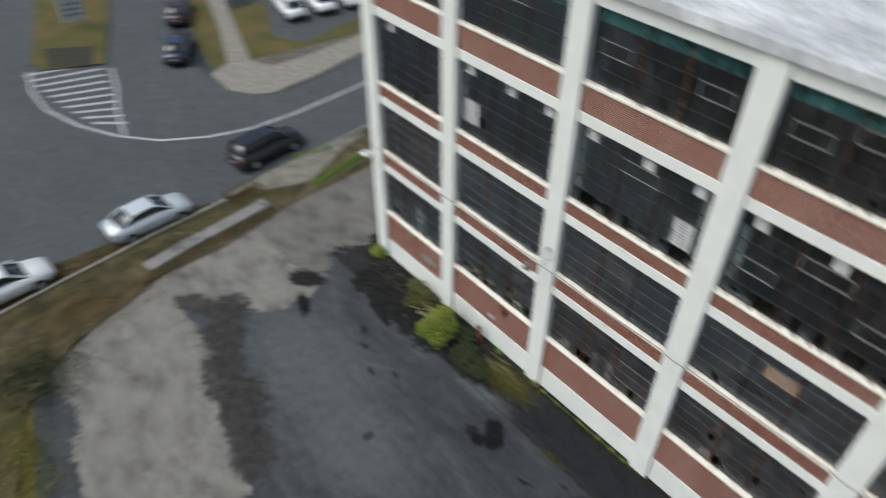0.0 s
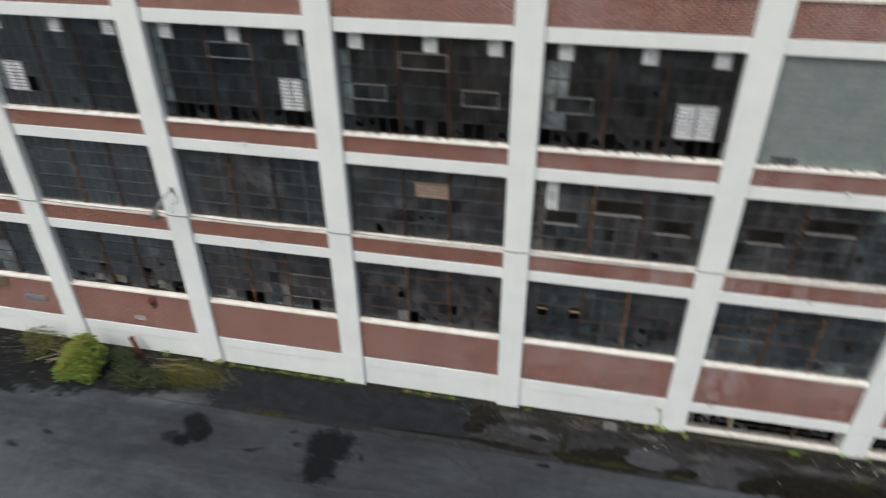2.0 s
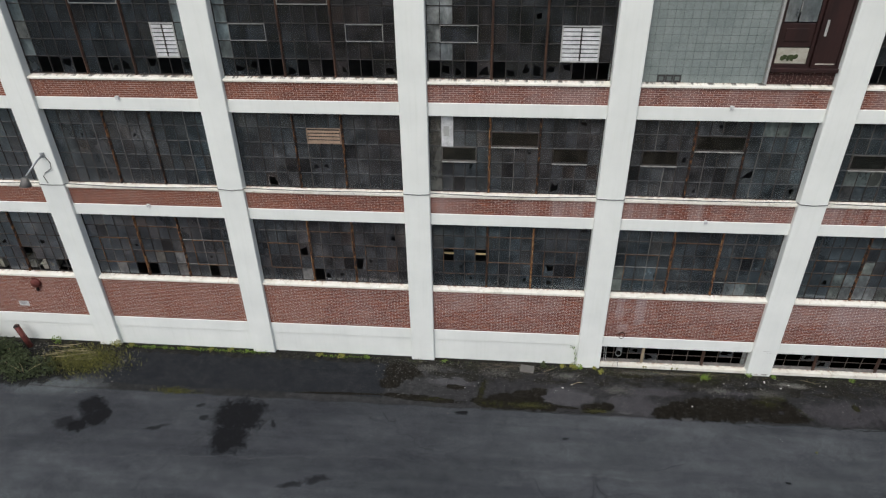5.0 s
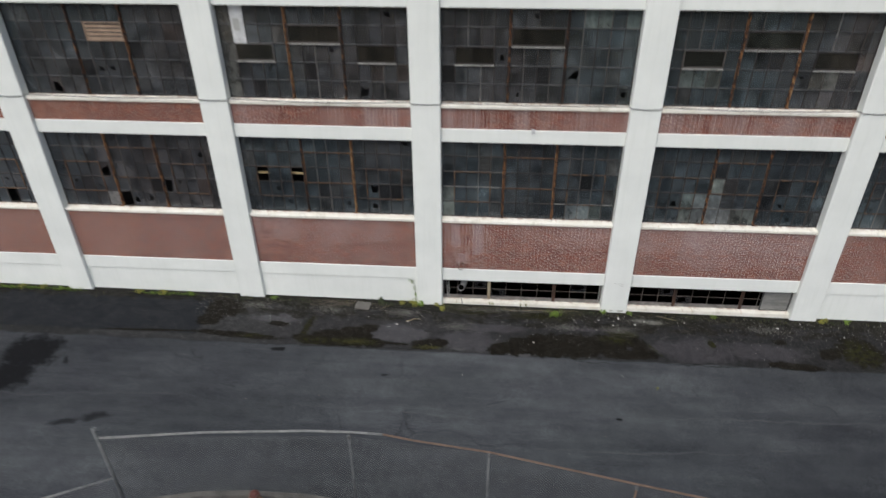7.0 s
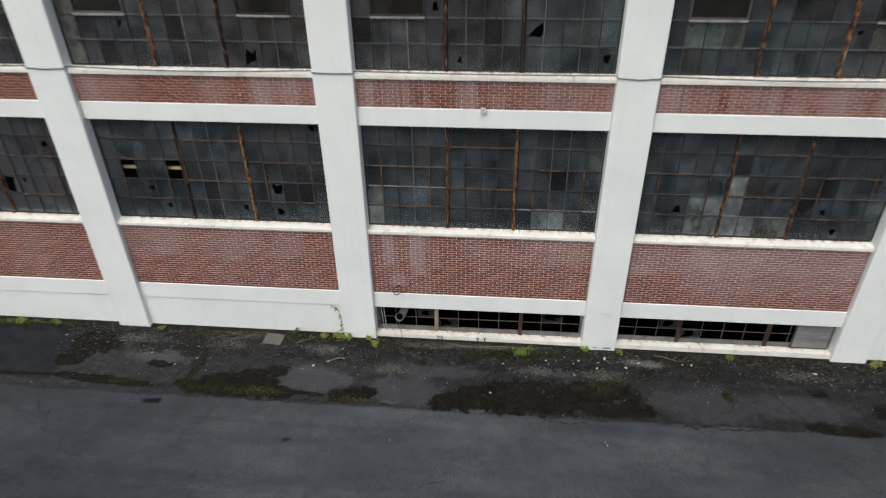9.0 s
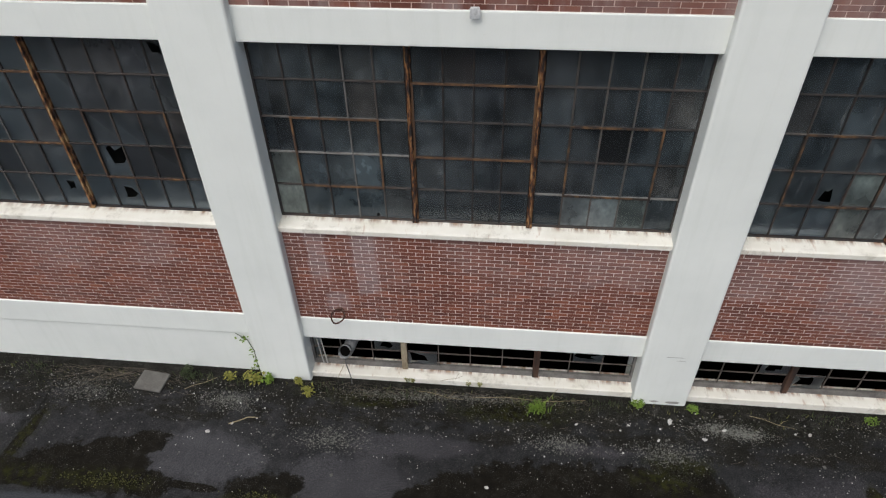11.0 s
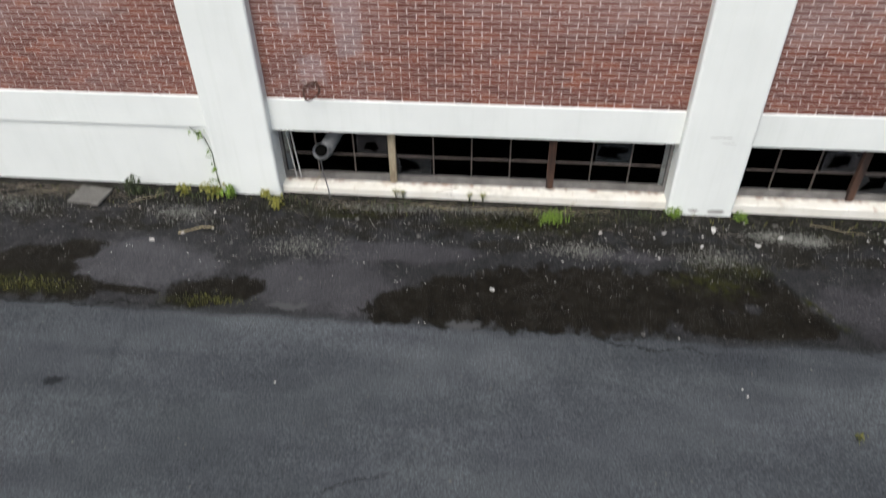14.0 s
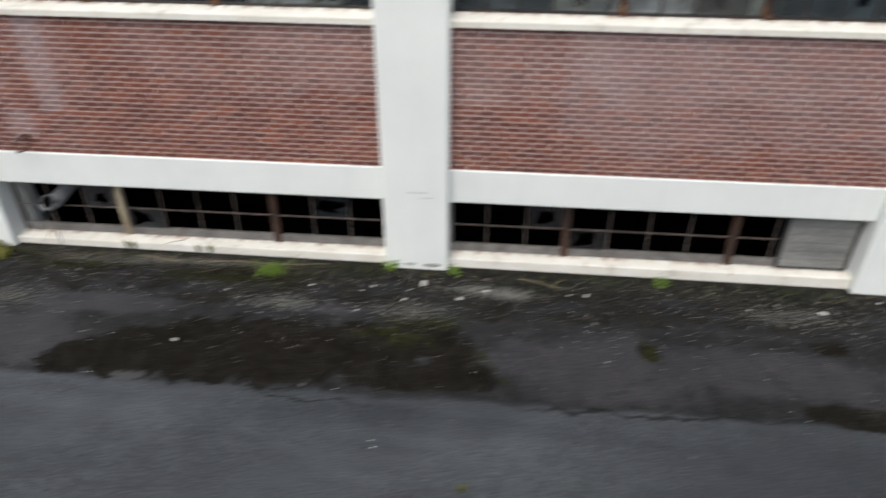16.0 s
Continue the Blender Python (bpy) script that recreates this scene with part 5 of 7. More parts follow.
def foot_window(i, boarded):
    global WIN
    WIN += 1
    x0, x1 = px(i) + PW / 2, px(i + 1) - PW / 2
    z0, z1, y = 0.10, 0.905, 0.30
    win = thing("window_%d" % WIN, "low barred cellar window, nearly all panes gone" + (", one end boarded" if boarded else ""), "window", (0, 0, 0), "cellar windows", "structure")
    part("frame", ring_frame(bmesh.new(), x0, x1, y - 0.02, y + 0.04, z0, z1, 0.035), M_BARGREY, win)
    part("bottom_rail", box(bmesh.new(), x0 + 0.035, x1 - 0.035, y - 0.015, y + 0.03, z0 + 0.035, z0 + 0.10), M_BARGREY, win)
    xe = x1 - 0.87 if boarded else x1
    for n in (1, 2):
        xm = x0 + (1.43 if n == 1 else 3.42)
        piece("mullion", mesh_of("mullion", box(bmesh.new(), xm - 0.045, xm + 0.045, y - 0.05, y + 0.02, z0, z1, 0.006, 1), M_FLAKE if n == 1 and i == 5 else M_RUSTDIM), win)
    for q in (0.45, 0.93, 1.94, 2.42, 2.90, 3.90, 4.37):
        if x0 + q < xe - 0.05:
            piece("bar", bar_mesh(0.016, 0.02, z1 - z0 - 0.135, M_BARBROWN), win, (x0 + q, y - 0.005, z0 + 0.10))
    piece("bar", bar_mesh(xe - x0 - 0.07, 0.018, 0.016, M_BARBROWN), win, (x0 + 0.035, y - 0.012, z0 + 0.375))
    for q in (0.16, 0.22) if i == 5 else ():
        bm = bmesh.new()
        tube(bm, [(x0 + q, y - 0.06, z0 + 0.05), (x0 + q - 0.05, y - 0.05, z1 - 0.03)], 0.010, 6)
        part("loose_rod", bm, M_BARLIGHT, win)
    for q, r, s in ((0.98, 0.39, 0.12), (1.48, 0.10, 0.15), (3.95, 0.39, 0.16), (4.40, 0.10, 0.13)):
        if x0 + q + 0.46 < xe:
            me = broken_mesh(0.44, 0.30, 0.4, 0.5, s, 900 + int(q * 10) + i)
            me.materials[0] = M_CELLGLASS
            piece("broken_pane", me, win, (x0 + q, y, z0 + r))
    if boarded:
        bo = part("board_frame", ring_frame(bmesh.new(), xe, x1 - 0.04, y - 0.06, y - 0.02, z0 + 0.01, z1 - 0.06, 0.03), M_BARDARK, win)
        for q in range(6):
            zz = z0 + 0.045 + q * 0.115
            part("slat", box(bmesh.new(), xe + 0.032, x1 - 0.072, y - 0.065 - 0.006 * random.random(), y - 0.03, zz, zz + 0.108, 0.004, 1), M_BOARD, bo, "weathered grey board")


M_BARBROWN = plain("brown_rusted_bar", (0.040, 0.034, 0.031), (0.14, 0.115, 0.10), 0.8, scale=7.0)
M_BARGREY = plain("grey_steel_bar", (0.09, 0.085, 0.08), (0.20, 0.19, 0.18), 0.7, scale=6.0)
M_FLAKE = plain("flaking_tan_paint", (0.10, 0.065, 0.040), (0.42, 0.36, 0.25), 0.8, scale=9.0, fine=60.0, stretch=(1, 1, 0.3))
M_BOARD = plain("weathered_grey_wood", (0.14, 0.14, 0.135), (0.24, 0.24, 0.225), 0.85, scale=4.0, fine=40.0, stretch=(0.2, 1, 1))
foot_window(5, False)
foot_window(6, True)


M_PIPE = plain("dusty_grey_pipe", (0.13, 0.135, 0.138), (0.24, 0.245, 0.25), 0.7, scale=7.0)


def vent_pipe():
    t = thing("vent_pipe", "dull grey elbow pipe poking out of the cellar window", "pipe", (29.17, 0.10, 0.64))
    bm = bmesh.new()
    pts = [(0.26, 0.90, 0.26), (0.15, 0.50, 0.12), (0.07, 0.26, 0.02), (0.02, 0.12, -0.04), (-0.01, 0.03, -0.035), (-0.02, -0.03, 0.01)]
    tube(bm, pts, [0.085, 0.085, 0.088, 0.092, 0.10, 0.10], 18)
    end = [f for f in bm.faces if len(f.verts) == 18 and f.calc_center_median().y < 0]
    r = bmesh.ops.inset_individual(bm, faces=end, thickness=0.02)
    for f in end:
        bmesh.ops.translate(bm, verts=f.verts, vec=(0.01, 0.07, -0.035))
    smooth(part("elbow", bm, M_PIPE, t))
    # black disc stands for the shade inside the pipe
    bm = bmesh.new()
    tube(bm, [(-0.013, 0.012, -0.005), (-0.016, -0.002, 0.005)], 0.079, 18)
    part("mouth_shade", bm, M_CELLAR, t)
    bm = bmesh.new()
    tube(bm, [(-0.03, -0.03, -0.10), (-0.02, -0.02, -0.30), (0.03, -0.06, -0.55), (0.05, -0.12, -0.63)], 0.008, 6)
    part("hanging_wire", bm, M_CABLE, t)


vent_pipe()


M_DARKRUST = plain("dark_rusty_iron", (0.030, 0.015, 0.011), (0.075, 0.034, 0.022), 0.85, scale=12.0)


def iron_ring():
    t = thing("iron_ring", "rusty iron ring hanging on the brick wall", "ring", (29.16, 0.125, 1.475))
    bm = bmesh.new()
    pts = [(0.092 * math.sin(a) + 0.012 * math.cos(a), -0.022 - 0.062 * (1 - math.cos(a)), 0.072 - 0.080 * (1 - math.cos(a)) * (1 + 0.1 * math.sin(2 * a))) for a in [q * math.pi / 12 for q in range(25)]]
    tube(bm, pts, 0.012, 8)
    smooth(part("ring", bm, M_DARKRUST, t))
    part("staple", box(bmesh.new(), -0.01, 0.06, -0.035, 0.006, 0.045, 0.09, 0.012), M_DARKRUST, t)


iron_ring()

# ---------------------------------------------------------------- cable, lamp and small fixtures on the facade
bm = bmesh.new()
pts = []
for i in range(LAST + 1):
    a, b = px(i) - PW / 2, px(i) + PW / 2
    pts += [(a - 0.02, 0.045, 6.60), (a + 0.01, -0.012, 6.575), (px(i), -0.014, 6.545 + 0.01 * (i % 3)), (b - 0.01, -0.012, 6.575), (b + 0.03, 0.045, 6.60)]
    if i < LAST:
        nx = px(i + 1) - PW / 2
        for q in (0.2, 0.4, 0.6, 0.8):
            pts.append((b + (nx - b) * q, 0.052, 6.60 - 0.07 * math.sin(math.pi * q) * (0.3 + 0.7 * ((i * 7) % 5) / 4)))
tube(bm, pts, 0.012, 6)
tagged(part("cable", bm, M_CABLE), "black cable slung along the facade over the pillars", "cable")


M_LAMPGLASS = plain("dull_lamp_glass", (0.10, 0.105, 0.11), (0.18, 0.185, 0.19), 0.3)


def flood_light():
    t = thing("flood_light", "grey floodlight on an arm bolted to a white pillar", "lamp", (11.33, 0.0, 7.58))
    part("wall_plate", box(bmesh.new(), -0.07, 0.07, -0.04, 0.0, -0.08, 0.08, 0.01), M_GALV, t)
    bm = bmesh.new()
    tube(bm, [(0, -0.03, 0), (-0.08, -0.28, -0.10), (-0.20, -0.72, -0.34)], 0.028, 8)
    smooth(part("arm", bm, M_GALV, t))
    bm = bmesh.new()
    r = bmesh.ops.create_cone(bm, cap_ends=True, segments=20, radius1=0.17, radius2=0.08, depth=0.26)
    bmesh.ops.transform(bm, verts=bm.verts, matrix=Matrix.Translation((-0.24, -0.80, -0.50)) @ Matrix.Rotation(radians(-20), 4, 'X'))
    head = smooth(part("shade", bm, M_BARGREY, t))
    bm = bmesh.new()
    bmesh.ops.create_cone(bm, cap_ends=True, segments=20, radius1=0.14, radius2=0.14, depth=0.02)
    bmesh.ops.transform(bm, verts=bm.verts, matrix=Matrix.Translation((-0.24, -0.848, -0.634)) @ Matrix.Rotation(radians(-20), 4, 'X'))
    part("lens", bm, M_LAMPGLASS, head)
    bm = bmesh.new()
    tube(bm, [(0.06, -0.02, -0.05), (0.16, -0.02, -0.25), (0.12, -0.02, -0.45), (-0.10, -0.02, -0.58), (-0.22, -0.015, -0.72), (-0.15, -0.015, -0.95)], 0.010, 6)
    part("lead", bm, M_CABLE, t)


flood_light()


def ledge_box(x, z):
    t = thing("junction_box", "small white junction box on the lintel", "box", (x, 0.115, z), "boxes on the lintels")
    part("body", box(bmesh.new(), -0.045, 0.045, -0.055, 0.0, -0.06, 0.035, 0.008), M_VENT, t)
    part("cover", box(bmesh.new(), -0.05, 0.05, -0.066, -0.056, -0.065, 0.04, 0.005), M_VENT, t)


for x, z in ((14.13, 9.40), (14.13, 5.89), (31.02, 9.40), (31.02, 5.87), (36.66, 9.40)):
    ledge_box(x, z)

t = thing("wall_light", "white weathered security light on the corner pillar", "lamp", (0.16, -0.02, 6.0))
part("housing", box(bmesh.new(), -0.42, 0.10, -0.16, 0.02, -0.16, 0.10, 0.03), M_VENT, t)
part("hood", box(bmesh.new(), -0.46, 0.0, -0.36, -0.16, -0.06, 0.02, 0.02), M_VENT, t)
bm = bmesh.new()
bmesh.ops.create_cone(bm, cap_ends=True, segments=24, radius1=0.19, radius2=0.15, depth=0.09)
bmesh.ops.transform(bm, verts=bm.verts, matrix=Matrix.Translation((9.28, 0.085, 2.66)) @ Matrix.Rotation(radians(90), 4, 'X'))
t = thing("alarm_bell", "rusty red round alarm bell on the brick wall", "bell")
smooth(part("gong", bm, M_REDPAINT, t))
part("bracket", box(bmesh.new(), 9.24, 9.32, 0.04, 0.125, 2.36, 2.48, 0.008), M_RUST, t)
t = thing("notice_sign", "small white notice on the brick wall", "sign")
part("board", box(bmesh.new(), 8.34, 8.70, 0.112, 0.128, 1.64, 1.84, 0.004), M_VENT, t)
for q in range(3):
    part("writing_bar", box(bmesh.new(), 8.38, 8.66 - 0.05 * q, 0.108, 0.112, 1.79 - 0.05 * q, 1.805 - 0.05 * q), M_BARGREY, t)
t = thing("wall_grille", "grey metal wall grille set in the brick", "grille", (4.14, 0.12, 1.86))
part("frame", ring_frame(bmesh.new(), -0.42, 0.42, -0.02, 0.012, 0, 0.30, 0.03), M_GALV, t)
for q in range(4):
    part("slat", box(bmesh.new(), -0.388, 0.388, -0.012, 0.008, 0.05 + 0.058 * q, 0.075 + 0.058 * q), M_GALV, t)
t = thing("rag", "yellowed rag hanging over the sill", "cloth", (2.93, 0.06, 2.75))
bm = bmesh.new()
for n in range(7):
    xx = -0.20 + 0.066 * n
    bm.verts.new((xx, -0.012 - 0.015 * (n % 2), -0.28 + 0.03 * ((n * 5) % 3)))
    bm.verts.new((xx, -0.006 - 0.01 * (n % 2), 0.16))
    bm.verts.new((xx, 0.16, 0.25))
bm.verts.ensure_lookup_table()
for n in range(6):
    for q in (0, 1):
        bm.faces.new([bm.verts[3 * n + q], bm.verts[3 * n + 3 + q], bm.verts[3 * n + 4 + q], bm.verts[3 * n + 1 + q]])
bmesh.ops.solidify(bm, geom=bm.faces[:], thickness=0.01)
part("cloth", bm, M_STRAW, t)

# cartons and sheets inside, close behind the glass


def carton(x, y, z, w, d, h, turn, label):
    t = thing("carton", label, "box", (x, y, z), "cartons inside the factory", "", radians(turn))
    part("body", box(bmesh.new(), -w / 2, w / 2, -d / 2, d / 2, 0, h, 0.01), M_CREAM, t)
    part("flap", box(bmesh.new(), -w / 2, w / 2, -d / 2 - 0.14, -d / 2 - 0.004, h - 0.02, h, 0.004), M_CREAM, t)
    part("tape", box(bmesh.new(), -0.03, 0.03, -d / 2, d / 2, h + 0.001, h + 0.004), M_STRAW, t)


def bench(x0, x1, z, top):
    t = thing("workbench", "grey steel workbench standing behind the window", "bench", ((x0 + x1) / 2, 1.05, z))
    w = (x1 - x0) / 2
    part("worktop", box(bmesh.new(), -w, w, -0.35, 0.35, top - z - 0.05, top - z, 0.008), M_SLAB, t)
    for sx in (-1, 1):
        for sy in (-0.3, 0.3):
            part("leg", box(bmesh.new(), sx * (w - 0.08) - 0.03, sx * (w - 0.08) + 0.03, sy - 0.03, sy + 0.03, 0, top - z - 0.052), M_BARDARK, t)


for a, b in ((6.4, 10.4), (29.8, 33.2), (35.2, 38.2)):
    bench(a, b, 1.32, 3.0)
for x, w, h, tu in ((7.1, 0.5, 0.40, 8), (7.9, 0.45, 0.5, -10), (8.9, 0.6, 0.35, 5), (9.7, 0.5, 0.30, 14), (31.0, 0.4, 0.3, 6), (32.6, 0.9, 0.28, -4), (35.9, 0.5, 0.45, 8), (36.6, 0.7, 0.62, -6), (37.4, 0.6, 0.4, 10)):
    carton(x, 0.95 if x > 20 else 0.72, 3.0, w, 0.4, h, tu, "pale cardboard carton on the bench behind the dirty glass")

M_SLABSTONE = plain("dull_slab_concrete", (0.085, 0.081, 0.073), (0.15, 0.143, 0.13), 0.9, scale=5.0)
# ---------------------------------------------------------------- yard: slab, bollard, rubble
t = tagged(part("paving_slab", box(bmesh.new(), -0.23, 0.23, -0.17, 0.17, 0, 0.035, 0.012), M_SLABSTONE), "loose grey concrete slab lying by the wall", "slab")
t.location, t.rotation_euler = (26.13, -0.24, gz(26.1, -0.2) + 0.012), (radians(3), radians(-2), radians(-8))
t = thing("cover_plate", "small dark iron cover plate set in the asphalt", "cover", (9.08, -6.96, gz(9.08, -6.96)), "", "", radians(-6))
bm = bmesh.new()
for a, b, c, d in ((-0.17, 0.17, -0.23, -0.21), (-0.17, 0.17, 0.21, 0.23), (-0.17, -0.15, -0.21, 0.21), (0.15, 0.17, -0.21, 0.21)):
    box(bm, a, b, c, d, -0.03, 0.012)
part("rim", bm, M_BARDARK, t)
plate = part("plate", box(bmesh.new(), -0.148, 0.148, -0.208, 0.208, -0.02, 0.006, 0.003, 1), M_TYRE, t)
for q in range(6):
    part("rib", box(bmesh.new(), -0.13, 0.13, -0.18 + 0.066 * q, -0.155 + 0.066 * q, 0.0062, 0.010), M_BARDARK, plate)
t = thing("bollard", "leaning rusty red pipe bollard by the wall", "bollard", (8.4, -0.28, gz(8.4, -0.3)))
t.rotation_euler = (radians(-4), radians(-17), 0)
bm = bmesh.new()
tube(bm, [(0, 0, -0.1), (0, 0, 0.88)], 0.095, 16)
smooth(part("pipe", bm, M_REDPAINT, t))
bm = bmesh.new()
tube(bm, [(0, 0, 0.881), (0, 0, 0.90), (0, 0, 0.95)], [0.11, 0.11, 0.06], 16)
part("cap", bm, M_RUST, t)

rr = random.Random(7)


def rubble(name, count, area, size, material, label, flat=0.5):
    """Loose stones, each a small uneven lump, in one mesh."""
    verts, faces = [], []
    for n in range(count):
        x, y = area()
        s = size * rr.uniform(0.4, 1.3) * (2.2 if rr.random() < 0.04 else 1)
        z, o, tu = gz(x, y), len(verts), rr.random() * 6.28
        for k in range(5):
            a = tu + k * 1.2566
            q = s * rr.uniform(0.7, 1.2)
            verts.append((x + q * math.cos(a), y + q * math.sin(a), z + 0.001))
        for k in range(5):
            a = tu + k * 1.2566 + 0.3
            q = s * rr.uniform(0.35, 0.7)
            verts.append((x + q * math.cos(a), y + q * math.sin(a), z + s * flat * rr.uniform(0.7, 1.3)))
        for k in range(5):
            faces.append((o + k, o + (k + 1) % 5, o + 5 + (k + 1) % 5, o + 5 + k))
        faces.append(tuple(o + 5 + k for k in range(5)))
    me = bpy.data.meshes.new(name)
    me.from_pydata(verts, [], faces)
    me.materials.append(material)
    return tagged(new(name, me), label, "rubble", "", "stuff")


def strip():
    return rr.uniform(21, 44), -min(2.1, 0.06 + abs(rr.gauss(0, 0.75)))


rubble("pale_rubble", 1500, strip, 0.0070, M_CHIP, "pale stone chips scattered along the wall's foot")
rubble("dark_gravel", 2200, strip, 0.011, M_GRIT, "dark gravel and grit along the wall's foot")
rubble("yard_grit", 900, lambda: (rr.uniform(22, 44), rr.uniform(-7.5, -2.0)), 0.009, M_GRIT, "fine grit on the asphalt")
rubble("old_rubble", 700, lambda: (rr.uniform(0.8, 12.5), -0.1 - abs(rr.gauss(0, 0.9))), 0.03, M_GRIT, "broken stone and soil lumps under the bushes")
HEAPS = ((27.45, -0.46, 0.22, 0.09), (29.05, -0.98, 0.26, 0.10), (32.35, -0.80, 0.24, 0.08), (33.85, -0.82, 0.26, 0.12), (34.60, -0.36, 0.20, 0.06), (35.0, -0.42, 0.16, 0.06), (30.0, -0.16, 0.40, 0.05), (38.2, -0.5, 0.35, 0.10), (22.8, -0.4, 0.30, 0.10), (25.2, -0.45, 0.30, 0.12), (31.2, -0.12, 0.50, 0.04))


def heap():
    hx, hy, sx, sy = rr.choice(HEAPS)
    return hx + rr.gauss(0, sx), min(-0.04, hy + rr.gauss(0, sy))


rubble("grey_rubble", 9500, heap, 0.0068, M_GREYCHIP, "grey gravel and mortar crumbs in clumps by the wall")
for x, y, s in ((33.95, -0.30, 0.075), (34.40, -0.55, 0.055), (33.75, -0.62, 0.04), (27.28, -1.02, 0.05), (32.6, -0.45, 0.04), (38.6, -0.42, 0.06), (27.6, -0.85, 0.035), (33.35, -0.40, 0.04), (31.35, -1.55, 0.045), (33.72, -2.71, 0.022), (33.75, -2.79, 0.022), (35.9, -0.35, 0.05), (34.7, -0.38, 0.05), (29.35, -3.0, 0.02)):
    bm = bmesh.new()
    s *= 0.5
    bmesh.ops.create_icosphere(bm, subdivisions=1, radius=s)
    for v in bm.verts:
        v.co = Vector((v.co.x * 1.5, v.co.y * 0.9, v.co.z * 0.6)) * (1 + 0.75 * noise.noise(v.co * 22 + Vector((x, y, 0))))
    o = tagged(part("stone", bm, M_CHIP), "white broken stone on the wet asphalt", "stone", "white stones by the wall")
    o.location = (x, y, gz(x, y) + s * 0.35)
    o.rotation_euler.z = x * 3


def litter(name, count, area, length, material, label, seed):
    """Dead stalks lying criss-cross on the ground, in one mesh."""
    r = random.Random(seed)
    verts, faces = [], []
    for n in range(count):
        x, y = area(r)
        a, L, w = r.uniform(-0.9, 0.9) + (math.pi if r.random() < 0.5 else 0), length * r.uniform(0.35, 1.2), r.uniform(0.0007, 0.0017)
        dx, dy, z, lift = math.cos(a) * L, math.sin(a) * L * 0.6, gz(x, y) + 0.003 + 0.02 * r.random(), 0.03 * r.random()
        o, mx, my = len(verts), x + dx * 0.5 - dy * 0.12, y + dy * 0.5 + dx * 0.12
        for p, q, h in ((x, y, z), (mx, my, z + lift), (x + dx, y + dy, z)):
            q = min(q, -0.01)
            verts += [(p, q - w, h), (p, q + w, h), (p, q, h + 2 * w)]
        for k in (0, 3):
            faces += [(o + k, o + k + 1, o + k + 4, o + k + 3), (o + k + 1, o + k + 2, o + k + 5, o + k + 4), (o + k + 2, o + k, o + k + 3, o + k + 5)]
    me = bpy.data.meshes.new(name)
    me.from_pydata(verts, [], faces)
    me.materials.append(material)
    return tagged(new(name, me), label, "litter", "", "stuff")


litter("dead_stalks", 120, lambda r: (r.gauss(25.5, 0.55), -0.04 - abs(r.gauss(0, 0.16))), 0.45, M_STRAWLITTER, "dead brown stalks heaped at the wall's foot", 61)
litter("dead_stalks", 190, lambda r: (r.uniform(28.6, 32.6), -0.03 - abs(r.gauss(0, 0.09))), 0.26, M_STRAWLITTER, "dead stalks and roots under the cellar window", 62)
litter("dead_stalks", 170, lambda r: (r.uniform(22.0, 40.5), -0.03 - abs(r.gauss(0, 0.30))), 0.20, M_STRAWLITTER, "scattered dead stalks along the wall", 63)
t = thing("stick", "pale bent stick on the asphalt", "stick", (27.75, -0.80, gz(27.7, -0.8)))
bm = bmesh.new()
tube(bm, [(-0.20, -0.07, 0.010), (-0.07, -0.01, 0.014), (0.05, 0.06, 0.016), (0.20, 0.07, 0.012)], [0.009, 0.008, 0.008, 0.005], 6)
part("wood", bm, M_STRAW, t)


# ---------------------------------------------------------------- plants
def leaf_cloud(name, centres, count, size, material, parent, label="", seed=3, droop=0.5):
    """Leaves: each a folded pointed blade, scattered through uneven rounds (x, y, z, radius)."""
    r = random.Random(seed)
    verts, faces = [], []
    tot = sum(c[3] ** 2 for c in centres)
    for cx_, cy_, cz_, cr in centres:
        for n in range(int(count * cr ** 2 / tot)):
            d = Vector((r.gauss(0, 1), r.gauss(0, 1), r.gauss(0, 1))).normalized() * cr * (0.35 + 0.75 * r.random() ** 0.6)
            p = Vector((cx_, cy_, cz_)) + Vector((d.x, d.y, d.z * 0.85))
            if p.z < 0.02:
                p.z = 0.02 + 0.1 * r.random()
            ax = Vector((r.gauss(0, 1), r.gauss(0, 1), r.gauss(0, 0.6) - droop * 0.4)).normalized()
            side = ax.cross(Vector((r.gauss(0, 0.4), r.gauss(0, 0.4), 1))).normalized()
            s = size * r.uniform(0.6, 1.3)
            up = side.cross(ax) * s * 0.12
            o = len(verts)
            verts += [p, p + ax * s * 0.5 + side * s * 0.28 + up, p + ax * s, p + ax * s * 0.5 - side * s * 0.28 + up, p + ax * s * 0.5]
            faces += [(o, o + 1, o + 4), (o + 1, o + 2, o + 4), (o + 2, o + 3, o + 4), (o + 3, o, o + 4)]
    me = bpy.data.meshes.new(name)
    me.from_pydata([tuple(v) for v in verts], [], faces)
    me.materials.append(material)
    ob = new(name, me)
    ob.parent = parent
    if label:
        ob["label"] = label
    return ob


def stems(parent, ends, base=(0, 0), radius=0.012, material=None):
    bm = bmesh.new()
    for x, y, z in ends:
        b = Vector((base[0] + 0.1 * x, base[1] + 0.1 * y, -0.05))
        e = Vector((x, y, z))
        m = (b + e) / 2 + Vector((0.1 * z, 0.05 * x, 0.12 * z))
        tube(bm, [b, m, e], [radius, radius * 0.7, radius * 0.3], 5)
    part("stem", bm, material or M_STRAW, parent)


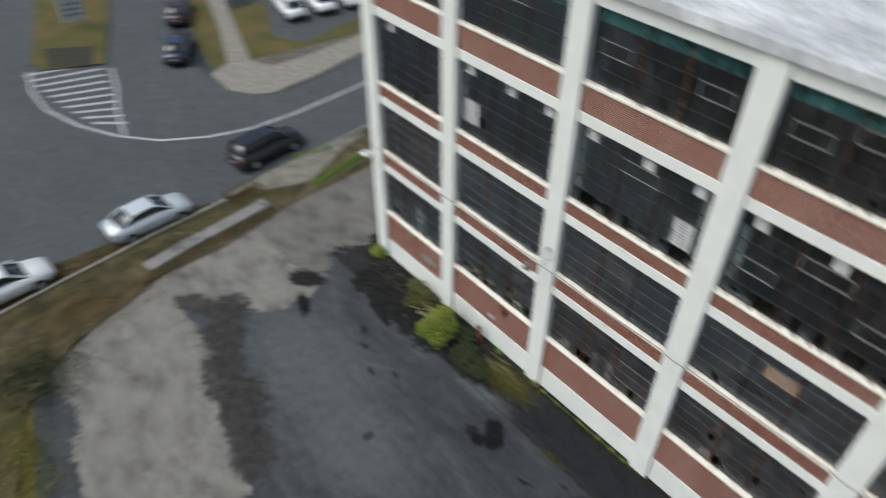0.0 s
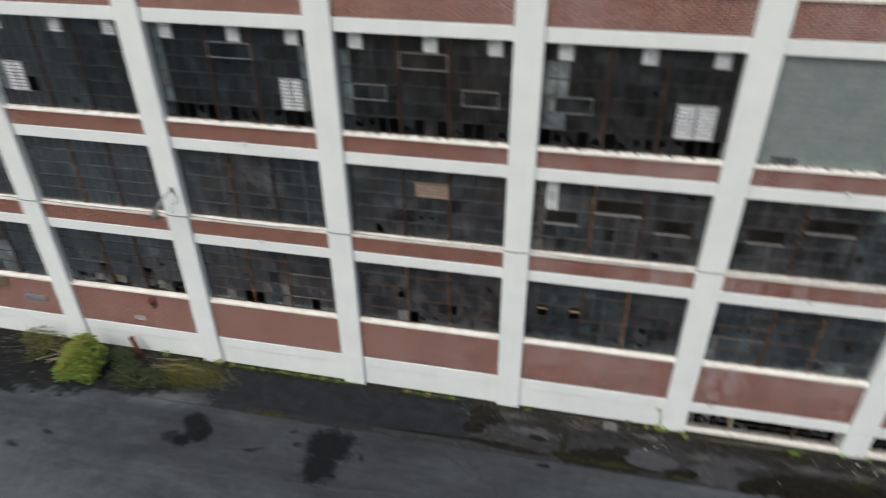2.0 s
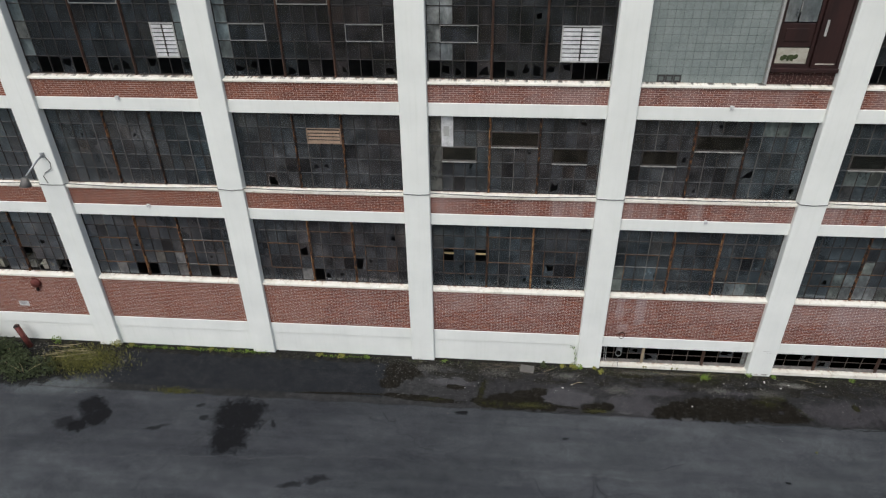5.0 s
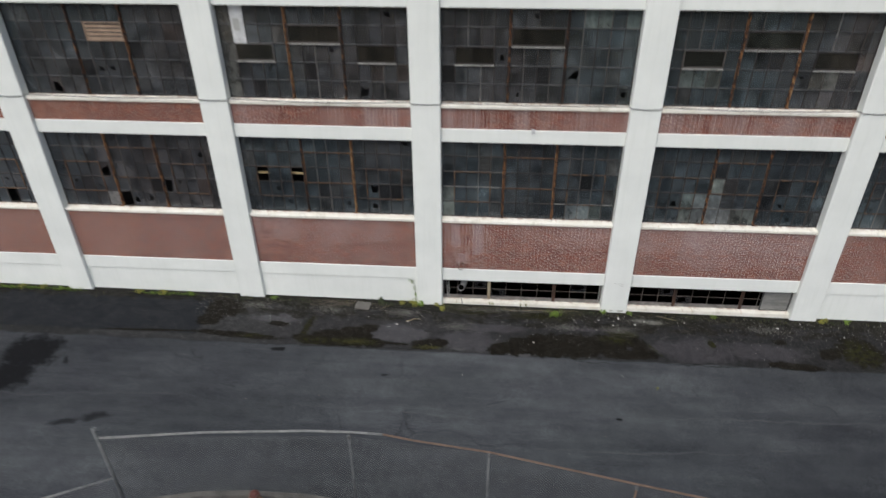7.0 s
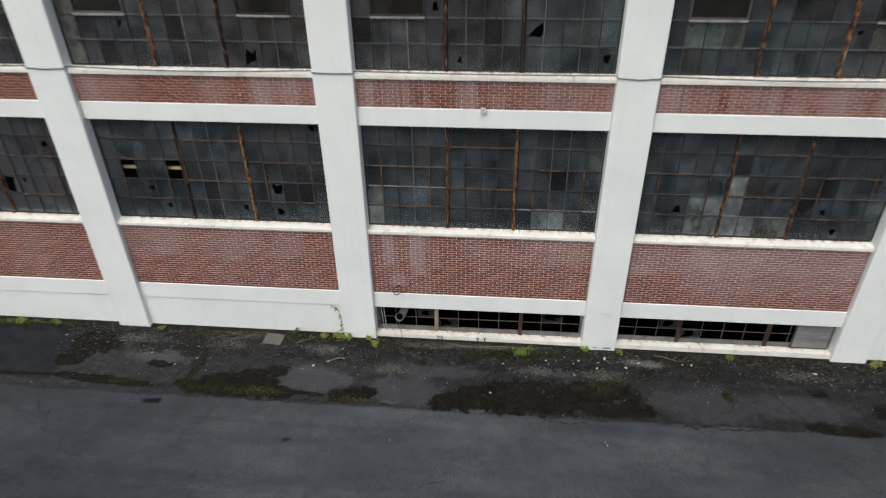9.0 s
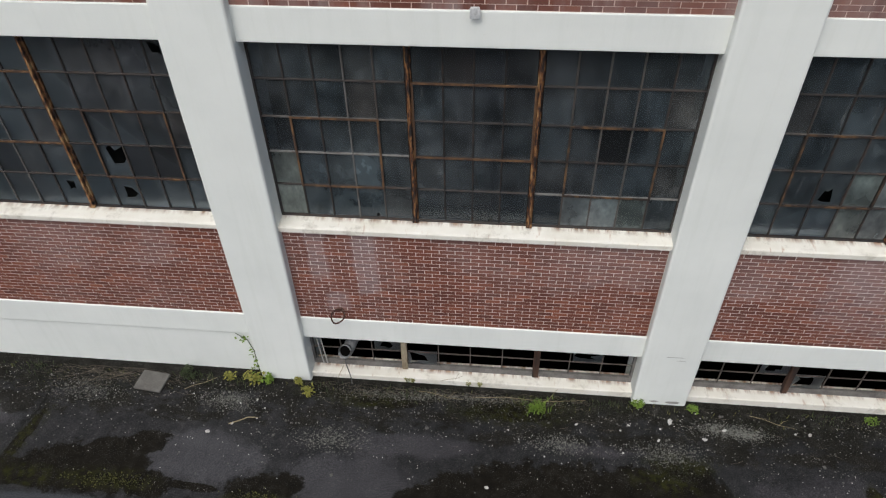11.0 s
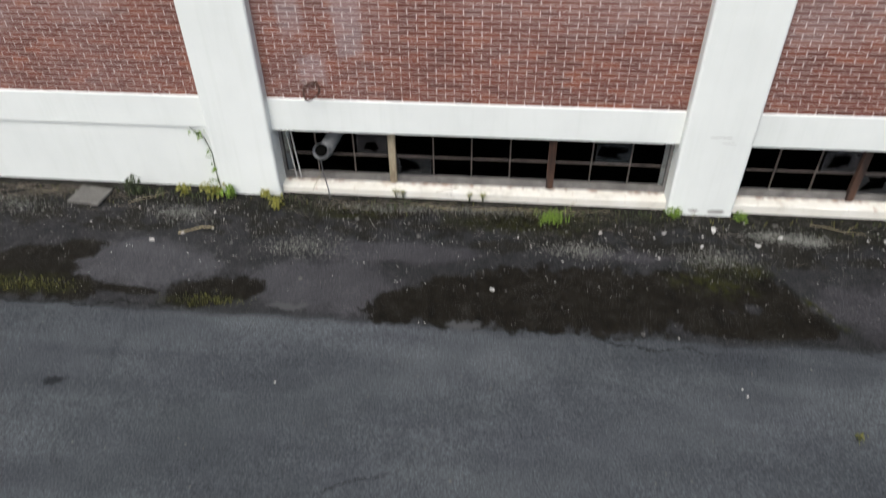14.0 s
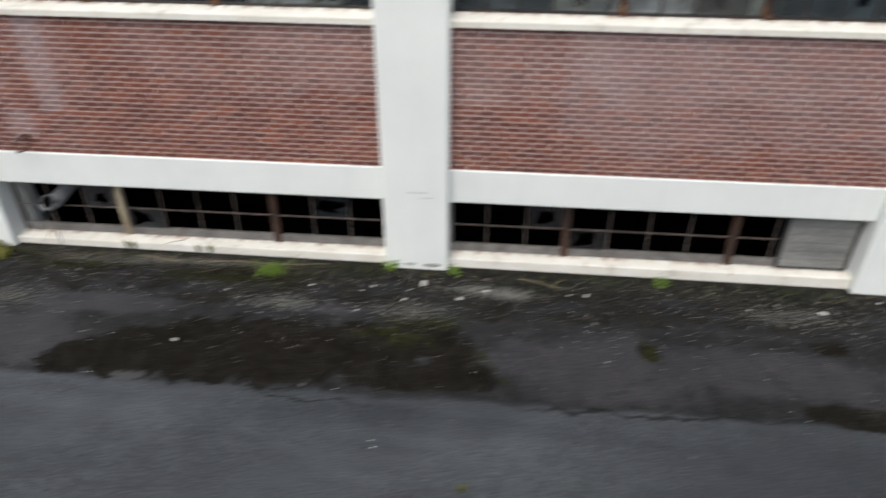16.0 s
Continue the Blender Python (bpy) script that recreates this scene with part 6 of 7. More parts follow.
def bush(x, y, label, centres, count, size, material, seed):
    t = thing("bush", label, "bush", (x, y, gz(x, y)))
    stems(t, [(c[0], c[1], c[2] + 0.5 * c[3]) for c in centres], radius=0.018)
    leaf_cloud("leaves", centres, count, size, material, t, "", seed)
    if material is M_LEAF:
        leaf_cloud("young_leaves", [(a, b, c + 0.3 * d, 0.85 * d) for a, b, c, d in centres], count // 2, size, M_YLEAF, t, "lime green young leaves", seed + 50)
    return t


bush(0.55, -0.35, "small bright green bush at the corner pillar", ((0, 0, 0.3, 0.35), (0.25, 0.05, 0.22, 0.28)), 500, 0.11, M_LEAF, 5)
bush(6.6, -1.45, "bright green bush growing from the yard's edge", ((0, 0, 0.45, 0.60), (0.40, 0.25, 0.62, 0.55), (-0.30, -0.35, 0.30, 0.42), (0.05, 0.45, 0.85, 0.50), (0.55, -0.30, 0.3, 0.4), (0.3, 0.1, 1.05, 0.34), (-0.25, 0.25, 0.72, 0.38)), 4200, 0.13, M_LEAF, 6)
bush(4.3, -0.55, "straggly olive shrub with bare branches by the wall", ((0, 0, 0.5, 0.5), (0.7, -0.1, 0.45, 0.45), (-0.5, 0.1, 0.4, 0.4), (0.2, -0.6, 0.25, 0.4)), 1100, 0.10, M_OLIVE, 8)
bush(7.9, -0.7, "dull green bush leaning on the wall's foot", ((0, 0, 0.22, 0.42), (0.5, -0.3, 0.14, 0.36), (-0.3, 0.2, 0.2, 0.3)), 1000, 0.10, M_LEAFDARK, 9)
bush(8.9, -1.55, "low dull green weeds on black soil", ((0, 0, 0.15, 0.55), (0.7, 0.1, 0.12, 0.4), (-0.6, 0.1, 0.12, 0.4)), 1300, 0.09, M_LEAFDARK, 10)
t = thing("dead_branches", "pale dead branches lying beside the bushes", "branch", (5.2, -1.0, gz(5.2, -1)))
bm = bmesh.new()
for n in range(9):
    a = rr.uniform(-0.6, 0.9)
    L = rr.uniform(0.7, 1.7)
    p = Vector((rr.uniform(-0.8, 0.6), rr.uniform(-0.5, 0.4), 0.03 + 0.25 * rr.random()))
    tube(bm, [p, p + Vector((math.cos(a), math.sin(a), 0.15)) * L * 0.5, p + Vector((math.cos(a + 0.3), math.sin(a + 0.3), -0.02)) * L], [0.018, 0.013, 0.005], 5)
part("branch", bm, M_STRAW, t)
t = thing("dry_reeds", "pale dry stalks lying on grass by the wall", "stalk", (10.0, -0.55, gz(10, -0.5)))
bm = bmesh.new()
for n in range(16):
    p = Vector((rr.uniform(-0.9, 0.5), rr.uniform(-0.4, 0.3), 0.03 + 0.06 * rr.random()))
    tube(bm, [p, p + Vector((rr.uniform(0.5, 1.1), rr.uniform(-0.05, 0.25), rr.uniform(0.0, 0.12)))], 0.007, 5)
part("stalk", bm, M_STRAW, t)


def blades(name, count, area, height, material, label, seed=2, wide=0.006):
    """Grass: single bent blades in one mesh."""
    r = random.Random(seed)
    verts, faces = [], []
    for n in range(count):
        x, y = area(r)
        z, a, hgt = gz(x, y), r.random() * 6.28, height * r.uniform(0.4, 1.3)
        sx, sy, lean = math.cos(a) * wide, math.sin(a) * wide, hgt * r.uniform(0.1, 0.8)
        dx, dy, o = -math.sin(a) * lean, math.cos(a) * lean, len(verts)
        verts += [(x - sx, y - sy, z), (x + sx, y + sy, z), (x + sx * 0.8 + dx * 0.4, y + sy * 0.8 + dy * 0.4, z + hgt * 0.6), (x - sx * 0.8 + dx * 0.4, y - sy * 0.8 + dy * 0.4, z + hgt * 0.6), (x + dx, y + dy, z + hgt * 0.9)]
        faces += [(o, o + 1, o + 2, o + 3), (o + 3, o + 2, o + 4)]
    me = bpy.data.meshes.new(name)
    me.from_pydata(verts, [], faces)
    me.materials.append(material)
    return tagged(new(name, me), label, "grass", "", "stuff")


blades("wall_grass", 700, lambda r: (r.choice((22.3, 23.4, 24.2, 26.9, 27.6, 28.7, 30.2, 32.3, 33.2, 36.2, 38.4, 40.2)) + r.gauss(0, 0.22), -0.02 - abs(r.gauss(0, 0.10))), 0.08, M_LEAFDARK, "thin grass along the foot of the wall")
blades("dry_wall_grass", 500, lambda r: (r.uniform(11, 42), -0.02 - abs(r.gauss(0, 0.14))), 0.06, M_OLIVE, "dry grass along the foot of the wall", 4)
blades("grass_patch", 3600, lambda r: (r.gauss(10.6, 0.70), min(-0.03, r.gauss(-0.85, 0.34))), 0.15, M_OLIVE, "olive grass patch on the yard's edge", 5)
blades("joint_weeds", 620, lambda r: (r.choice((12.4, 13.1, 14.0, 14.6, 15.3, 16.1, 16.6, 19.3, 20.3)) + r.gauss(0, 0.30), -0.02 - abs(r.gauss(0, 0.05))), 0.09, M_LEAF, "fresh green weeds in the joint at the foot of the wall", 26, 0.010)
blades("grass_patch", 1300, lambda r: (r.gauss(10.8, 0.65), min(-0.03, r.gauss(-0.85, 0.32))), 0.12, M_YLEAF, "yellow-green grass on the yard's edge", 25)
blades("grass_tuft", 210, lambda r: (r.gauss(32.02, 0.085), min(-0.04, r.gauss(-0.22, 0.06))), 0.085, M_LEAF, "bright green grass tuft by the cellar window", 6)
blades("moss_grass", 300, lambda r: (r.gauss(26.2, 0.30), r.gauss(-1.88, 0.06)), 0.03, M_OLIVE, "moss and short grass in the wet hollow", 7)
blades("moss_grass", 190, lambda r: (r.gauss(28.35, 0.2), r.gauss(-1.96, 0.04)), 0.03, M_OLIVE, "moss and short grass in the wet hollow", 8)
MOSSY = ((28.75, -0.20, 0.25, 0.07), (29.6, -0.22, 0.30, 0.08), (31.0, -0.30, 0.30, 0.08), (31.6, -0.32, 0.35, 0.10), (32.5, -0.25, 0.30, 0.08), (33.1, -0.12, 0.25, 0.05), (35.6, -0.25, 0.35, 0.10), (25.4, -0.35, 0.30, 0.12), (24.4, -0.30, 0.25, 0.12), (37.6, -0.2, 0.5, 0.08), (34.05, -1.05, 0.22, 0.09))


def mossy(r):
    hx, hy, sx, sy = r.choice(MOSSY)
    return hx + r.gauss(0, sx), min(-0.03, hy + r.gauss(0, sy))


blades("wall_moss", 5200, mossy, 0.022, M_MOSS, "black-green moss cushions along the foot of the wall", 17, 0.005)
blades("crack_grass", 520, lambda r: (r.gauss(14.5, 0.36), r.gauss(-2.06, 0.07)), 0.06, M_OLIVE, "grass growing from a crack in the asphalt", 9)


def weed(x, y, size, material, seed, z=None, label="small green weed at the foot of the wall"):
    t = thing("weed", label, "weed", (x, y, gz(x, y) if z is None else z), "weeds along the wall")
    r = random.Random(seed)
    ends = [(r.uniform(-1, 1) * size * 0.7, -abs(r.uniform(0, 1)) * size * 0.5, size * r.uniform(0.6, 1.2)) for n in range(5)]
    stems(t, ends, radius=0.005, material=M_LEAFDARK)
    leaf_cloud("leaves", [(e[0], e[1], e[2], size * 0.42) for e in ends] + [(0, -0.03, size * 0.3, size * 0.5)], int(70 + 260 * size), min(0.055, 0.42 * size), material, t, "", seed)


for n, (x, s, m) in enumerate(((26.72, 0.17, M_LEAFDARK), (27.3, 0.12, M_YLEAF), (27.72, 0.15, M_YLEAF), (27.95, 0.13, M_LEAF), (28.42, 0.10, M_YLEAF), (28.6, 0.12, M_YLEAF), (33.5, 0.10, M_LEAF), (34.33, 0.10, M_LEAF),
                               (12.1, 0.13, M_YLEAF), (12.9, 0.11, M_LEAF), (14.2, 0.10, M_YLEAF), (15.0, 0.12, M_YLEAF), (15.7, 0.13, M_YLEAF), (16.3, 0.10, M_LEAF), (18.9, 0.12, M_YLEAF), (19.7, 0.13, M_YLEAF),
                               (20.6, 0.11, M_LEAF), (23.3, 0.09, M_LEAF), (9.3, 0.22, M_LEAF), (11.6, 0.20, M_YLEAF), (40.0, 0.14, M_YLEAF), (40.7, 0.12, M_LEAF), (36.8, 0.09, M_LEAF))):
    weed(x, -0.06 if n != 5 else -0.22, s, m, 40 + n)
weed(34.59, -3.17, 0.05, M_OLIVE, 78, None, "tiny weed growing from the open asphalt")
for n, x in enumerate((30.06, 30.15, 31.0, 31.17)):
    weed(x, 0.07, 0.045, M_YLEAF, 80 + n, 0.06, "tiny yellow-green weed on the cellar window's sill")
t = thing("vine", "green vine climbing the pillar's edge", "vine", (27.76, -0.0, gz(27.8, 0)))
bm = bmesh.new()
tube(bm, [(0.0, 0.06, 0.0), (-0.02, 0.08, 0.3), (0.0, 0.07, 0.55), (-0.06, 0.08, 0.78), (-0.22, 0.09, 0.90)], 0.006, 5)
part("stem", bm, M_LEAFDARK, t)
leaf_cloud("leaves", ((0.0, 0.05, 0.55, 0.10), (0.0, 0.05, 0.35, 0.10), (-0.12, 0.06, 0.84, 0.10), (0.0, 0.04, 0.12, 0.12)), 42, 0.07, M_LEAF, t, "", 31)

# thin dead twigs and stems lying along the foot of the wall
for x, y, z, L, a, b in ((31.9, -0.10, 0.02, 1.7, 2, 0.02), (30.6, -0.14, 0.015, 0.7, -12, 0.05), (30.75, 0.085, 0.115, 0.35, 8, 0.10), (29.05, 0.09, 0.12, 0.22, 70, 0.16), (26.9, -0.22, 0.01, 0.5, 25, 0.05), (35.4, -0.2, 0.01, 0.6, -20, 0.04)):
    t = thing("twig", "thin dead twig lying along the foot of the wall", "twig", (x, y, (gz(x, y) if y < 0 else 0.0) + z), "dead twigs by the wall", "", radians(a))
    bm = bmesh.new()
    tube(bm, [(-L / 2, 0, 0), (-L / 5, 0.02 * L, b * 0.3), (L / 6, -0.015 * L, b * 0.5), (L / 2, 0.01 * L, b)], [0.004, 0.004, 0.0035, 0.002], 5)
    stem = part("stem", bm, M_STRAW, t)
    bm = bmesh.new()
    tube(bm, [(L / 6, -0.015 * L, b * 0.5), (L / 4, 0.09 * L, b * 0.5 + 0.04), (L / 3, 0.15 * L, b * 0.5 + 0.05)], [0.003, 0.0025, 0.0015], 5)
    part("side_stem", bm, M_STRAW, t)


def spalled_patch(x, z, w, h, seed):
    """A shallow patch where the paint has broken off the concrete."""
    r = random.Random(seed)
    bm = bmesh.new()
    rim = [bm.verts.new((x + w * math.cos(q * 0.3927) * r.uniform(0.7, 1.1), -0.0035, z + h * math.sin(q * 0.3927) * r.uniform(0.7, 1.1))) for q in range(16)]
    mid = [bm.verts.new((x + (v.co.x - x) * 0.82, 0.002, z + (v.co.z - z) * 0.82)) for v in rim]
    for q in range(16):
        bm.faces.new((rim[q], rim[(q + 1) % 16], mid[(q + 1) % 16], mid[q]))
    face = bm.faces.new(mid)
    bmesh.ops.translate(bm, verts=mid, vec=(0, -0.004, 0))
    tagged(part("spalled_patch", bm, M_BROKEN), "grey broken patch in the white paint of the pillar", "patch", "", "structure")


M_BROKEN = plain("bare_broken_concrete", (0.24, 0.235, 0.22), (0.46, 0.45, 0.42), 0.9, scale=14.0)
spalled_patch(34.02, 0.045, 0.12, 0.035, 1)
spalled_patch(33.75, 0.05, 0.07, 0.025, 2)
spalled_patch(33.86, 1.07, 0.15, 0.005, 3)
spalled_patch(33.95, 1.00, 0.09, 0.004, 4)

# ---------------------------------------------------------------- fence and kerb at the yard's edge
FENCE = [(22.2, -7.85), (27.25, -7.45), (30.1, -7.70), (32.9, -8.25), (38.5, -9.3)]


def chain_link(bm, p, q, z0, z1, step=0.075):
    """Woven wire between two posts, as crossing slanted wires."""
    L = math.hypot(q[0] - p[0], q[1] - p[1])
    dx, dy = (q[0] - p[0]) / L, (q[1] - p[1]) / L
    hgt = z1 - z0
    n = int((L + hgt) / step)
    for k in range(n):
        s = k * step
        for sign in (1, -1):
            a0, h0 = (s, 0.0) if s <= L else (L, s - L)
            a1, h1 = (s - hgt, hgt) if s - hgt >= 0 else (0.0, s)
            if sign < 0:
                a0, a1 = L - a0, L - a1
            u = Vector((p[0] + dx * a0, p[1] + dy * a0, z0 + h0))
            v = Vector((p[0] + dx * a1, p[1] + dy * a1, z0 + h1))
            off = Vector((-dy, dx, 0)) * 0.0014
            up = Vector((0, 0, 0.0014))
            vs = [bm.verts.new(w) for w in (u + off, u - off + up, u - off - up, v + off, v - off + up, v - off - up)]
            bm.faces.new((vs[0], vs[1], vs[4], vs[3]))
            bm.faces.new((vs[1], vs[2], vs[5], vs[4]))
            bm.faces.new((vs[2], vs[0], vs[3], vs[5]))


M_FENCE = plain("dull_weathered_galvanising", (0.13, 0.135, 0.132), (0.26, 0.265, 0.26), 0.7, 0.2, scale=6.0)
M_POST = plain("grey_weathered_post", (0.075, 0.080, 0.082), (0.155, 0.162, 0.165), 0.75, 0.1, scale=6.0)
M_FENCERUST = plain("dull_rusted_pipe", (0.075, 0.050, 0.038), (0.17, 0.115, 0.085), 0.85, scale=5.0)
fence = thing("fence", "old chain-link fence with a bent and rusting top rail", "fence", (0, 0, 0))
for n, (x, y) in enumerate(FENCE):
    bm = bmesh.new()
    g = gz(x, y)
    tube(bm, [(x, y, g - 0.2), (x + (0.0 if n else -0.06), y, g + (2.48 if n else 2.72))], 0.024 if n else 0.034, 12)
    post = smooth(part("post", bm, M_POST if n < 3 else M_FENCERUST, fence))
    bm = bmesh.new()
    tube(bm, [(x, y, g + (2.40 if n else 2.722)), (x, y, g + (2.50 if n else 2.78))], [0.032, 0.032] if n else [0.040, 0.02], 12)
    part("post_cap", bm, M_POST, post)
bm = bmesh.new()
tube(bm, [(22.2, -7.85, 2.42), (24.3, -7.60, 2.47), (26.4, -7.46, 2.52), (27.3, -7.45, 2.54), (27.95, -7.46, 2.53)], 0.024, 10)
smooth(part("top_rail", bm, M_FENCE, fence, "dull galvanised rail"))
bm = bmesh.new()
tube(bm, [(27.96, -7.46, 2.53), (28.6, -7.52, 2.47), (30.1, -7.70, 2.46), (32.9, -8.25, 2.44), (35.0, -8.65, 2.44), (38.5, -9.3, 2.44)], 0.021, 10)
smooth(part("top_rail", bm, M_FENCERUST, fence, "rusty orange rail"))
for a, b in zip(FENCE, FENCE[1:]):
    bm = bmesh.new()
    chain_link(bm, a, b, 0.05, 2.42)
    me = bpy.data.meshes.new("wire_mesh")
    bm.to_mesh(me)
    bm.free()
    me.materials.append(M_FENCE)
    o = new("wire_mesh", me)
    o.parent = fence
side = thing("side_fence", "chain-link fence running off from the corner post", "fence", (0, 0, 0))
bm = bmesh.new()
tube(bm, [(22.16, -7.9, 1.22), (20.9, -8.5, 1.2), (17.5, -10.1, 1.2)], 0.022, 8)
smooth(part("rail", bm, M_FENCE, side))
bm = bmesh.new()
chain_link(bm, (22.1, -7.93), (17.5, -10.12), 0.05, 1.2)
me = bpy.data.meshes.new("wire_mesh")
bm.to_mesh(me)
bm.free()
me.materials.append(M_FENCE)
o = new("wire_mesh", me)
o.parent = side
bm = bmesh.new()
tube(bm, [(17.5, -10.1, -0.2), (17.5, -10.1, 1.3)], 0.03, 10)
smooth(part("post", bm, M_FENCE, side))


def kerb_line(name, pts, width, height, material, label, low=-0.15, category="kerb"):
    """A raised strip along a line."""
    bm = bmesh.new()
    rows = []
    for n, (x, y) in enumerate(pts):
        a, b = pts[max(n - 1, 0)], pts[min(n + 1, len(pts) - 1)]
        d = Vector((b[0] - a[0], b[1] - a[1], 0)).normalized()
        s = Vector((-d.y, d.x, 0)) * width / 2
        g = gz(x, y)
        c = 0.02
        rows.append([bm.verts.new(q) for q in ((x - s.x, y - s.y, g + low), (x - s.x, y - s.y, g + height - c), (x - s.x * 0.85, y - s.y * 0.85, g + height), (x + s.x * 0.85, y + s.y * 0.85, g + height), (x + s.x, y + s.y, g + height - c), (x + s.x, y + s.y, g + low))])
    for r0, r1 in zip(rows, rows[1:]):
        for k in range(5):
            bm.faces.new((r0[k], r0[k + 1], r1[k + 1], r1[k]))
    bm.faces.new(rows[0])
    bm.faces.new(rows[-1][::-1])
    return tagged(part(name, bm, material), label, category, "", "structure")


kerb_line("kerb", [(21.6, -8.05), (22.6, -7.58), (23.6, -7.34), (24.7, -7.24), (26.0, -7.24), (27.3, -7.36), (28.6, -7.60), (31.0, -8.08), (38, -9.45)], 0.13, 0.16, M_KERBDARK, "curved dirty grey concrete kerb under the fence")
ground_sheet("verge", [(22.0, -8.0), (23.6, -7.44), (24.7, -7.34), (26.0, -7.34), (27.3, -7.46), (28.6, -7.70), (31.0, -8.18), (38, -9.55), (38, -20), (20, -20)], 0.06, M_SOIL, "dark soil and rubbish behind the fence kerb", "verge")
t = thing("hydrant", "rusty red-brown hydrant stub behind the kerb", "hydrant", (25.0, -7.52, gz(25.0, -7.5) + 0.06))
bm = bmesh.new()
tube(bm, [(0, 0, -0.05), (0, 0, 0.05), (0, 0, 0.06), (0, 0, 0.38), (0, 0, 0.40), (0, 0, 0.46), (0, 0, 0.52)], [0.13, 0.13, 0.09, 0.09, 0.12, 0.11, 0.04], 14)
smooth(part("barrel", bm, M_REDPAINT, t))
bm = bmesh.new()
tube(bm, [(-0.15, 0, 0.28), (0.15, 0, 0.28)], 0.045, 10)
part("nozzle", bm, M_RUST, t)
weed(27.4, -7.62, 0.22, M_YLEAF, 95, None, "yellow-green weed growing behind the kerb")

M_VERGE = plain("weedy_soil", (0.022, 0.025, 0.013), (0.125, 0.098, 0.050), 0.95, scale=1.1, fine=25.0, bump=0.6)
M_CHIPDARK = plain("dull_broken_concrete", (0.13, 0.125, 0.115), (0.27, 0.26, 0.235), 0.9, scale=9.0)
M_RUSTLEAF = plain("orange_brown_weeds", (0.11, 0.062, 0.014), (0.22, 0.135, 0.03), 0.9, scale=6.0)
M_STRAWDARK = plain("brown_dry_weeds", (0.075, 0.052, 0.022), (0.15, 0.11, 0.045), 0.9, scale=5.0)
# ---------------------------------------------------------------- street side: verge, walls, pavement
kerb_line("kerb", [(-1.0, -140), (-6.3, -30), (-7.4, -17), (-7.83, -13.7), (-8.15, -10.7), (-8.45, -8.4), (-8.55, -6.2), (-8.72, -4.3)], 0.22, 0.16, M_KERB, "pale concrete kerb beside the parked cars")
kerb_line("kerb", [(-8.95, -3.9), (-9.5, -1.1), (-9.86, 3.8), (-14.5, 60)], 0.20, 0.12, M_KERB, "pale concrete street kerb")
ground_sheet("gutter", [(-7.9, -17), (-8.2, -13.7), (-8.3, -10.7), (-8.56, -8.4), (-8.66, -6.2), (-8.83, -4.3), (-9.2, -5.5), (-9.3, -10.5), (-9.6, -13.7), (-9.4, -19), (-8.2, -22)], -0.006, M_VERGE, "brown leaf litter in the gutter", "gutter")
kerb_line("low_wall", [(-6.05, -9.9), (-6.45, -7.6), (-6.62, -5.8), (-7.0, -2.6)], 0.80, 0.20, M_PALE, "low broken concrete footing in the weeds", -0.15, "footing")
slab("broken_concrete", [(-9.2, -2.6), (-8.2, -2.2), (-7.5, -0.6), (-7.25, 0.6), (-8.0, 2.0), (-8.8, 3.4), (-9.6, 6.0), (-9.72, 3.8), (-9.42, -1.1)], -0.1, 0.085, M_OLDCONC, "broken pale concrete patch beside the street", "pavement")
slab("verge", [(12, -40), (6, -19.5), (-1.0, -17.2), (-3.4, -14.5), (-4.5, -11.2), (-5.2, -9.5), (-5.15, -6), (-6.05, -1.8), (-6.6, 4.2), (-9.6, 40), (-12.6, 40), (-9.75, 3.8), (-9.4, -1.1), (-8.6, -4.4), (-8.05, -10.7), (-7.3, -17), (-6.2, -30), (-5.5, -40)], -0.1, 0.05, M_VERGE, "brown and green weedy verge", "verge")
blades("verge_grass", 3200, lambda r: (lambda y: (-8.75 + 0.03 * (y + 9) + r.uniform(-0.55, 0.5), y))(r.uniform(-19, -5)), 0.14, M_STRAWDARK, "dry brown grass in the gutter", 12, 0.014)
blades("verge_grass", 5000, lambda r: (lambda y: (-7.4 - 0.085 * (y + 8) + r.gauss(0, 0.35), y))(r.uniform(-18, -2.4)), 0.16, M_OLIVE, "green and brown weeds between kerb and footing", 13, 0.014)
blades("verge_grass", 2600, lambda r: (lambda y: (-5.55 - 0.13 * (y + 8) + r.gauss(0, 0.25), y))(r.uniform(-11, -2.6)), 0.18, M_STRAWDARK, "dry brown weeds beside the footing", 16, 0.014)
blades("verge_grass", 3200, lambda r: (lambda q: (-10.0 + 0.55 * q + r.gauss(0, 0.12), 0.9 + 2.4 * q))(r.random()), 0.14, M_LEAF, "green grass strip along the kerb", 17, 0.014)
blades("verge_grass", 3600, lambda r: (lambda q: (-6.75 - 0.8 * q + r.gauss(0, 0.16), 0.4 + 4.0 * q))(r.random()), 0.16, M_LEAF, "green grass strip along the yard's edge", 18, 0.014)
blades("yard_edge_grass", 3500, lambda r: (r.gauss(-2.6, 1.0), r.gauss(-16.4, 1.0)), 0.25, M_LEAFDARK, "rank weeds at the yard's corner", 14, 0.014)
blades("yard_edge_grass", 2500, lambda r: (r.gauss(1.0, 2.0), r.gauss(-18.0, 0.6)), 0.25, M_YLEAF, "rank weeds at the yard's corner", 15, 0.014)

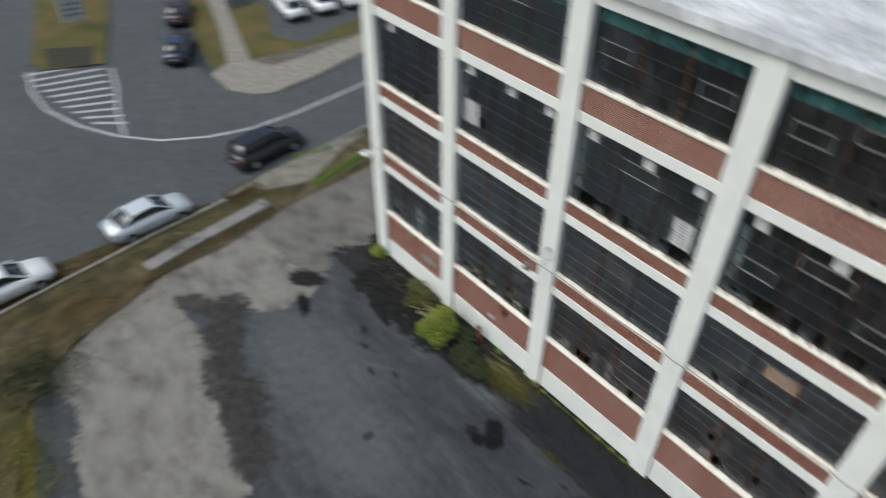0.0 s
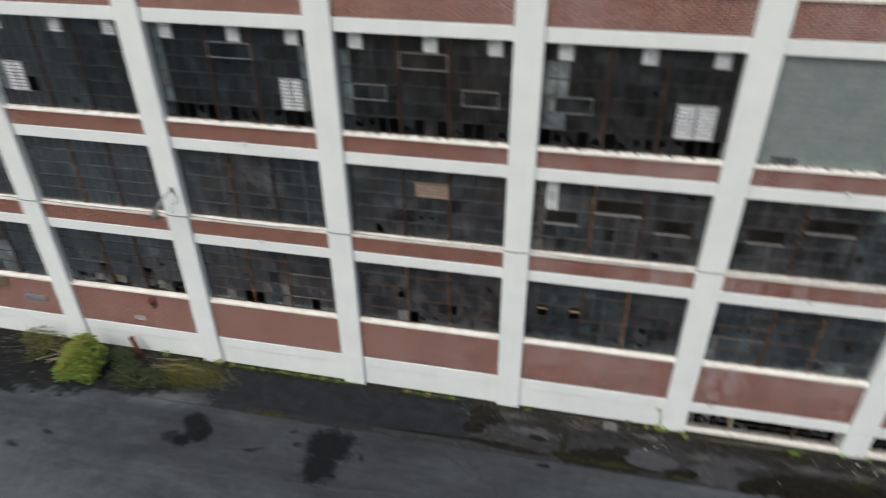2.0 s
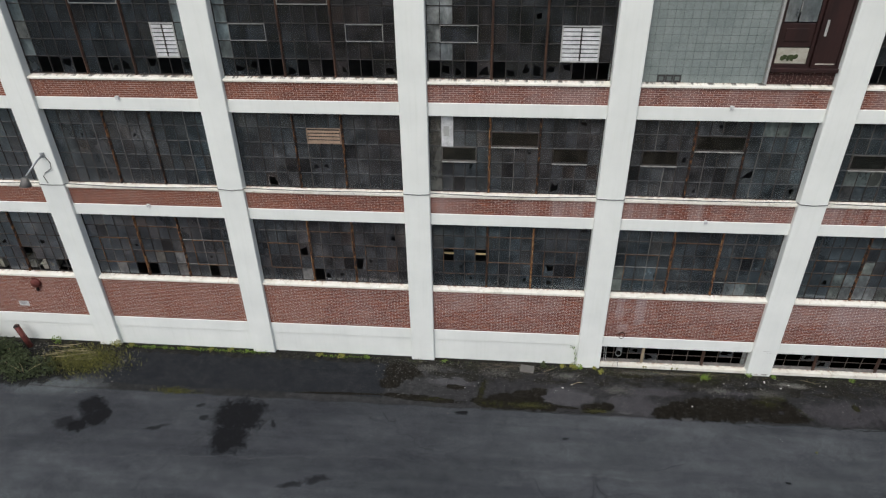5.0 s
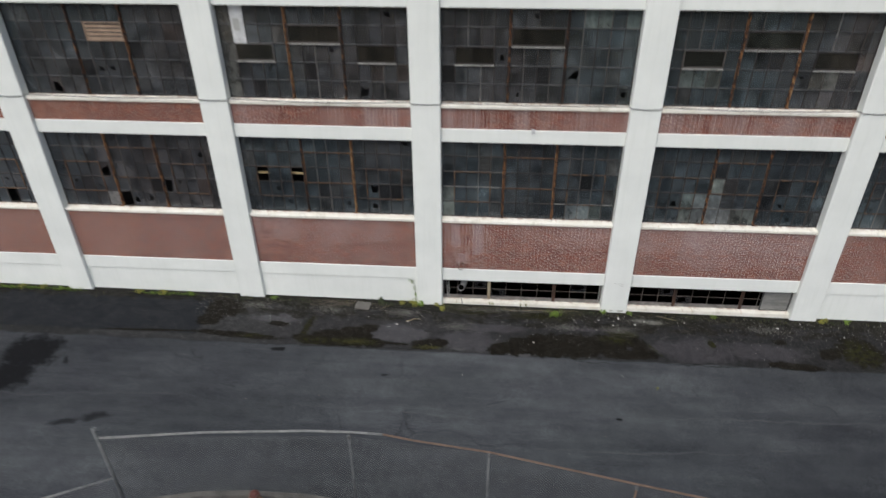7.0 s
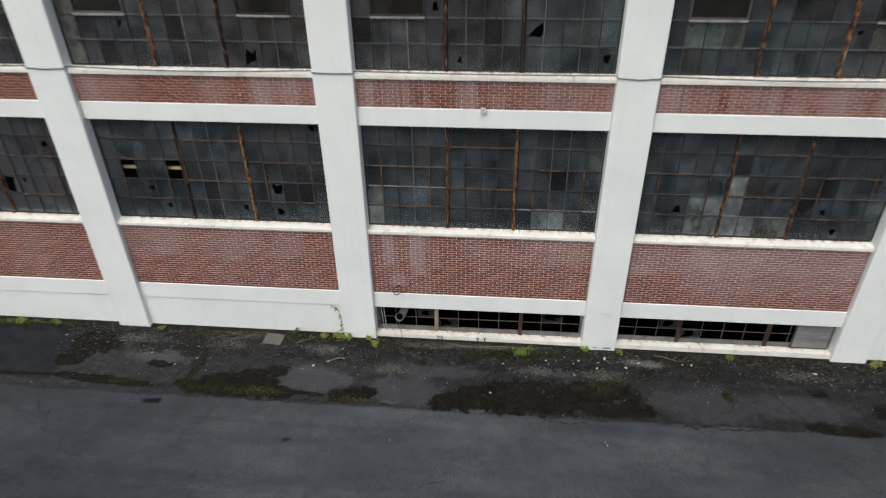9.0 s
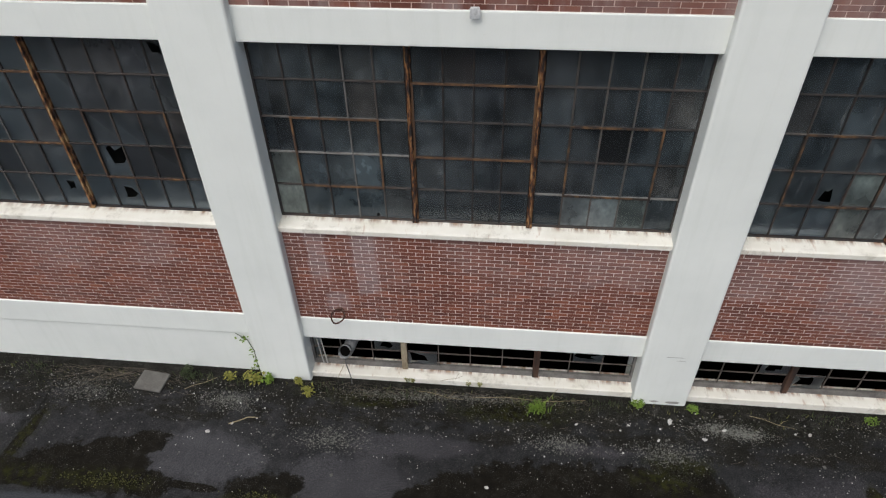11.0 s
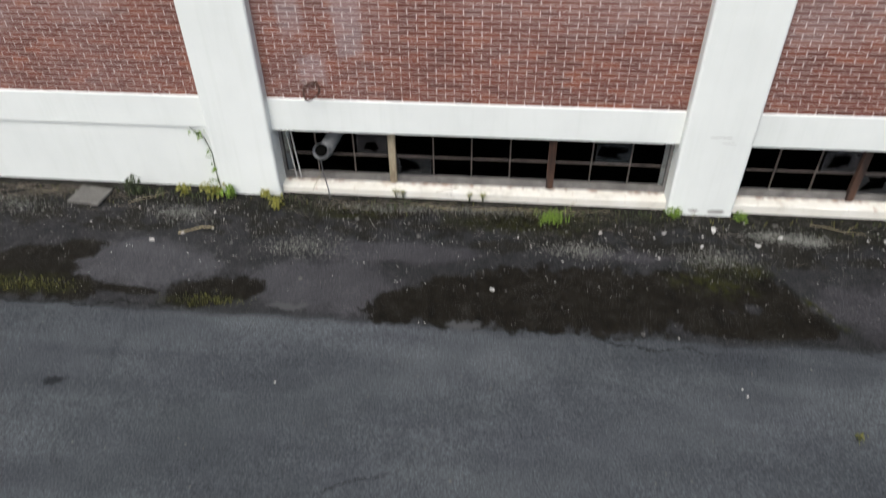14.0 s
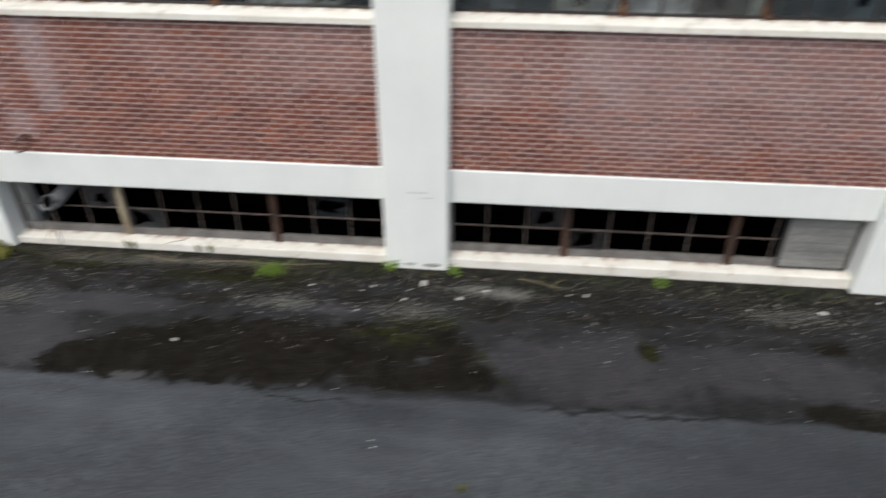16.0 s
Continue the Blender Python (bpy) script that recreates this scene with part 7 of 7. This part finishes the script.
# side road's island, corner and markings
slab("island", [(-30.1, -3.6), (-31.9, -7.3), (-33.6, -7.9), (-40.5, -5.6), (-60, 0), (-90, 10), (-90, 20), (-60, 8), (-41.6, 0.9), (-34.7, -1.6)], -0.1, 0.12, M_LAWN, "dry grass traffic island", "island")
ground_sheet("island_soil", [(-30.3, -4.3), (-32.0, -7.0), (-35.6, -6.4), (-33.5, -3.2)], 0.13, M_SOIL, "dark mulch at the island's tip", "soil")
slab("corner_pavement", [(-23.3, 1.8), (-20.2, 1.75), (-18.6, 2.8), (-17.9, 4.0), (-18.2, 7.9), (-19.1, 12.5), (-23, 60), (-25.6, 60), (-21.9, 14.1), (-21.3, 8.5), (-21.6, 5.8), (-23.4, 5.1), (-24.2, 3.6)], -0.1, 0.12, M_KERB, "pale concrete street corner", "pavement")
slab("corner_grass", [(-23.5, 5.2), (-21.7, 5.9), (-21.4, 8.5), (-22.0, 14.1), (-24.4, 30), (-26.6, 30), (-24.3, 13.7), (-23.8, 12.0), (-23.5, 9.8), (-26.0, 8.4), (-29.2, 9.8), (-33.0, 11.4), (-33.0, 8.3)], -0.1, 0.10, M_LAWN, "dry lawn behind the pavement", "lawn")
slab("footpath", [(-24.3, 3.6), (-23.4, 5.1), (-33.0, 8.1), (-60, 17.2), (-60, 15.0), (-30.5, 5.9)], -0.1, 0.11, M_KERB, "pale concrete footpath", "path")
slab("corner_lawn", [(-23.6, 2.4), (-24.4, 3.5), (-30.5, 5.8), (-60, 14.9), (-60, 12.0), (-34, 5.0), (-27.6, 3.0)], -0.1, 0.10, M_LAWN, "dry lawn beside the footpath", "lawn")
ground_sheet("car_park", [(-23.6, 9.9), (-23.9, 12.1), (-24.4, 13.7), (-26.7, 30), (-60, 30), (-60, 22), (-33, 11.5), (-29.2, 9.9), (-26.0, 8.5)], -0.015, M_ROAD, "grey asphalt car park", "car park")


def paint(name, pts, label):
    return ground_sheet(name, pts, -0.014, M_LINE, label, "road marking")


def ribbon(name, pts, width, label):
    left, right = [], []
    for n, (x, y) in enumerate(pts):
        a, b = pts[max(n - 1, 0)], pts[min(n + 1, len(pts) - 1)]
        L = math.hypot(b[0] - a[0], b[1] - a[1])
        sx, sy = -(b[1] - a[1]) / L * width / 2, (b[0] - a[0]) / L * width / 2
        left.append((x + sx, y + sy))
        right.append((x - sx, y - sy))
    return paint(name, left + right[::-1], label)


ribbon("road_line", [(-32.6, -8.3), (-29.5, -9.0), (-26, -9.0), (-22.5, -8.0), (-19.6, -6.5), (-17.3, -4.6), (-15.7, -2.0), (-14.85, 0.6), (-14.7, 4), (-15.1, 9.5), (-19, 60)], 0.22, "long curved white road line")
ribbon("road_line", [(-29.3, -3.4), (-26, -4.2), (-22.5, -5.4), (-19.0, -6.2)], 0.20, "white line beside the hatched area")
for n in range(10):
    q = n / 10.0
    x = -31.6 + 11.0 * q
    y0 = -8.4 + 1.6 * q * q
    y1 = -3.75 - 1.9 * q
    ribbon("hatch_bar", [(x - 0.5, y0 - 0.25 * (1 - q)), (x + 0.9, y1)], 0.30, "white hatching bar before the traffic island")
t = thing("road_sign", "white rectangular sign on a post in the island", "sign", (-38.2, -2.9, gz(-38, -2.9) + 0.12))
bm = bmesh.new()
tube(bm, [(0, 0, -0.1), (0, 0, 2.2)], 0.04, 8)
part("post", bm, M_GALV, t)
part("panel", box(bmesh.new(), 0.05, 0.09, -0.9, 0.9, 0.5, 2.4, 0.01), M_VENT, t)
for q in range(3):
    part("writing_bar", box(bmesh.new(), 0.091, 0.096, -0.6, 0.6, 0.95 + 0.42 * q, 1.08 + 0.42 * q), M_BARGREY, t)


# ---------------------------------------------------------------- cars
def paint_coat(name, colour, rough=0.3, metal=0.0):
    m, ns, ls, b = shader(name, rough, metal, 0.5)
    n1 = noise_of(ns, ls, coords(ns, ls), 3.0)
    ls.new(blend(ns, ls, n1, tuple(c * 0.9 for c in colour), tuple(min(1, c * 1.1) for c in colour)), b.inputs["Base Color"])
    b.inputs["Coat Weight"].default_value = 0.6
    return m


C_BLACK = paint_coat("black_car_paint", (0.010, 0.011, 0.013))
C_SILVER = paint_coat("silver_car_paint", (0.54, 0.59, 0.63), 0.35, 0.2)
C_WHITE = paint_coat("white_car_paint", (0.72, 0.73, 0.74))
C_BLUE = paint_coat("dark_blue_car_paint", (0.020, 0.030, 0.055))
C_MAROON = paint_coat("dark_maroon_car_paint", (0.035, 0.018, 0.020))
M_CARGLASS = paint_coat("dark_car_glass", (0.012, 0.015, 0.017), 0.08)
M_LAMPRED = paint_coat("red_lamp_plastic", (0.25, 0.015, 0.012), 0.25)
M_LAMPCLEAR = paint_coat("clear_lamp_plastic", (0.6, 0.62, 0.64), 0.15)
# half width, foot, shoulder along the body from tail to nose; and the cabin's stations
SUV = dict(L=4.7, body=((-2.35, 0.78, 0.45, 0.95), (-2.25, 0.88, 0.30, 1.08), (-1.4, 0.92, 0.25, 1.10), (0.9, 0.92, 0.25, 1.06), (1.6, 0.90, 0.26, 1.00), (2.15, 0.84, 0.32, 0.88), (2.35, 0.68, 0.42, 0.72)),
           cabin=((-2.2, 0.80, 1.07, 1.10), (-1.85, 0.70, 1.08, 1.66), (-0.2, 0.68, 1.08, 1.72), (0.55, 0.66, 1.07, 1.64), (1.25, 0.78, 1.04, 1.06)), wheel=0.36)
SEDAN = dict(L=4.6, body=((-2.3, 0.75, 0.42, 0.85), (-2.15, 0.85, 0.28, 1.00), (-1.3, 0.90, 0.22, 1.00), (0.9, 0.90, 0.22, 0.96), (1.6, 0.88, 0.24, 0.88), (2.1, 0.82, 0.30, 0.76), (2.3, 0.64, 0.40, 0.62)),
             cabin=((-1.75, 0.78, 0.98, 1.00), (-1.0, 0.66, 0.98, 1.40), (-0.1, 0.65, 0.98, 1.46), (0.35, 0.64, 0.97, 1.42), (1.15, 0.76, 0.94, 0.96)), wheel=0.32)


def car(name, label, x, y, turn, coat, shape, low=-0.02):
    t = thing(name, label, "car", (x, y, gz(x, y) + low), "", "", radians(turn))

    def loft(stations, round_top, skip=0):
        bm = bmesh.new()
        rows = []
        for s, w, z0, z1 in stations:
            m = z0 + (z1 - z0) * 0.55
            prof = [(-w * 0.93, z0), (-w, m), (-w * round_top, z1), (w * round_top, z1), (w, m), (w * 0.93, z0)]
            rows.append([bm.verts.new((a, s, b)) for a, b in prof])
        for r0, r1 in zip(rows, rows[1:]):
            for k in range(6):
                bm.faces.new((r0[k], r0[(k + 1) % 6], r1[(k + 1) % 6], r1[k]))
        bm.faces.new(rows[0])
        bm.faces.new(rows[-1][::-1])
        bmesh.ops.recalc_face_normals(bm, faces=bm.faces[:])
        bmesh.ops.bevel(bm, geom=bm.edges[:], offset=0.04, segments=2, affect='EDGES')
        return bm

    body = smooth(part("body", loft(shape["body"], 0.90), coat, t))
    smooth(part("cabin_glass", loft(shape["cabin"], 0.88), M_CARGLASS, t))
    mid = shape["cabin"][1:-1]
    roof = part("roof", loft([(s, w * 0.93, z1 - 0.03, z1 + 0.025) for s, w, z0, z1 in mid], 0.9), coat, t)
    for s in (-1, 1):
        for a, b in ((mid[0], shape["cabin"][0]), (mid[-1], shape["cabin"][-1])):
            bm = bmesh.new()
            tube(bm, [(s * a[1] * 0.90, a[0], a[3]), (s * b[1] * 0.93, b[0], b[3])], 0.045, 6)
            part("roof_pillar", bm, coat, t)
        for q in (-1.4, 1.4):
            bm = bmesh.new()
            tube(bm, [(s * 0.70, q, shape["wheel"]), (s * 0.93, q, shape["wheel"])], shape["wheel"], 24)
            wh = part("wheel", bm, M_TYRE, t)
            bm = bmesh.new()
            tube(bm, [(s * 0.925, q, shape["wheel"]), (s * 0.942, q, shape["wheel"])], shape["wheel"] * 0.62, 18)
            part("rim", bm, M_GALV, wh)
        n, e = shape["body"][-2], shape["body"][1]
        part("headlight", box(bmesh.new(), s * 0.58 - 0.16, s * 0.58 + 0.16, n[0] - 0.02, n[0] + 0.10, n[3] - 0.22, n[3] - 0.08, 0.03), M_LAMPCLEAR, body)
        part("tail_light", box(bmesh.new(), s * 0.70 - 0.12, s * 0.70 + 0.12, e[0] - 0.08, e[0] + 0.04, e[3] - 0.30, e[3] - 0.10, 0.03), M_LAMPRED, body)
        bm = box(bmesh.new(), s * 0.98 - 0.08, s * 0.98 + 0.08, 0.72, 0.84, 1.0, 1.12, 0.03)
        part("mirror", bm, coat, body)
    e = shape["body"][0]
    part("rear_bumper", box(bmesh.new(), -0.78, 0.78, e[0] - 0.05, e[0] + 0.12, 0.36, 0.56, 0.04), M_TYRE, body)
    part("number_plate", box(bmesh.new(), -0.16, 0.16, e[0] - 0.056, e[0] - 0.05, 0.62, 0.72), M_LAMPCLEAR, body)
    return t


car("suv", "black sport utility car parked along the kerb", -11.4, -0.15, 8, C_BLACK, SUV)
car("hatchback", "silver car parked along the kerb", -9.45, -8.35, 4, C_SILVER, SEDAN)
car("sedan", "white car parked along the kerb", -8.75, -15.9, 4, C_WHITE, SEDAN)
car("sedan", "dark blue car driving off on the side road", -28.0, 1.4, 62, C_BLUE, SEDAN)
car("sedan", "dark maroon car on the side road", -34.6, 4.4, 62, C_MAROON, SEDAN)
for n in range(4):
    car("sedan", "white car parked in a row in the car park", -29.4 + 0.5 * n, 12.0 + 2.6 * n, 78, C_WHITE, SEDAN, 0.0)

# broken lumps and litter on the street verge
rubble("verge_rubble", 420, lambda: (lambda y: (-7.7 - 0.11 * (y + 6) + rr.gauss(0, 0.55), y))(rr.uniform(-10, 4)), 0.07, M_CHIPDARK, "broken concrete lumps on the weedy verge", 0.45)
blades("verge_grass", 2600, lambda r: (lambda y: (-8.35 - 0.06 * (y + 9) + r.gauss(0, 0.2), y))(r.uniform(-19, -9)), 0.16, M_RUSTLEAF, "orange-brown dead weeds by the kerb", 21, 0.014)
blades("verge_grass", 3000, lambda r: (r.gauss(-5.2, 0.8), r.gauss(-13.6, 1.5)), 0.2, M_RUSTLEAF, "orange-brown dead weeds at the yard's corner", 22, 0.014)
blades("verge_grass", 2600, lambda r: (lambda q: (-8.6 - 0.25 * q + r.gauss(0, 0.35), -4.2 + 2.2 * q))(r.random()), 0.16, M_STRAWDARK, "brown weeds round the broken concrete", 31, 0.014)
blades("verge_grass", 1500, lambda r: (r.gauss(-7.6, 0.5), r.gauss(-1.6, 0.7)), 0.14, M_OLIVE, "weeds growing through the broken concrete", 32, 0.014)

# ---------------------------------------------------------------- bricks
for i in range(LAST):
    for k in range(4):
        spandrel(i, k)
